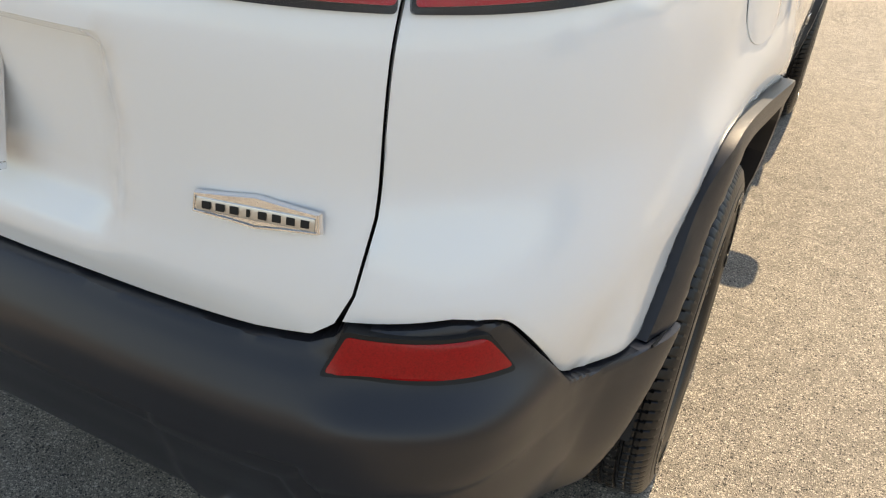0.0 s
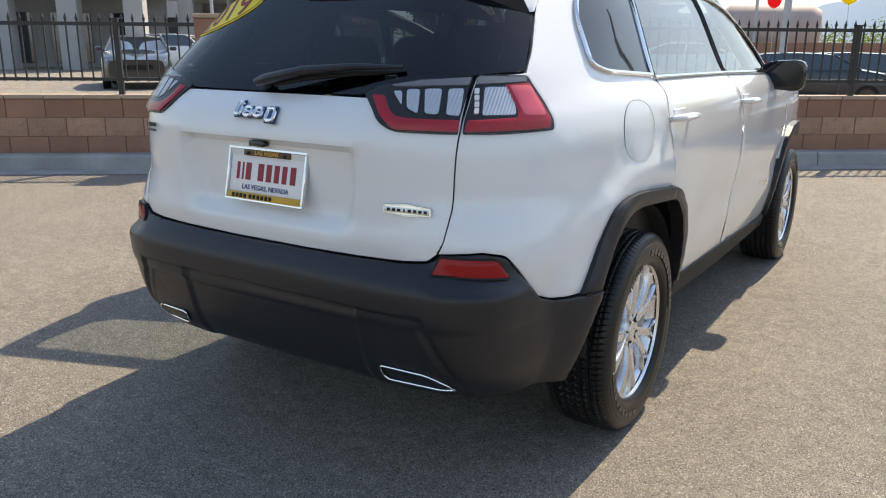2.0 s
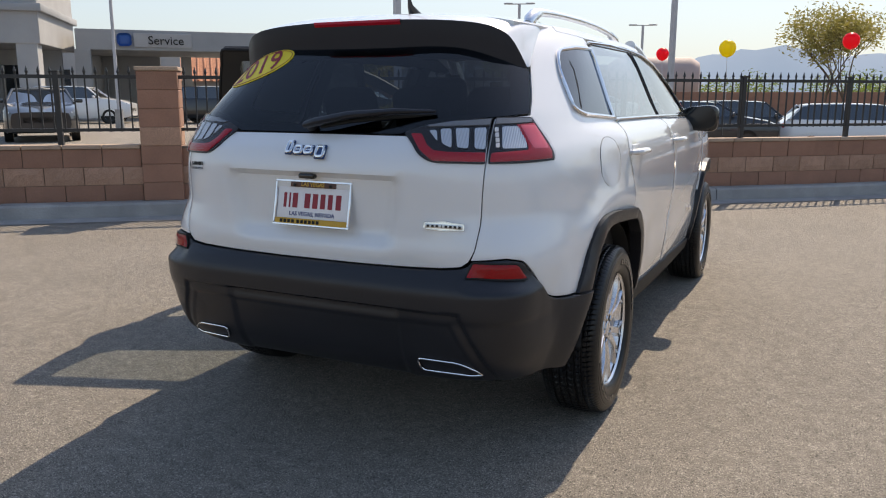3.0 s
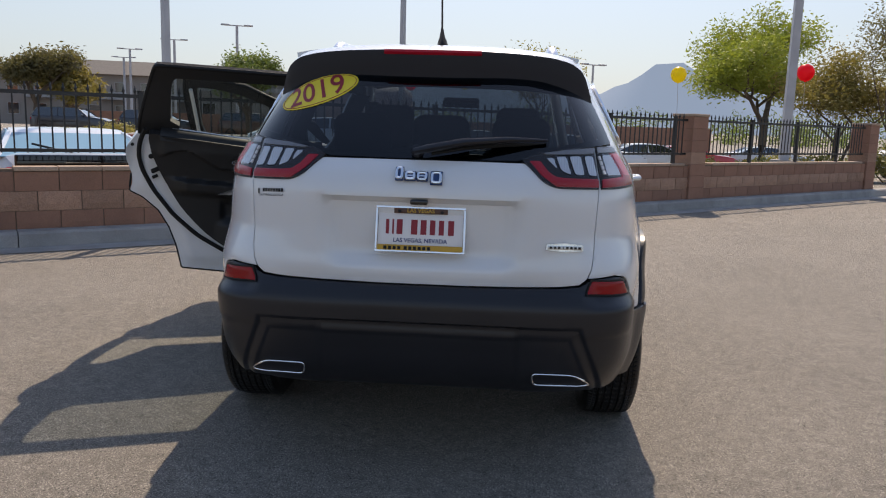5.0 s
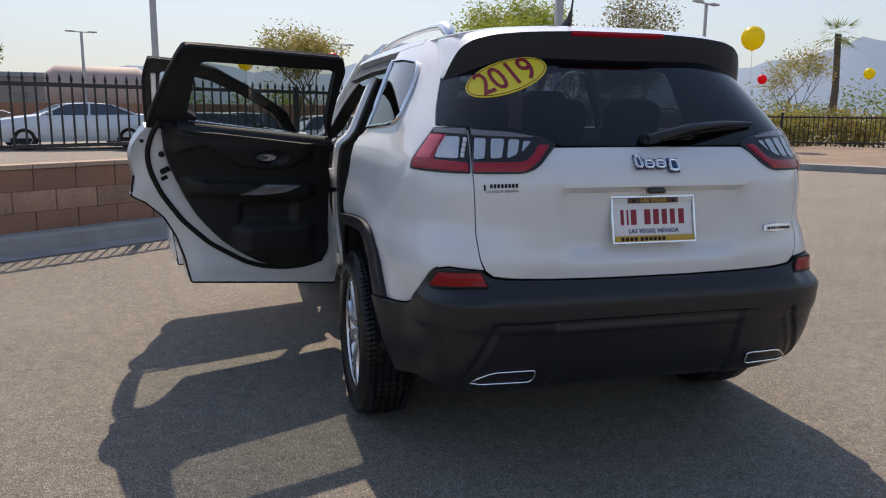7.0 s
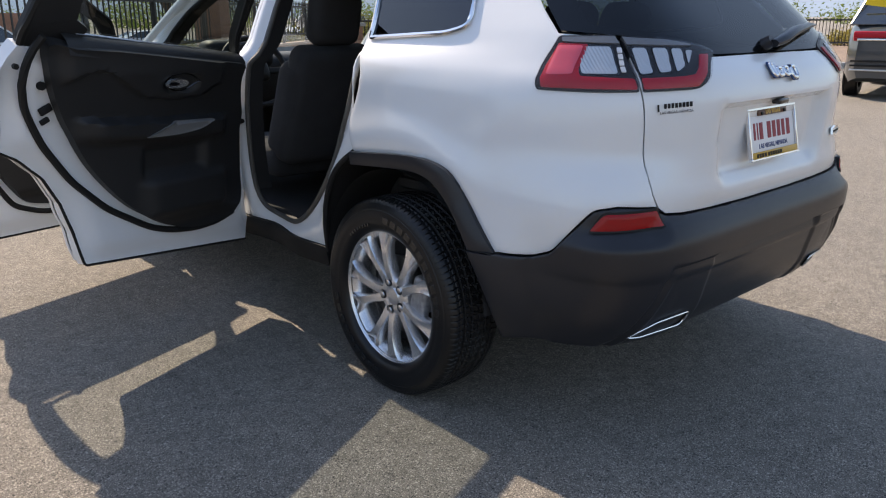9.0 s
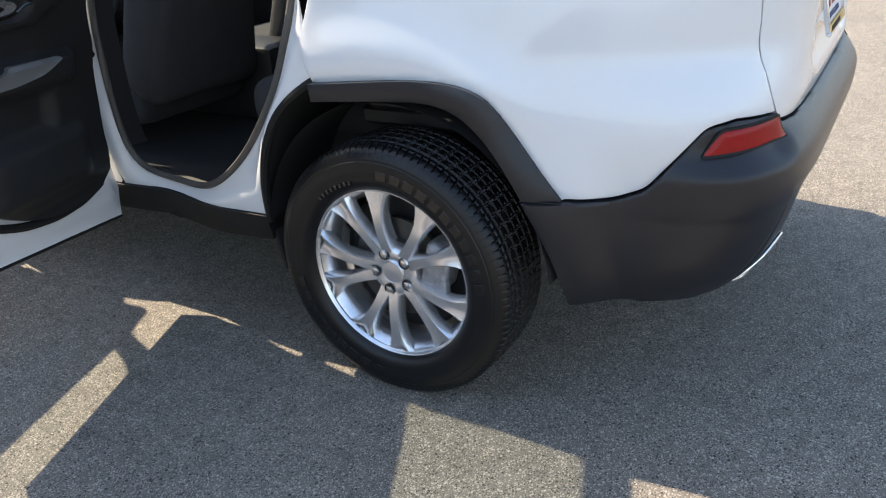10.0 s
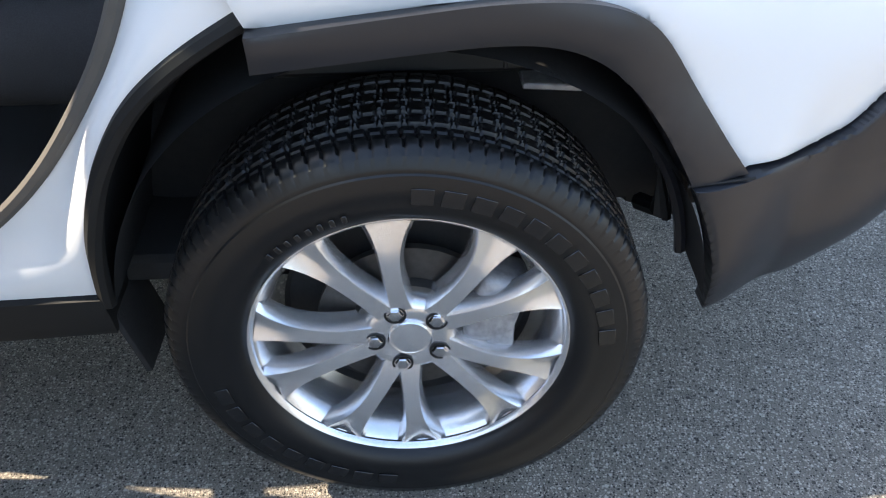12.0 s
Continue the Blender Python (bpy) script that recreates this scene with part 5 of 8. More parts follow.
# ---- open left doors, built shut and turned about their hinges ----
W_IN = smooth_curve((0.28, 0.45, 0.60, 0.75, 0.90, 1.05, 1.20, 1.25, 1.37, 1.48, 1.58),
                    (0.755, 0.795, 0.808, 0.812, 0.808, 0.788, 0.742, 0.714, 0.662, 0.611, 0.536))


def inner(u, z):
    """The flatter inner side of a left door."""
    p, n = skin(u, z)
    p[:, 0] -= W_IN(z) - FULL_W(z)
    slope = (W_IN(z + 0.01) - W_IN(z - 0.01)) / 0.02
    n = np.stack((-np.ones_like(z), 0 * z, slope * -1.0), axis=1)
    return p, n / np.linalg.norm(n, axis=1)[:, None]


def outer_relief(p, u, z):
    return shoulder_relief(p, u, z) - np.interp(z, (0.45, 0.60, 0.75, 0.90, 1.05, 1.12, 1.16, 1.20), (0.006, 0.018, 0.028, 0.036, 0.046, 0.050, 0.040, 0.0))


SWING = (-0.85, 6.47, -72.9)
HINGE_R, OPEN_R = (-0.855, 1.27, 0.80), (-0.817, 1.177, 0.804)
HINGE_F, OPEN_F = (-0.850, 2.33, 0.80), (-0.820, 2.232, 0.795)
REAR_DOOR_L = [(0.365, 1.555), (0.33, 1.50), (0.214, 1.19), (0.172, 0.95), (0.158, 0.850), (0.228, 0.812), (0.312, 0.735), (0.372, 0.63), (0.410, 0.52), (0.440, 0.390), (1.236, 0.315), (1.268, 0.40), (1.268, 0.58), (1.222, 0.72), (1.195, 0.95), (1.182, 1.08), (1.17, 1.20), (1.125, 1.50), (1.09, 1.545)]
FRONT_DOOR_L = [(1.165, 1.555), (1.218, 1.155), (1.262, 0.95), (1.33, 0.60), (1.365, 0.30), (2.25, 0.29), (2.30, 0.50), (2.335, 0.80), (2.33, 1.00), (2.22, 1.13), (2.05, 1.25), (1.75, 1.42), (1.52, 1.51), (1.36, 1.55)]


def open_door(name, outline, below, pane, hinge, place, pane_mat, trim_out, seal_out, rear):
    swing = pose(*place, *SWING)
    kw = dict(origin=hinge)

    def lay(nm, pts, mat, parent, surface=skin, **k):
        return sheet(nm, shade_even(left(pts), 0.04), surface, mat, parent, origin=hinge, **k)

    door = sheet(name, shade_even(left(below), 0.05), skin, PAINT, car, size=0.04, shape=outer_relief, origin=hinge, m=swing,
                 label="white door standing wide open, black inner trim")
    # the white inner pressing
    def pressing_relief(p, u, z):
        y = p[:, 1]
        near = np.full(len(y), 9.0)
        for (a, b), (c, d) in zip(below, below[1:] + below[:1]):
            t = np.clip(((y - a) * (c - a) + (z - b) * (d - b)) / ((c - a) ** 2 + (d - b) ** 2), 0, 1)
            near = np.minimum(near, np.hypot(y - a - t * (c - a), z - b - t * (d - b)))
        return -0.028 * step(0.015, 0.07, near)
    lay("inner_pressing", grow(below, -0.004), PAINT_IN, door, surface=inner, off=0.0, thick=-0.05, size=0.03,
        shape=pressing_relief)
    # window frame: black inside, a white edge, and the black weather strip round it
    def ring_of(pts, r):
        """The outline as an open run from its lower front corner over the top to the lower rear corner."""
        return left(rounded(pts[1:] + pts[:1], [0.0] + [r] * (len(pts) - 2) + [0.0]))
    head = FRAME_RL if rear else FRAME_FL
    band("window_frame", ring_of(grow(head, 0.012), 0.018), ring_of(grow(pane, -0.004), 0.02), inner, TRIM, door, off=0.004, thick=-0.040, rows=5, closed=False, n=160, origin=hinge, label="black window surround")
    if not rear:
        v, f = tube([tuple(x) for x in (lambda pn: pn[0] - pn[1] * 0.070 - np.array(hinge))(skin(*np.array([by_y(1.205 + 0.025, 1.22, -1), by_y(1.165 + 0.025, 1.54, -1)]).T))], 0.014, 6)
        link_mesh("frame_edge", v, f, PAINT_IN, door)
    q = resample(ring_of(grow(head, 0.010), 0.018), 120, False)
    p, n = inner(q[:, 0], q[:, 1])
    v, f = tube([tuple(x) for x in p + n * 0.012 - np.array(hinge)], 0.012, 6)
    link_mesh("weather_strip", v, f, SEAL, door, "black weather strip")
    lay("window_pane", pane, pane_mat, door, surface=inner, off=0.012, thick=0.004, size=0.08, label="tinted door window")
    # lower window line, for the belt cap and the sunlit strip
    lo = [q for q in pane if q[1] < 1.25]
    # black tube for the folded hem and its shadow gap, along the lower and rear edges
    low_edge = [q for q in below if q[1] < 1.19]
    low_edge = low_edge[:1 + next(i for i, q in enumerate(low_edge) if q[0] > hinge[1] - 0.1)]
    q = np.array([by_y(a, b, -1) for a, b in resample(low_edge, 110, False)])
    p, nn = inner(q[:, 0], q[:, 1])
    v, f = tube([tuple(x) for x in p + nn * 0.004 - np.array(hinge)], 0.0058, 6)
    link_mesh("hem_seal", v, f, SEAL, door, "thin black line for the hem and its shadow gap")
    if rear:
        lay("corner_cap", [(0.236, 1.14), (0.43, 1.13), (0.45, 1.24), (0.40, 1.27), (0.262, 1.25)], TRIM, door, surface=inner, off=0.003, thick=-0.040, size=0.05)
    # rubber seal along the edge of the pressing
    seal_run("door_seal", seal_out, -0.033, 0.013, SEAL, door, label="black rubber door seal", origin=hinge, surface=inner)

    # inner trim with its hollows and armrest
    d = 0.0 if rear else 1.10
    crease = [(0.34, 1.085), (0.42, 1.120), (0.475, 1.130), (0.52, 1.118), (0.60, 1.056), (0.66, 1.018), (0.80, 0.998), (0.93, 1.005), (1.00, 1.045)]
    ledge = [(0.37, 0.960), (0.51, 0.944), (0.76, 0.922), (1.02, 0.912)]

    def trim_relief(p, u, z):
        y = p[:, 1] - d
        body = 0.020 * step(0.0, 0.05, z - 0.46) * (1 - step(1.10, 1.20, z))
        # the upper pad stands proud above the crease, the armrest below its ledge
        over = z - np.interp(y, *zip(*crease))
        pad = 0.017 * step(-0.007, 0.007, over) * step(0.32, 0.38, y) * (1 - step(1.00, 1.06, y))
        below = np.interp(y, *zip(*ledge)) - z
        arm = 0.042 * step(-0.006, 0.016, below) * (1 - step(0.060, 0.110, below)) * step(0.36, 0.50, y) * (1 - step(1.02, 1.09, y))
        hollow = -0.024 * step(0.66, 0.70, y) * (1 - step(0.94, 1.00, y)) * step(0.680, 0.715, z) * (1 - step(0.785, 0.820, z))
        pocket = 0.026 * step(0.62, 0.74, y) * (1 - step(1.04, 1.10, y)) * step(0.50, 0.55, z) * (1 - step(0.655, 0.690, z))
        bowl = -0.016 * (1 - step(0.75, 1.0, np.hypot((y - 0.825) / 0.095, (z - 1.066) / 0.046)))
        return -(0.01 + body + pad + arm + hollow + pocket + bowl)
    trim = lay("inner_trim", trim_out, TRIM, door, surface=inner, off=-0.040, thick=-0.04, size=0.0105, shape=trim_relief, label="black moulded inner trim panel")

    def on_trim(pts, n=60):
        q = eased([by_y(a, b, -1) for a, b in pts], n, 30)
        uu, zz = np.array([a for a, b in q]), np.array([b for a, b in q])
        p, nn = inner(uu, zz)
        return [tuple(x) for x in p + nn * (-0.040 + trim_relief(p, uu, zz))[:, None] - np.array(hinge)]
    # a dark ring round the hollow of the lever
    bowl = [(d + 0.825 + 0.088 * math.cos(t), 1.066 + 0.042 * math.sin(t)) for t in np.linspace(0, 2 * math.pi, 41)]
    v, f = tube(on_trim(bowl, 41), 0.004, 6)
    link_mesh("lever_bowl", v, f, GLOSS, door, "gloss black bowl round the lever")
    # black cap along the foot of the window, from the trim to the glass
    q = [by_y(a, b + 0.004, -1) for a, b in resample([(sorted(lo)[0][0] - 0.05, sorted(lo)[0][1] + 0.002), sorted(lo)[-1]], 30, False)]
    uu, zz = np.array([a for a, b in q]), np.array([b for a, b in q])
    p, nn = inner(uu, zz)
    rows = [p + nn * h + np.array((0, 0, dz)) - np.array(hinge) for h, dz in ((0.009, 0.0), (-0.012, 0.003), (-0.034, 0.0), (-0.050, -0.012), (-0.056, -0.036))]
    v = np.vstack(rows)
    link_mesh("belt_cap", v, [(r * 30 + i, r * 30 + i + 1, (r + 1) * 30 + i + 1, (r + 1) * 30 + i) for r in range(4) for i in range(29)], TRIM, door, "black cap along the window")
    # inner release lever: a bright oval with a dark finger hollow
    oval = [(d + 0.790 + 0.054 * math.cos(t), 1.069 + 0.020 * math.sin(t)) for t in np.linspace(0, 2 * math.pi, 29)[:-1]]
    lever = lay("inner_handle", oval, ALLOY, door, surface=inner, off=-0.062, thick=-0.014, size=0.02, shape=trim_relief, lip=0.003, label="bright release lever")
    slot = [(d + 0.778 + 0.024 * math.cos(t), 1.067 + 0.008 * math.sin(t)) for t in np.linspace(0, 2 * math.pi, 17)[:-1]]
    lay("finger_hollow", slot, GLOSS, lever, surface=inner, off=-0.0645, thick=-0.01, size=0.02, shape=trim_relief)
    # grab handle: a slanted satin grey inlay in the armrest
    grip = rounded([(d + 0.655, 0.862), (d + 0.785, 0.913), (d + 0.985, 0.905), (d + 0.905, 0.872), (d + 0.80, 0.862)], [0.006, 0.012, 0.012, 0.03, 0.02])
    lay("grab_handle", grip, SATIN, door, surface=inner, off=-0.046, thick=-0.02, size=0.012, shape=trim_relief, lip=0.003, label="satin grey grab handle")
    # satin metal strip added as the sunlit edge along the foot of the window
    ends = sorted(lo)[0], sorted(lo)[-1]
    q = on_side([(ends[0][0] + 0.01, ends[0][1] - 0.004), (ends[1][0] - 0.01, ends[1][1] - 0.004)], -1)
    p, n = inner(np.array([w[0] for w in q]), np.array([w[1] for w in q]))
    v, f = tube([tuple(x) for x in (p + n * 0.004 + np.array((0, 0, 0.006)) - np.array(hinge))], 0.0055, 6)
    link_mesh("window_channel", v, f, CHROME_DULL, door)
    # latch, buffer and bolt heads on the shut face
    marks = ((0.290, 1.068, 0.028), (0.196, 1.140, 0.018), (0.308, 0.985, 0.042), (0.306, 0.945, 0.030)) if rear else ((1.318, 1.02, 0.024), (1.352, 0.80, 0.042))
    for yy, zz, sz in marks:
        p, n = inner(np.array([by_y(yy, zz, -1)[0]]), np.array([zz]))
        c = p[0] - n[0] * 0.036 - np.array(hinge)
        if sz < 0.03:
            part("latch", cyl_bm(sz * 0.5, sz * 0.5, 0.012, 16, Matrix.Translation(c) @ pose(0, 0, 0, 0, 90, 0)), SEAL, door, "black latch and buffer")
        else:
            part("latch", box_bm(0.012, sz * 1.1, sz * 0.62, 0.004, 2, m=Matrix.Translation(c) @ pose(0, 0, 0, 25)), SEAL, door, "black latch and buffer")
    return door


FRAME_RL = [(0.242, 1.19), (1.180, 1.11), (1.150, 1.49), (1.115, 1.55), (0.360, 1.568), (0.330, 1.50)]
FRAME_FL = [(1.225, 1.15), (2.14, 1.13), (2.02, 1.28), (1.75, 1.43), (1.55, 1.515), (1.38, 1.552), (1.165, 1.566)]
PANE_RL = [(0.400, 1.222), (1.165, 1.135), (1.120, 1.485), (1.09, 1.502), (0.440, 1.512), (0.420, 1.48)]
TRIM_RL = rounded([(1.155, 1.125), (1.165, 0.785), (1.176, 0.54), (1.150, 0.450), (0.960, 0.425), (0.785, 0.470), (0.598, 0.590), (0.452, 0.755), (0.362, 0.926), (0.305, 1.07), (0.285, 1.18), (0.290, 1.225)], [0.03, 0.05, 0.05, 0.06, 0.1, 0.1, 0.1, 0.1, 0.1, 0.1, 0.02, 0.02])
SEAL_RL = [(0.272, 1.24), (0.240, 1.175), (0.222, 1.08), (0.236, 0.99), (0.292, 0.865), (0.398, 0.715), (0.535, 0.588), (0.715, 0.478), (0.81, 0.446), (0.93, 0.428), (1.05, 0.432), (1.15, 0.46)]
open_door("rear_door", REAR_DOOR_L, [q for q in REAR_DOOR_L if q[1] <= 1.195] + [(1.200, 1.125)], PANE_RL, HINGE_R, OPEN_R, SIDE_GLASS, TRIM_RL, SEAL_RL, True)
PANE_FL = [(1.275, 1.165), (2.08, 1.150), (1.95, 1.27), (1.70, 1.40), (1.52, 1.47), (1.36, 1.502), (1.225, 1.512)]
TRIM_FL = rounded([(2.24, 1.13), (2.26, 0.50), (2.15, 0.42), (1.75, 0.40), (1.57, 0.44), (1.455, 0.60), (1.39, 0.85), (1.36, 1.10), (1.355, 1.155), (2.05, 1.145)], 0.05)
SEAL_FL = [(1.36, 1.18), (1.355, 1.10), (1.37, 0.85), (1.43, 0.58), (1.52, 0.43), (1.65, 0.38), (1.9, 0.36), (2.2, 0.37)]
open_door("front_door", FRONT_DOOR_L, [q for q in FRONT_DOOR_L if q[1] <= 1.16], PANE_FL, HINGE_F, OPEN_F, FRONT_GLASS, TRIM_FL, SEAL_FL, False)

for z in (0.60, 0.93):
    part("door_hinge", box_bm(0.10, 0.05, 0.055, 0.008, 2, m=pose(-0.872, 1.175, z, 0, 0, 12)), PAINT_IN, car, "white painted door hinge")

# ---- writing, badges, plate ----
def words(name, text, size, mat, parent, m, label="", thick=0.0006, shear=0.0, bold=0.0):
    cu = bpy.data.curves.new(name, "FONT")
    cu.body, cu.size, cu.extrude, cu.shear, cu.offset = text, size, thick, shear, bold
    cu.align_x, cu.align_y = "CENTER", "CENTER"
    cu.resolution_u = 3
    tmp = bpy.data.objects.new(name, cu)
    me = bpy.data.meshes.new_from_object(tmp)
    bpy.data.objects.remove(tmp)
    me.name = name
    me.materials.clear()
    me.materials.append(mat)
    ob = new(name, me)
    ob.parent = parent
    ob.matrix_basis = m
    if label:
        ob["label"] = label
    return ob


def rear_pose(x, z, out):
    """A pose on the tailgate: local x to the right as seen from behind, local y up, local z outwards."""
    p, n = skin(np.array([by_x(x, z)[0]]), np.array([z]))
    p2, n2 = skin(np.array([by_x(x, z + 0.02)[0]]), np.array([z + 0.02]))
    zz = Vector(n[0])
    yy = (Vector(p2[0]) - Vector(p[0])).normalized()
    xx = yy.cross(zz).normalized()
    zz = xx.cross(yy)
    m = Matrix((xx, yy, zz)).transposed().to_4x4()
    return Matrix.Translation(Vector(p[0]) + zz * out) @ m


PL = Matrix.Translation((0, -0.850, 0.9225)) @ pose(0, 0, 0, 90 - 12, 0, 0)
plate = part("number_plate", box_bm(0.300, 0.150, 0.003, 0.001), PLATE_WHITE, car, "white dealer plate with red and blue print", m=PL)


def frame_ring(w, h, t, d, bm=None):
    bm = bm or bmesh.new()
    for sx, sy, ax, ay in ((w, t, 0, h / 2 - t / 2), (w, t, 0, -h / 2 + t / 2), (t, h - 2 * t, w / 2 - t / 2, 0), (t, h - 2 * t, -w / 2 + t / 2, 0)):
        box_bm(sx, sy, d, 0.0015, 1, at=(ax, ay, 0), bm=bm)
    return bm


part("plate_frame", frame_ring(0.320, 0.164, 0.009, 0.012), CHROME, plate, "bright plate frame", m=pose(0, 0, 0.003))
part("frame_band", box_bm(0.190, 0.0195, 0.006, 0.002, at=(0, 0.0655, 0.006)), BRONZE, plate, "brown band of the plate frame")
part("frame_band", box_bm(0.300, 0.0225, 0.006, 0.002, at=(0, -0.0665, 0.006)), GOLD, plate, "gold band of the plate frame")
words("plate_print", "LAS VEGAS", 0.0200, GOLD, plate, pose(0, 0.0655, 0.0095), "gold letters", bold=0.0006)
words("plate_print", "LAS VEGAS, NEVADA", 0.0205, BLUE_INK, plate, pose(0, -0.0395, 0.0022), "blue letters", bold=0.0004)
for k, (x, w) in enumerate(((-0.125, 0.013), (-0.105, 0.007), (-0.082, 0.024), (-0.030, 0.026), (0.003, 0.024), (0.035, 0.022), (0.066, 0.021), (0.100, 0.024))):
    part("red_bar", box_bm(w * 0.86, 0.052, 0.002, 0.0, at=(x + 0.008, 0.0085, 0.0022)), RED_INK, plate)
for k in range(10):
    part("dark_bar", box_bm(0.011, 0.012, 0.002, 0.0, at=(-0.122 + 0.0165 * k + (0.006 if k > 3 else 0), -0.0665, 0.0095)), SEAL, plate)
for x in (-0.075, 0.075):
    part("plate_screw", cyl_bm(0.0055, 0.0055, 0.006, 14, pose(x, 0.062, 0.010)), SEAL, plate)
# reversing camera in the lip over the plate
part("reversing_camera", box_bm(0.062, 0.03, 0.018, 0.006, 3, m=Matrix.Translation((-0.005, -0.868, 1.022))), GLOSS, car, "small black reversing camera")
# maker's emblem as plain chrome blocks with navy sides
for dx, dz, w, h, tail in ((-0.076, 0.003, 0.023, 0.052, -1), (-0.038, -0.004, 0.035, 0.033, 0), (0.004, -0.004, 0.035, 0.033, 0), (0.053, -0.008, 0.037, 0.048, 1)):
    mm = rear_pose(dx, 1.112 + dz, 0.006)
    bm = box_bm(w + 0.006, h + 0.006, 0.008, 0.005, 3)
    em = part("emblem_block", bm, NAVY, car, "navy-sided chrome emblem block", m=mm)
    n = 20
    outer = [(w / 2 * math.copysign(abs(math.cos(t)) ** 0.55, math.cos(t)), h / 2 * math.copysign(abs(math.sin(t)) ** 0.55, math.sin(t))) for t in np.linspace(0, 2 * math.pi, n + 1)[:-1]]
    v, f = tube([(a * 0.80, b * 0.80, 0.0045) for a, b in outer], 0.0058, 8, closed=True)
    link_mesh("chrome_face", v, f, CHROME, em, "chrome rim")
    if tail == 0:
        part("cross_bar", box_bm(w * 0.8, 0.005, 0.005, 0.001, at=(0, 0, 0.004)), CHROME, em)
# long trim badge with plain bars
BADGE = rear_pose(0.507, 0.878, 0.0035)
pts = [(-0.066, 0.010), (-0.030, 0.013), (0, 0.0165), (0.030, 0.013), (0.066, 0.010), (0.068, -0.010), (0.030, -0.013), (0, -0.0165), (-0.030, -0.013), (-0.068, -0.010)]
v = [(a, b, 0.003) for a, b in pts] + [(a * 1.03, b * 1.12, -0.002) for a, b in pts]
f = [tuple(range(10))] + [(i, i + 10, (i + 1) % 10 + 10, (i + 1) % 10) for i in range(10)]
badge = link_mesh("trim_badge", v, f, CHROME, car, "chrome badge with black bars", m=BADGE, sharp=20)
part("badge_field", box_bm(0.126, 0.0140, 0.002, 0.0005, at=(0, -0.001, 0.0035)), CHROME_DULL, badge, "bright field")
v, f = tube([(a * 0.97, b * 0.93, 0.0035) for a, b in pts], 0.0017, 6, closed=True)
link_mesh("badge_rim", v, f, CHROME, badge, "bright chrome rim")
for k in range(8):
    part("badge_bar", box_bm(0.0088 if k != 3 else 0.0034, 0.0078, 0.0015, 0.0, at=(-0.052 + 0.0150 * k, -0.001, 0.0052)), SEAL, badge)
# dealer's transfer on the tailgate: bars and one line of small letters
TR = rear_pose(-0.545, 1.035, 0.0012)
transfer = part("dealer_transfer", box_bm(0.006, 0.020, 0.0004, 0.0, at=(-0.052, 0.004, 0)), SEAL, car, "small black lettering transfer", m=TR)
for k in range(8):
    part("transfer_bar", box_bm(0.0085, 0.013, 0.0004, 0.0, at=(-0.030 + 0.0118 * k, 0.008, 0)), SEAL, transfer)
words("transfer_words", "LAS VEGAS, NEVADA", 0.0115, SEAL, transfer, pose(0.006, -0.010, 0), thick=0.0002)

# yellow year sticker on the rear window
ST_U, ST_Z, ST_A = by_x(-0.442, 1.398)[0], 1.398, radians(21)


def on_glass(a, b):
    return (ST_U + a * math.cos(ST_A) - b * math.sin(ST_A), ST_Z + (a * math.sin(ST_A) + b * math.cos(ST_A)) * 0.86)


sticker = sheet("year_sticker", [on_glass(0.172 * math.cos(t), 0.062 * math.sin(t)) for t in np.linspace(0, 2 * math.pi, 49)[:-1]], skin, YELLOW, rear_window, off=0.0045, thick=0.002, size=0.03, label="yellow oval year sticker")
txt = words("tmp_year", "2019", 0.125, RED_INK, car, Matrix.Identity(4), bold=0.001)
yr = txt.data
co = np.zeros(len(yr.vertices) * 3)
yr.vertices.foreach_get("co", co)
co = co.reshape(-1, 3)
uvq = np.array([on_glass(a * 0.97, b) for a, b, c in co])
p, n = skin(uvq[:, 0], uvq[:, 1])
p = p + n * (0.0058 + np.clip(co[:, 2], 0, 0.001))[:, None]
yr.vertices.foreach_set("co", p.ravel())
yr.update()
txt.name, txt.parent = "year_print", rear_window
txt["label"] = "dark red digits"
v, f = tube([tuple(skin(np.array([on_glass(0.165 * math.cos(t), 0.056 * math.sin(t))[0]]), np.array([on_glass(0.165 * math.cos(t), 0.056 * math.sin(t))[1]]))[0][0] + skin(np.array([ST_U]), np.array([ST_Z]))[1][0] * 0.0052) for t in np.linspace(0, 2 * math.pi, 49)[:-1]], 0.0014, 5, closed=True)
link_mesh("sticker_line", v, f, RED_INK, rear_window)

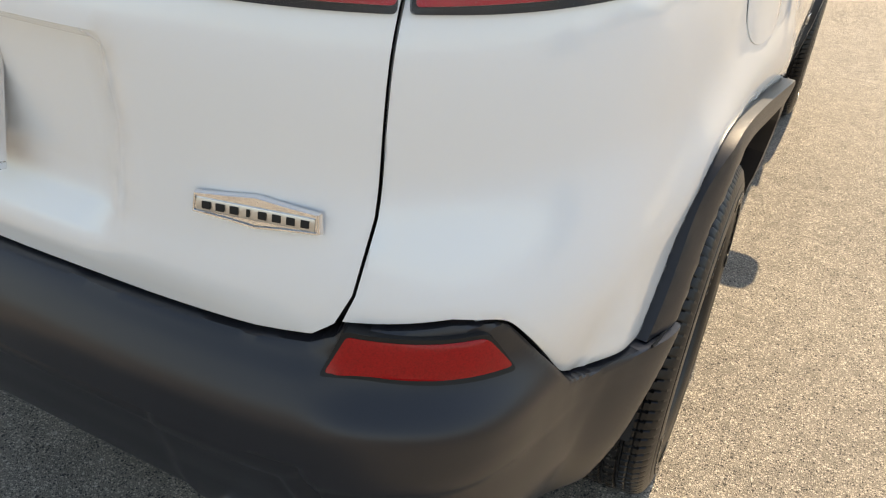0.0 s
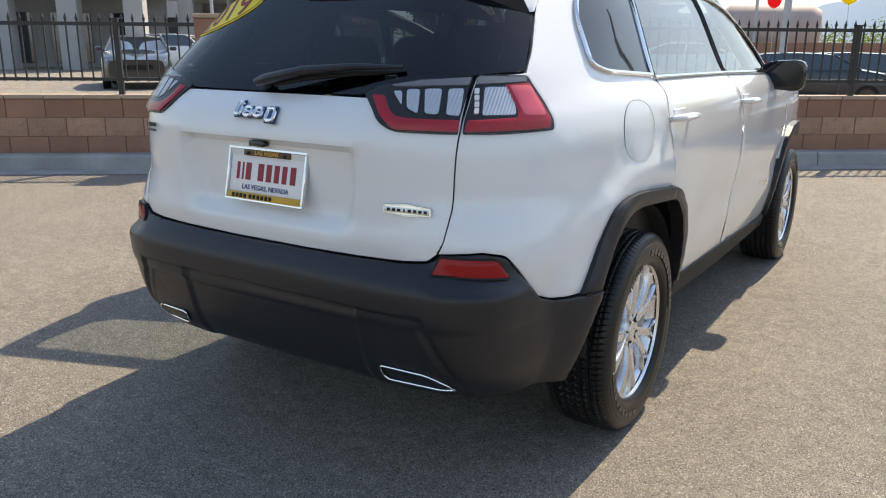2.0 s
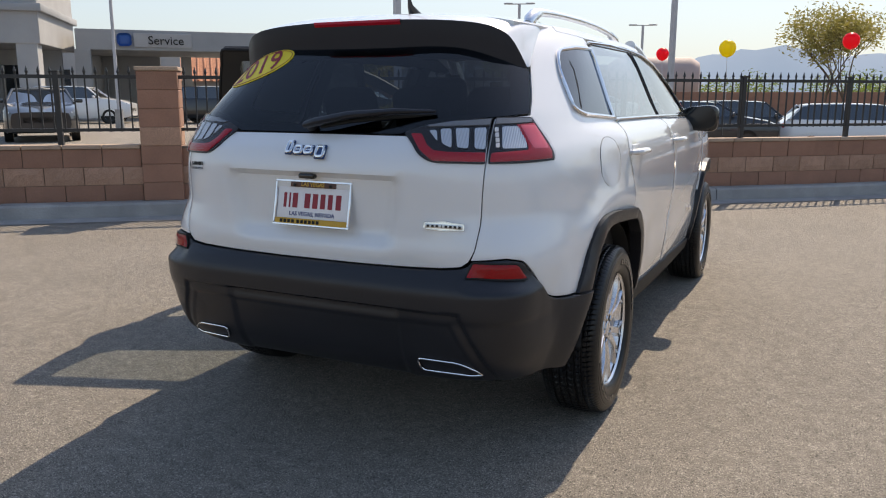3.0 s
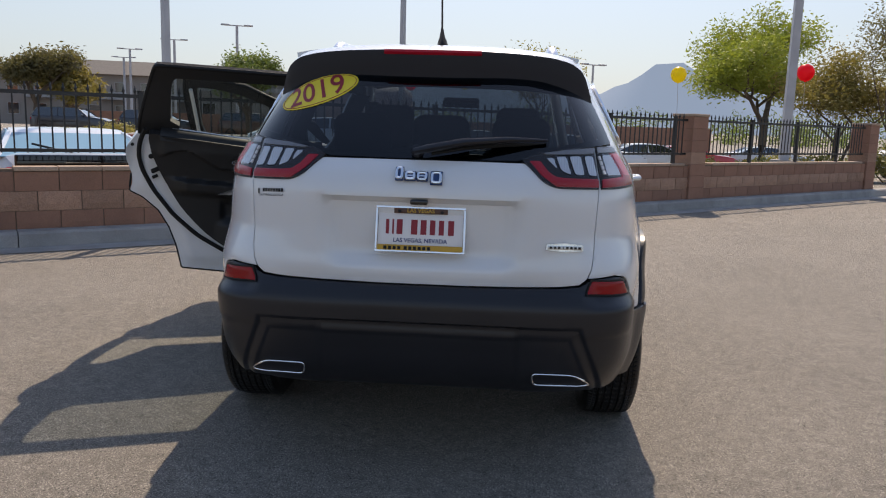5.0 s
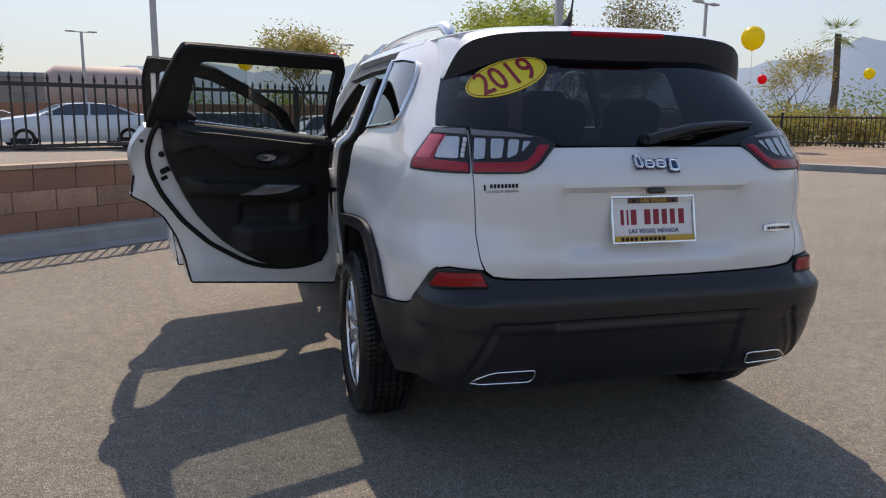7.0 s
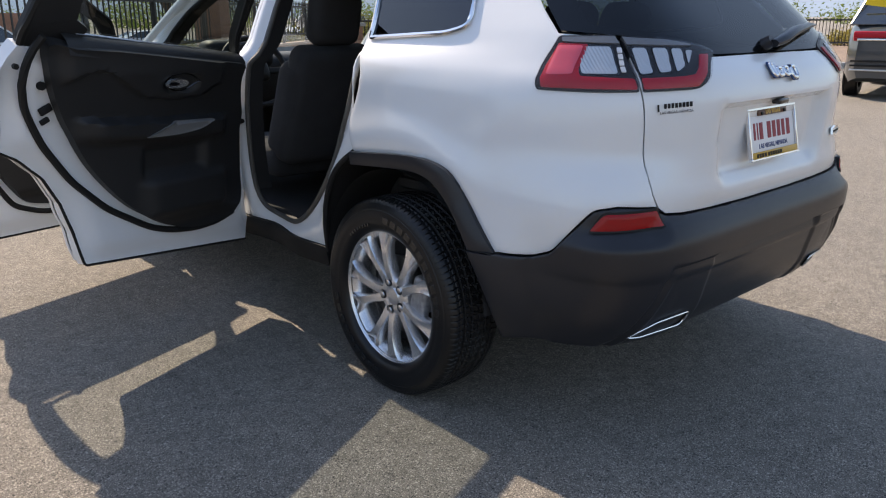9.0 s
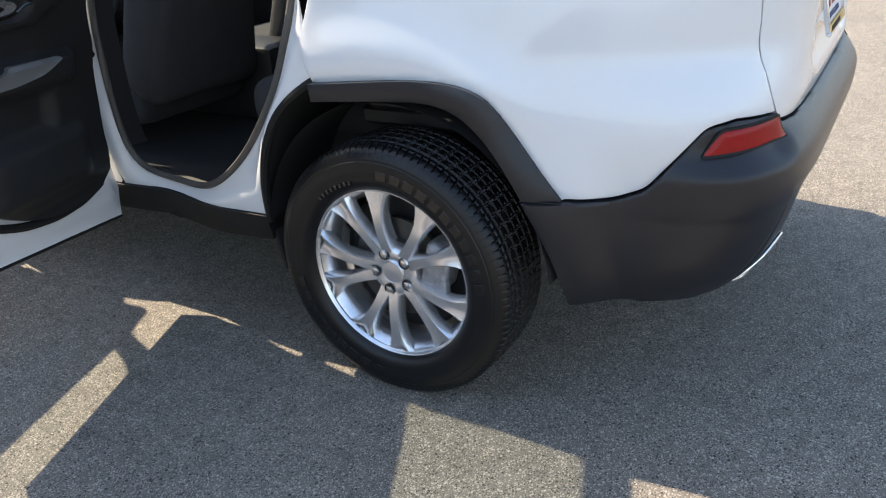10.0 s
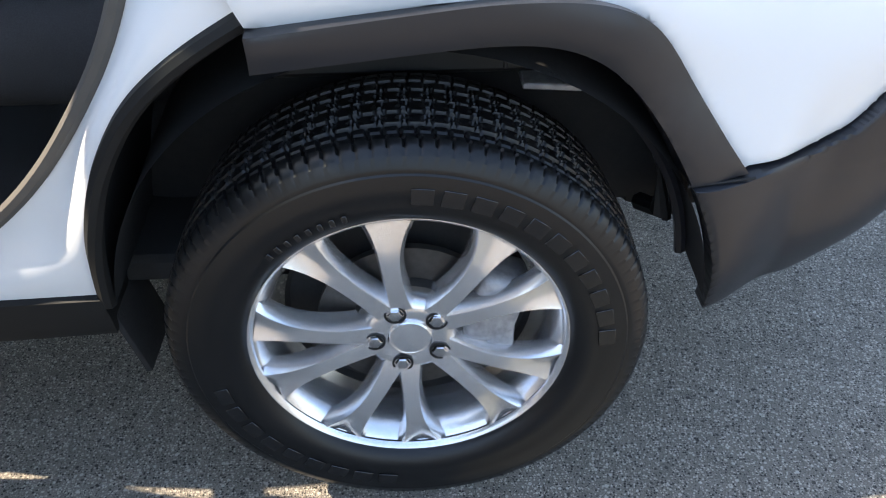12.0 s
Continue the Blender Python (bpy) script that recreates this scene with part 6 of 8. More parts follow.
# ---- underbody and cabin ----
under = bmesh.new()
box_bm(1.16, 1.35, 0.10, 0.03, 2, at=(0, 1.35, 0.33), bm=under)
box_bm(1.05, 3.9, 0.06, 0.02, 2, at=(0, 1.3, 0.38), bm=under)
box_bm(1.10, 0.40, 0.10, 0.04, 2, at=(0, -0.58, 0.365), bm=under)
part("underbody", under, DARK, car, "dark underbody")
v, f = tube([(-0.62, 0, 0.34), (-0.3, 0.05, 0.30), (0.3, 0.05, 0.30), (0.62, 0, 0.34)], 0.035, 8)
link_mesh("rear_axle", v, f, DARK, car)
for s in (1, -1):
    v, f = tube([(s * 0.56, -0.05, 0.35), (s * 0.55, -0.06, 0.75)], 0.03, 10)
    link_mesh("damper", v, f, STEEL, car)
    v, f = tube([(s * 0.60, -0.30, 0.70), (s * 0.70, -0.28, 0.72), (s * 0.76, -0.30, 0.72)], 0.010, 6)
    link_mesh("brake_hose", v, f, STEEL, car)
    # brackets and lines in the wheel house
    part("bracket", box_bm(0.07, 0.05, 0.028, 0.006, 2, at=(s * 0.72, -0.115, 0.765)), STEEL, car, "grey steel bracket")
    part("bracket", box_bm(0.05, 0.13, 0.014, 0.004, 2, m=pose(s * 0.70, -0.285, 0.675, 8)), STEEL, car, "grey steel bracket")
    for d in (0.0, 0.035):
        v, f = tube([(s * 0.74, -0.215 - d, 0.80), (s * 0.74, -0.220 - d, 0.74), (s * 0.72, -0.235 - d, 0.68)], 0.0045, 6)
        link_mesh("brake_line", v, f, STEEL, car)
    v, f = tube([(s * 0.66, -0.36, 0.66), (s * 0.74, -0.375, 0.58), (s * 0.74, -0.385, 0.46), (s * 0.66, -0.38, 0.42)], 0.016, 8)
    link_mesh("filler_pipe", v, f, SEAL, car, "black filler pipe")
    # mud flap edge in front of the wheel
    part("mud_flap", box_bm(0.13, 0.012, 0.15, 0.005, 2, m=pose(s * 0.775, 0.440, 0.320, -12)), DARK, car, "black plastic mud flap")
part("cabin_floor", box_bm(1.53, 2.35, 0.05, 0.01, 1, at=(0, 1.25, 0.3935)), CARPET, car, "black carpet")
part("load_floor", box_bm(1.40, 0.95, 0.05, 0.01, 1, at=(0, -0.28, 0.70)), TRIM, car, "black load bay carpet")
for s in (1, -1):
    part("load_bay_side", box_bm(0.05, 0.62, 0.42, 0.01, 1, at=(s * 0.68, -0.14, 0.93)), TRIM, car, "black load bay trim")
part("tailgate_lining", box_bm(1.30, 0.06, 0.40, 0.02, 1, at=(0, -0.70, 0.92)), TRIM, car, "black tailgate lining")
part("bulkhead", box_bm(1.3, 0.1, 0.4, 0.02, 1, at=(0, 2.28, 0.62)), TRIM, car, "black footwell trim")
sheet("cabin_side", shade_even(on_side([(0.20, 0.45), (2.25, 0.42), (2.25, 1.12), (1.25, 1.18), (0.20, 1.19)]), 0.1), skin, TRIM, car, off=-0.10, thick=0.02, size=0.1, label="black door trims")
sheet("cabin_side", shade_even(on_side([(-0.60, 0.70), (0.20, 0.50), (0.22, 1.20), (-0.20, 1.22), (-0.50, 1.20)]), 0.1), skin, TRIM, car, off=-0.09, thick=0.02, size=0.1)
sheet("cabin_side", shade_even(left([(-0.55, 0.70), (0.20, 0.86), (0.20, 1.20), (-0.20, 1.22), (-0.50, 1.20)]), 0.1), skin, TRIM, car, off=-0.09, thick=0.02, size=0.1)


def seat(x, y, z, w, back_h, lean, parent):
    bm = box_bm(w, 0.52, 0.16, 0.06, 4, at=(x, y + 0.26, z))
    st = part("seat", bm, CLOTH, parent, "black cloth seat")
    bm = box_bm(w, 0.15, back_h, 0.06, 4, m=Matrix.Translation((x, y, z)) @ pose(0, 0, 0, lean) @ Matrix.Translation((0, 0, back_h / 2)))
    box_bm(w * 0.22, 0.17, back_h * 0.8, 0.05, 3, m=Matrix.Translation((x - w * 0.40, y, z)) @ pose(0, 0, 0, lean) @ Matrix.Translation((0, 0.03, back_h * 0.45)), bm=bm)
    box_bm(w * 0.22, 0.17, back_h * 0.8, 0.05, 3, m=Matrix.Translation((x + w * 0.40, y, z)) @ pose(0, 0, 0, lean) @ Matrix.Translation((0, 0.03, back_h * 0.45)), bm=bm)
    for vtx in bm.verts:
        up = (vtx.co.z - z) / back_h
        vtx.co.x = x + (vtx.co.x - x) * (1 - 0.22 * float(step(0.45, 1.0, up)))
    part("seat_back", bm, CLOTH, st, "black cloth seat back")
    bm = box_bm(0.26, 0.12, 0.25, 0.055, 4, m=Matrix.Translation((x, y, z)) @ pose(0, 0, 0, lean) @ Matrix.Translation((0, 0.02, back_h + 0.12)))
    part("headrest", bm, CLOTH, st, "black headrest")
    for d in (-0.06, 0.06):
        part("headrest_post", cyl_bm(0.006, 0.006, 0.12, 10, Matrix.Translation((x + d, y, z)) @ pose(0, 0, 0, lean) @ Matrix.Translation((0, 0.02, back_h + 0.03))), CHROME, st)


seat(-0.37, 1.19, 0.62, 0.52, 0.55, 14, car)
seat(0.37, 1.19, 0.62, 0.52, 0.55, 14, car)
for x, w in ((-0.36, 0.50), (0.0, 0.24), (0.36, 0.50)):
    seat(x, 0.19, 0.66, w, 0.46, 20, car)
bm = box_bm(1.38, 0.42, 0.30, 0.08, 3, at=(0, 2.14, 0.93))
box_bm(0.40, 0.16, 0.16, 0.05, 3, at=(-0.37, 2.0, 1.08), bm=bm)
dash = part("dashboard", bm, TRIM, car, "black dashboard")
part("centre_console", box_bm(0.24, 1.0, 0.30, 0.04, 2, at=(0, 1.55, 0.58)), TRIM, car)
v, f = [], []
pts = [(0.185 * math.cos(t), 0.185 * math.sin(t), 0) for t in np.linspace(0, 2 * math.pi, 33)[:-1]]
v, f = tube(pts, 0.016, 8, closed=True)
wheel_m = pose(-0.37, 1.80, 1.00, 66, 0, 0)
steer = link_mesh("steering_wheel", v, f, TRIM, car, "black steering wheel", m=wheel_m)
bm = box_bm(0.16, 0.11, 0.05, 0.03, 3)
box_bm(0.34, 0.035, 0.02, 0.008, 2, bm=bm)
part("spokes", bm, TRIM, steer)
part("inner_mirror", box_bm(0.24, 0.03, 0.065, 0.02, 3, at=(0, 1.72, 1.44)), GLOSS, car, "inside mirror")

# ---- the ground: one sheet to the horizon ----
def ground_height(x, y):
    """Level round the car; beyond the wall the lot falls gently away to the north-east."""
    d = (x + 2.0) * -0.61 + (y - 5.3) * 0.79
    return -0.05 * min(max(d - 1.5, 0.0), 20.0) * float(step(-6.0, 2.0, x))


def ground_mesh():
    xs = [-2500, -900, -300, -140, -80] + list(np.linspace(-50, 50, 41)) + [80, 140, 300, 900, 2500]
    v = [(x, y, ground_height(x, y)) for y in xs for x in xs]
    k = len(xs)
    f = [(j * k + i, j * k + i + 1, (j + 1) * k + i + 1, (j + 1) * k + i) for j in range(k - 1) for i in range(k - 1)]
    return v, f


ground = link_mesh("ground", *ground_mesh(), ASPHALT, smooth=False)
tagged(ground, "worn tan-grey asphalt of a car park", "ground", kind="structure")

# ---- kerb, block wall, piers and iron fence behind the car ----
KERB_LINE = [Vector((-14.0, -3.9)), Vector((-6.2, 2.05)), Vector((1.7, 8.10)), Vector((9.0, 14.55))]


def line_place(s, d=0.0):
    """Plan place and heading at s metres along the kerb, d metres behind its foot."""
    for a, b in zip(KERB_LINE, KERB_LINE[1:]):
        n = (b - a).length
        if s <= n or b is KERB_LINE[-1]:
            u = (b - a) / n
            p = a + u * s + Vector((-u.y, u.x)) * d
            return p, math.atan2(u.y, u.x)
        s -= n


def strip(profile, s0, s1, stops=()):
    """A profile of (behind, height) carried along the line from s0 to s1."""
    n1, n2 = (KERB_LINE[1] - KERB_LINE[0]).length, (KERB_LINE[2] - KERB_LINE[1]).length
    cuts = sorted({s0, s1} | {c for c in (n1, n1 + n2) if s0 < c < s1})
    v, f = [], []
    for s in cuts:
        for d, z in profile:
            if s == n1 or s == n1 + n2:
                p = (line_place(s - 1e-6, d)[0] + line_place(s + 1e-6, d)[0]) / 2
            else:
                p = line_place(s, d)[0]
            v.append((p.x, p.y, z))
    k = len(profile)
    for i in range(len(cuts) - 1):
        for q in range(k - 1):
            f.append((i * k + q, i * k + q + 1, (i + 1) * k + q + 1, (i + 1) * k + q))
    f.append(tuple(range(k)))
    f.append(tuple((len(cuts) - 1) * k + q for q in range(k))[::-1])
    return v, f


TOTAL = sum((b - a).length for a, b in zip(KERB_LINE, KERB_LINE[1:]))
gutter = tagged(link_mesh("gutter", *strip([(-0.32, 0.004), (-0.02, 0.006), (0.0, 0.004)], 0, TOTAL + 3), CONCRETE, smooth=False), "pale worn concrete gutter along the kerb", "gutter", kind="structure")
kerb_group = base("kerb", "grey cast concrete kerb in long pieces", "kerb", kind="structure")
s = 0.0
while s < TOTAL + 2:
    v, f = strip([(0.0, 0.0), (0.02, 0.125), (0.045, 0.150), (0.20, 0.155), (0.20, 0.0)], s, min(s + 3.04, TOTAL + 3))
    link_mesh("kerb_stone", v, f, CONCRETE, kerb_group, sharp=25)
    s += 3.05
wall_core = link_mesh("wall_north", *strip([(0.215, 0.10), (0.215, 0.745), (0.385, 0.745), (0.385, 0.0)], 0, 29.0), MORTAR, smooth=False)
tagged(wall_core, "low red-brown concrete block wall behind the kerb", "wall", kind="structure")

# ---- pieces of the wall: real blocks on the mortar core ----
def block_mesh(name, w, h, d, bevel=0.004, rough=0.0, seed=1):
    rng = random.Random(seed)
    bm = bmesh.new()
    bmesh.ops.create_grid(bm, x_segments=6, y_segments=3, size=0.5)
    for vtx in bm.verts:
        x, y = vtx.co.x, vtx.co.y
        edge = max(abs(x), abs(y)) > 0.49
        vtx.co = (x * w, -d + (bevel if edge else -rough * rng.random()), y * h)
    r = bmesh.ops.extrude_edge_only(bm, edges=[e for e in bm.edges if e.is_boundary])
    for g in r["geom"]:
        if isinstance(g, bmesh.types.BMVert):
            g.co.y = 0.0
    me = bpy.data.meshes.new(name)
    bm.to_mesh(me)
    bm.free()
    return me


BLOCK_MESHES = {}
for nm, hh, rough, mat in (("smooth", 0.190, 0.001, BLOCK_SMOOTH), ("split", 0.190, 0.010, BLOCK), ("low", 0.175, 0.002, BLOCK_SMOOTH)):
    for k in range(4):
        me = block_mesh("block_" + nm, 0.390, hh, 0.014, 0.004, rough, 10 * k + len(nm))
        me.materials.append(mat)
        BLOCK_MESHES[nm, k] = me
cap_mesh = bpy.data.meshes.new("cap")
bm = box_bm(0.392, 0.225, 0.042, 0.006, 1)
bm.to_mesh(cap_mesh)
bm.free()
CAP = material("pale_cap_block", (0.40, 0.29, 0.21), rough=0.9, grain=0.2, grain_size=90, stain=0.1, stain_size=4, bump=0.2, random_object=0.08)
cap_mesh.materials.append(CAP)
PIERS = ((11.41, 11.83), (22.32, 22.74), (28.75, 29.18))


def put_piece(name, mesh, s, d, z, parent, turn=0.0):
    p, a = line_place(s, d)
    ob = new(name, mesh)
    ob.parent = parent
    ob.matrix_basis = pose(p.x, p.y, z, 0, 0, math.degrees(a) + turn)
    return ob


rng = random.Random(4)
for row, (nm, z0, hh) in enumerate((("low", 0.153, 0.175), ("split", 0.333, 0.190), ("smooth", 0.528, 0.190))):
    s = 6.6 + (0.2 if row % 2 else 0.0)
    while s < 28.8:
        put_piece("block", BLOCK_MESHES[nm, rng.randrange(4)], s + 0.2, 0.215, z0 + hh / 2, wall_core)
        s += 0.4
s = 6.6
while s < 28.8:
    mid = s + 0.2
    if not any(a - 0.19 < mid < b + 0.19 for a, b in PIERS):
        put_piece("cap_block", cap_mesh, mid, 0.30, 0.745, wall_core)
    s += 0.4
# piers
pier_mesh = bpy.data.meshes.new("pier_block")
bm = box_bm(0.42, 0.42, 0.198, 0.006, 1)
bm.to_mesh(pier_mesh)
bm.free()
pier_mesh.materials.append(BLOCK_SMOOTH)
pier_mesh2 = pier_mesh.copy()
pier_mesh2.materials.clear()
pier_mesh2.materials.append(BLOCK)
pier_cap = bpy.data.meshes.new("pier_cap")
bm = box_bm(0.45, 0.45, 0.045, 0.008, 1)
bm.to_mesh(pier_cap)
bm.free()
pier_cap.materials.append(CAP)


def pier(x, y, turn, rows=7, group="piers of the wall"):
    th = base("block_pier", "square red-brown block pier with a flat cap", "pier", pose(x, y, 0, 0, 0, turn), group=group)
    core = part("mortar_core", box_bm(0.405, 0.405, 0.2 * rows + 0.13, at=(0, 0, (0.2 * rows + 0.13) / 2)), MORTAR, th)
    for k in range(rows):
        ob = new("pier_block", pier_mesh if k != 3 else pier_mesh2)
        ob.parent = th
        ob.matrix_basis = pose(0, 0, 0.155 + 0.2 * k + 0.099)
    ob = new("pier_cap", pier_cap)
    ob.parent = th
    ob.matrix_basis = pose(0, 0, 0.155 + 0.2 * rows + 0.0225)


for a, b in PIERS:
    p, ang = line_place((a + b) / 2, 0.37)
    pier(p.x, p.y, math.degrees(ang))

# iron fence on the wall
fence = base("iron_fence", "black iron picket fence with spear tips on the wall", "fence", kind="structure")
picket_v, picket_f = tube([(0, 0, 0.90), (0, 0, 1.525)], 0.0105, 4)
tip_v, tip_f = tube([(0, 0, 1.52), (0, 0, 1.545), (0, 0, 1.56), (0, 0, 1.60)], [0.009, 0.017, 0.012, 0.002], 6)
n0 = len(picket_v)
picket_v += tip_v
picket_f += [tuple(i + n0 for i in f) for f in tip_f]
picket_mesh = bpy.data.meshes.new("picket")
picket_mesh.from_pydata([tuple(q) for q in picket_v], [], picket_f)
picket_mesh.materials.append(IRON)
post_mesh = bpy.data.meshes.new("fence_post")
bm = box_bm(0.055, 0.055, 0.80, 0.004, 1, at=(0, 0, 1.14))
box_bm(0.07, 0.07, 0.012, 0.003, 1, at=(0, 0, 1.545), bm=bm)
bm.to_mesh(post_mesh)
bm.free()
post_mesh.materials.append(IRON)
for z, h in ((0.925, 0.034), (1.490, 0.038)):
    v, f = strip([(0.275, z - h / 2), (0.275, z + h / 2), (0.315, z + h / 2), (0.315, z - h / 2), (0.275, z - h / 2)], 5.5, 29.0)
    link_mesh("fence_rail", v, f, IRON, fence, smooth=False)
s = 7.35
k = 0
while s < 28.7:
    if not any(a - 0.03 < s < b + 0.03 for a, b in PIERS):
        put_piece("picket", picket_mesh, s, 0.295, 0, fence, 45)
    s += 0.1135
for s in (8.95, 10.58, 13.42, 15.05, 17.10, 18.75, 20.37, 22.0, 24.3, 25.95, 27.6):
    put_piece("fence_post", post_mesh, s, 0.295, 0, fence)

# ---- things beyond the wall ----
def sweep_body(stations, mat, name, parent, label=""):
    """A hull lofted through sections (x, list of (y, z)); both sides mirrored."""
    v, f = [], []
    k = len(stations[0][1])
    for x, sec in stations:
        v += [(x, y, z) for y, z in sec] + [(x, -y, z) for y, z in sec[::-1]]
    n = 2 * k
    for i in range(len(stations) - 1):
        for q in range(n):
            f.append((i * n + q, i * n + (q + 1) % n, (i + 1) * n + (q + 1) % n, (i + 1) * n + q))
    f.append(tuple(range(n))[::-1])
    f.append(tuple((len(stations) - 1) * n + q for q in range(n)))
    return link_mesh(name, v, f, mat, parent, label, sharp=32)


far_tyre = lathe([(-0.10, 0.21), (-0.11, 0.30), (-0.085, 0.335), (0.085, 0.335), (0.11, 0.30), (0.10, 0.21)], 28)
far_rim = lathe([(0.06, 0.0), (0.07, 0.06), (0.045, 0.12), (0.085, 0.20), (0.095, 0.215)], 28)
CAR_PAINT = {}


def parked_car(style, colour, metal, x, y, turn, label, pane_mat=None):
    """style: length, width, roof height, bonnet height, tail height, and x of cowl, roof front, roof rear, tail."""
    key = (colour, metal)
    if key not in CAR_PAINT:
        CAR_PAINT[key] = material("parked_car_paint", colour, rough=0.3, coat=1.0, metal=metal)
    paint = CAR_PAINT[key]
    length, width, roof_h, bonnet_h, tail_h, x_cowl, x_rf, x_rr, x_tail = style
    th = base("parked_car", label, "car", pose(x, y, ground_height(x, y), 0, 0, turn), group="cars parked beyond the wall")
    w, h = width / 2, length / 2

    def deck(t):
        return float(np.interp(t, (-h, -h + 0.05, x_tail, x_cowl, h - 0.35, h), (tail_h - 0.12, tail_h, tail_h + 0.02, bonnet_h + 0.05, bonnet_h - 0.08, bonnet_h - 0.22)))
    st = []
    for t in np.linspace(-h, h, 26):
        e = 1 - 0.22 * max(0.0, (abs(t) - (h - 0.55)) / 0.55) ** 2.2
        low = 0.24 + 0.10 * max(0.0, (abs(t) - (h - 0.5)) / 0.5) ** 2
        d = deck(t)
        st.append((t, [(0.30 * w, low), (0.93 * w * e, low), (w * e, low + 0.14), (w * e, 0.62), (0.985 * w * e, d - 0.10), (0.93 * w * e, d - 0.015), (0.70 * w * e, d + 0.015), (0.0, d + 0.025)]))
    sweep_body(st, paint, "body", th)
    st = []
    for t in np.linspace(x_tail, x_cowl, 18):
        z = float(np.interp(t, (x_tail, x_rr, (x_rr + x_rf) / 2, x_rf, x_cowl), (tail_h, roof_h - 0.07, roof_h - 0.04, roof_h - 0.07, bonnet_h + 0.04)))
        d = deck(t) - 0.02
        kx = max(0.0, (z - d)) / (roof_h - d)
        st.append((t, [(0.93 * w, d), (0.93 * w - 0.20 * w * kx, max(z, d + 0.004)), (0.0, max(z, d + 0.004) + 0.012)]))
    sweep_body(st, pane_mat or DARK_PANE, "glasshouse", th, "windows")
    st = []
    for t in np.linspace(x_rr - 0.10, x_rf + 0.08, 10):
        z = float(np.interp(t, (x_rr - 0.1, x_rr, (x_rr + x_rf) / 2, x_rf, x_rf + 0.08), (roof_h - 0.10, roof_h - 0.055, roof_h - 0.022, roof_h - 0.055, roof_h - 0.09)))
        st.append((t, [(0.755 * w, z - 0.025), (0.735 * w, z), (0.45 * w, z + 0.018), (0, z + 0.024)]))
    sweep_body(st, paint, "roof", th)
    for s in (1, -1):
        for a, b in (((x_cowl - 0.02, 0.925 * w, bonnet_h + 0.04), (x_rf + 0.04, 0.735 * w, roof_h - 0.07)), ((x_tail + 0.04, 0.92 * w, tail_h), (x_rr - 0.05, 0.735 * w, roof_h - 0.08)),
                     (((x_rf + x_rr) / 2 + 0.05, 0.945 * w, deck(0) - 0.02), ((x_rf + x_rr) / 2, 0.75 * w, roof_h - 0.05))):
            v, f = tube([(a[0], s * a[1], a[2]), (b[0], s * b[1], b[2])], 0.035, 6)
            link_mesh("window_pillar", v, f, paint, th)
        for fx in (h - 0.90, -h + 0.85):
            wm = pose(fx, s * (w - 0.10), 0.335, 0, 0, 90 if s > 0 else -90)
            tyre = link_mesh("wheel", *far_tyre, RUBBER, th, m=wm)
            link_mesh("rim", *far_rim, ALLOY, tyre)
            v, f = lathe([(0.0, 0.0), (0.0, 0.385), (0.02, 0.385)], 24)
            link_mesh("wheel_arch", [(fx + b, s * (w - 0.012 + a), 0.36 + c) for a, b, c in v if True], f, DARK, th)
        part("headlamp", box_bm(0.10, 0.34, 0.12, 0.03, 2, at=(h - 0.16, s * (w - 0.32), bonnet_h - 0.24)), CLEAR_LENS, th)
        part("tail_lamp", box_bm(0.08, 0.30, 0.14, 0.03, 2, at=(-h + 0.07, s * (w - 0.28), tail_h - 0.18)), RED_LENS, th)
        part("door_mirror", box_bm(0.10, 0.20, 0.12, 0.04, 2, at=(x_cowl - 0.25, s * (w + 0.08), bonnet_h + 0.10)), paint, th)
    part("grille", box_bm(0.06, width * 0.5, 0.20, 0.03, 2, at=(h - 0.03, 0, 0.62)), SEAL, th)
    part("plate", box_bm(0.02, 0.30, 0.14, 0.004, 1, at=(-h - 0.005, 0, tail_h - 0.26)), PLATE_WHITE, th)
    return th


SEDAN = (4.75, 1.84, 1.44, 1.00, 1.06, 0.98, 0.20, -1.05, -1.85)
WAGON = (4.70, 1.90, 1.72, 1.12, 1.15, 1.10, 0.45, -1.85, -2.25)
HATCH = (4.30, 1.80, 1.50, 1.00, 1.05, 1.05, 0.30, -1.55, -2.05)
parked_car((4.70, 1.90, 1.53, 1.03, 1.06, 1.10, 0.45, -1.85, -2.25), (0.018, 0.020, 0.024), 0.3, -19.5, 13.1, -38, "dark grey SUV parked nose out before the showroom")
parked_car(WAGON, (0.70, 0.70, 0.70), 0.0, -29.5, 22.9, 35, "white off-road pickup parked side on before the building")
parked_car(WAGON, (0.45, 0.46, 0.47), 0.3, -33.0, 34.2, 60, "silver SUV parked far beyond the fence")
fastback = parked_car((4.60, 1.90, 1.11, 0.78, 0.79, 1.15, 0.35, -0.45, -2.12), (0.62, 0.63, 0.65), 0.0, -5.86, 7.07, 125, "low white fastback, sky reflection painted on its glass, black tail panel", pane_mat=PAINTED_SKY_PANE)
part("tail_panel", box_bm(0.10, 1.44, 0.24, 0.02, 2, at=(-2.29, 0, 0.705)), GLOSS, fastback, "gloss black tail panel")
v, f = tube([(-2.03, 0.10, 0.845), (-1.90, 0.30, 0.878), (-1.70, 0.50, 0.925)], 0.014, 6)
link_mesh("rear_wiper", v, f, SEAL, fastback, "black rear wiper")
parked_car(SEDAN, (0.62, 0.66, 0.70), 0.1, -6.3, 24.0, 200, "pale silver sedan parked beside the white one")
parked_car(WAGON, (0.012, 0.013, 0.015), 0.2, -24.0, 26.0, 20, "black SUV parked across the far lot")
parked_car(WAGON, (0.03, 0.03, 0.035), 0.2, -26.5, 44.0, 10, "dark SUV in the far row")
